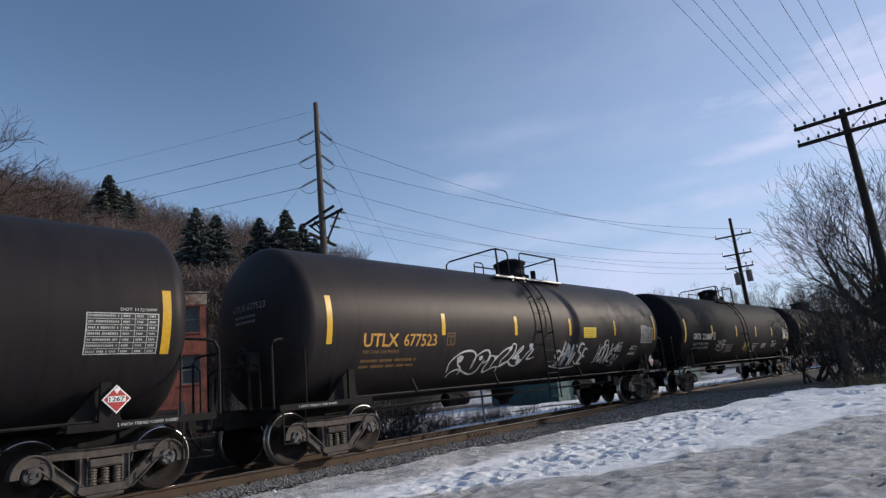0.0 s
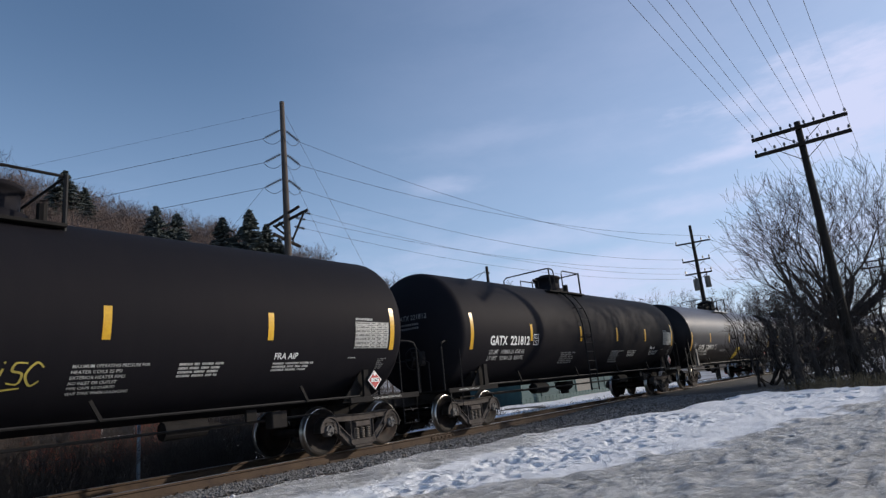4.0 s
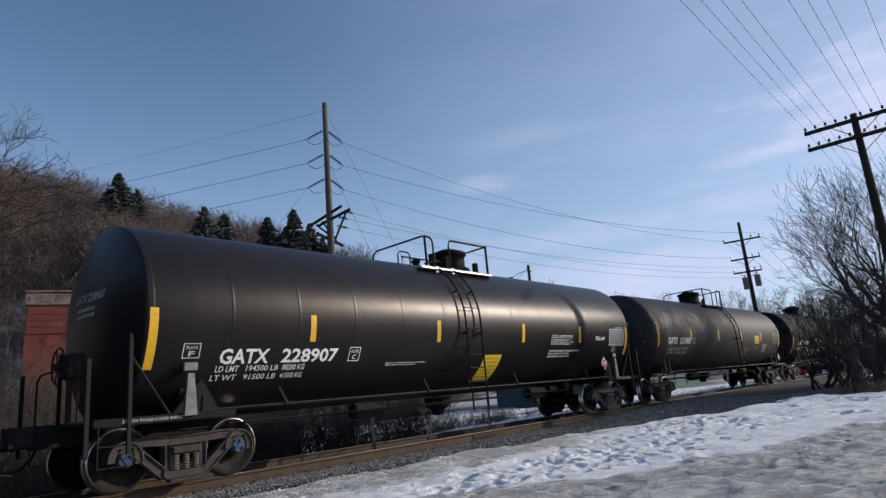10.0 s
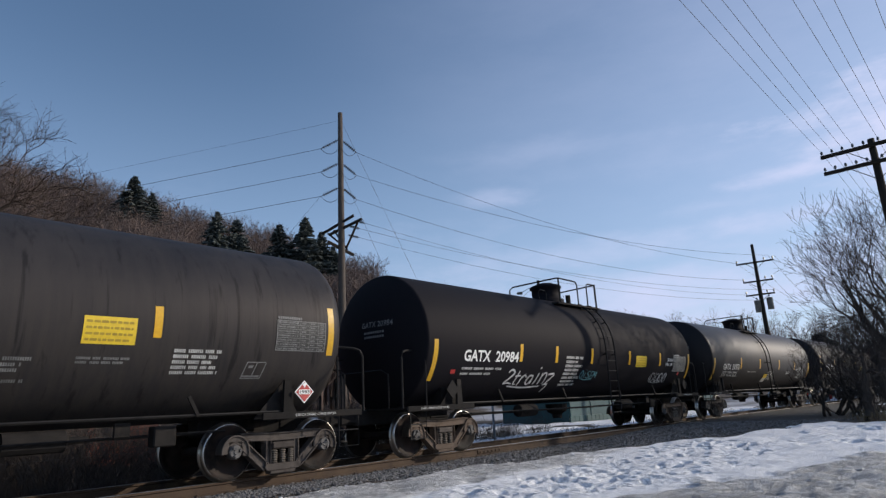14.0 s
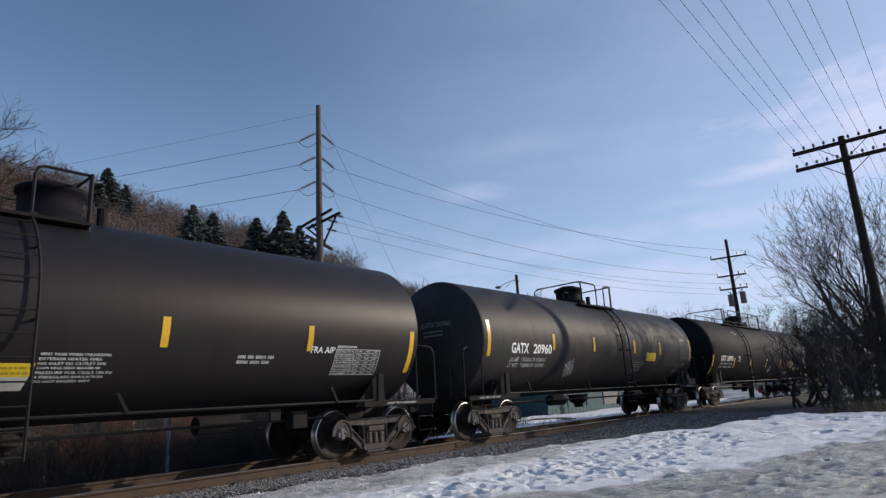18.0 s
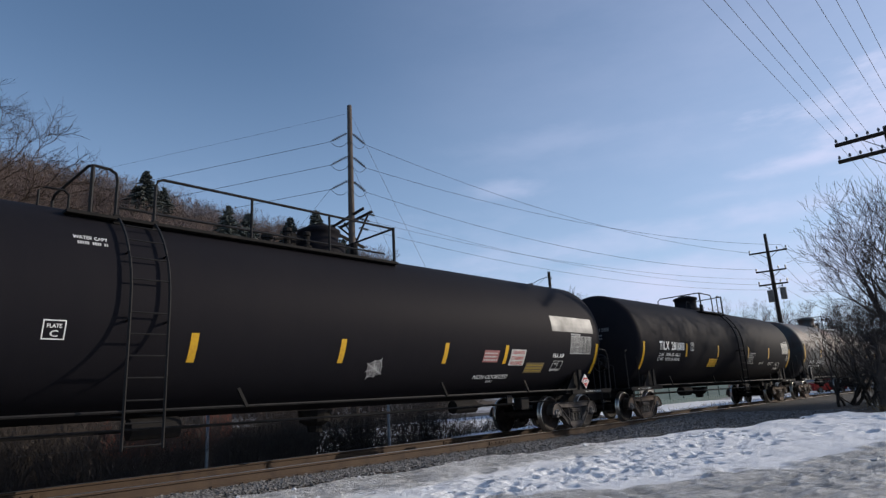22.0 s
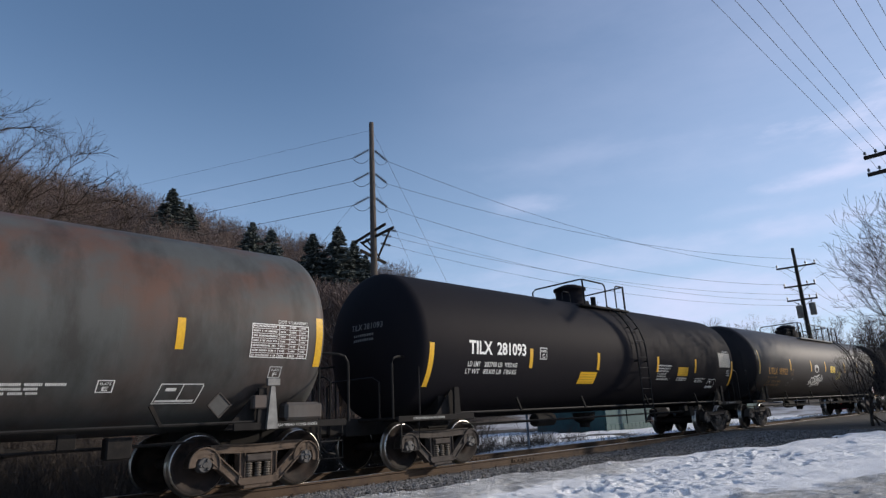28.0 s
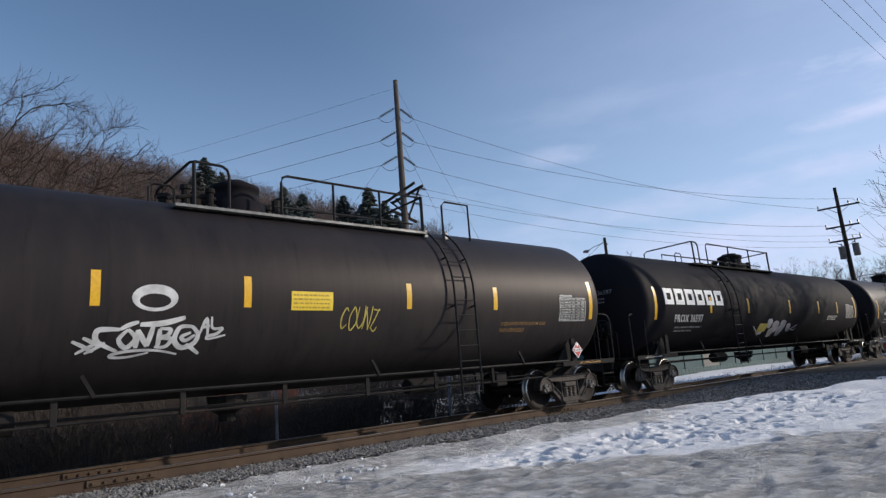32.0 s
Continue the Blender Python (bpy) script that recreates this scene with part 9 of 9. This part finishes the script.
def gas_car_r():
    car, sh, hc = tank_car(269.59, 16.2, "black_matte", "long black pressure tank car with a white block mark and graffiti", ladder_x=-3.85, top=(-4.55, 1.5), dome_x=0.2, wide_top=True, low_dome=True)
    bm = bmesh.new()
    for k in range(6):
        x = -8.05 + 0.62 * k
        frame_box(bm, x, x + 0.50, -0.06, 0.42, 0.14)
    part("block_mark", wrapped(bm), "white", sh, "row of white block shapes")
    text(sh, "PROX 36597", -7.5, -5.8, -0.59, -0.35, "white_worn")
    weights(sh, -7.4, -5.8, -0.95, -0.72, "white_faint", 39)
    reflectors(sh, [-5.3, -2.6, 1.0, 4.0, 6.2], -0.3, 0.2, (-8.55, -0.5, 0.45), (8.6, -0.5, 0.45))
    scrawl(sh, [(0.26, ((0.22, 0.45),)), (0.22, ((0.36, 0.70),)), (0.28, ((0.50, 0.55),)), (0.24, ((0.44, 0.28),)), (0.24, ((0.66, 0.62),)), (0.26, ((0.62, 0.34),)), (0.20, ((0.80, 0.50),)),
                (0.06, ((0.82, 0.30), (0.92, 0.5), (1.0, 0.62))), (0.05, ((0.04, 0.6), (0.12, 0.4), (0.2, 0.18))), (0.05, ((0.84, 0.44), (0.95, 0.36), (0.98, 0.5)))], -2.2, 1.9, -1.30, -0.42, "graffiti_pale")
    part("graffiti", wrapped(quad(bmesh.new(), -1.65, -0.95, -1.0, -0.68, 0.1), 0.009), "graffiti_gold", sh, "yellow spray-painted patch")
    lines(sh, 5.0, 6.2, -0.6, -0.4, 3, "white_worn", 40)
    data_panel(sh, 7.3, 8.3, -0.5, 0.05)
    head_mark(sh, "PROX 36597", hc)


def follower(X, centres, paint, label, k):
    """Cars further back, seen small and far off."""
    sh = tank_car(X, centres, paint, label, ladder_x=0.8 if k % 2 else -0.5, top=(-0.7, 1.6) if k % 2 else (-1.1, 1.3), dome_x=0.0)[1]
    lines(sh, -6.5, -4.6, -0.46, -0.2, 1, "white", 60 + k, 2)
    weights(sh, -6.5, -4.9, -0.88, -0.58, "white_worn", 70 + k)
    reflectors(sh, [-4.5, -1.4, 1.5, 4.4], -0.34, 0.14, (-7.4, -0.56, 0.38), (7.4, -0.54, 0.36))
    data_panel(sh, 6.3, 7.3, -0.51, 0.05, k % 2 == 0)
    if k % 2:
        sign(sh, 2.6, 3.4, -0.5, -0.2)


crude_car_a()
crude_car_b()
plain_car(32.71, 13.99, "221813", True)
plain_car(50.83, 14.06, "221812", False)
jacketed_car(68.96, 13.98, "228911", (("194600", "88250"), ("91400", "41450")))
jacketed_car(87.0, 13.88, "228907", (("194500", "88200"), ("91500", "41500")), -0.14)
dusty_car()
short_car_i()
short_car_k()
short_car_l()
gas_car_m()
tilx_car(193.57, 14.03, "281088", False, (("202000", "91650"), ("84000", "38100")))
grey_car()
tilx_car(230.11, 13.94, "281093", True, (("202700", "91950"), ("83300", "37800")))
gas_car_q()
gas_car_r()
for k, (gap, paint, lab) in enumerate(((289.0, "black_satin", "black tank car far back in the train"), (307.1, "black_worn", "worn black tank car far back in the train"),
                                       (325.2, "grey_clean", "grey tank car far back in the train"), (343.3, "black_matte", "matt black tank car far back in the train"),
                                       (361.4, "black_dusty", "dusty tank car far back in the train"), (379.5, "black_satin", "black tank car at the far end of view"))):
    follower(gap, 14.0, paint, lab, k)


# ---- movement ----
def motions():
    """The train rolls past; its wheels turn with it."""
    gone = {}
    for k in range(0, 961):
        gone[k] = 0.0 if k == 0 else gone[k - 1] + along(SPEED, (k - 0.5) / 30) / 30
    for car, X, centres in CARS:
        rows = []
        for k in range(0, 961, 30):
            u = X - gone[k]
            a, _ = track_pose(u - centres / 2)
            b, _ = track_pose(u + centres / 2)
            c = (a + b) / 2
            rows.append((k / 30, pose(c.x, c.y, RAIL_Z, 0, 0, math.degrees(math.atan2(b.y - a.y, b.x - a.x)))))
        walk(car, rows)
    for ws, place, X in WHEELSETS:
        rows = []
        for k in range(0, 961, 2):
            turn = -math.degrees(gone[k] / 0.457) + X * 40
            rows.append((k / 30, pose(*place, 0, turn % 360, 0)))
        walk(ws, rows)


motions()
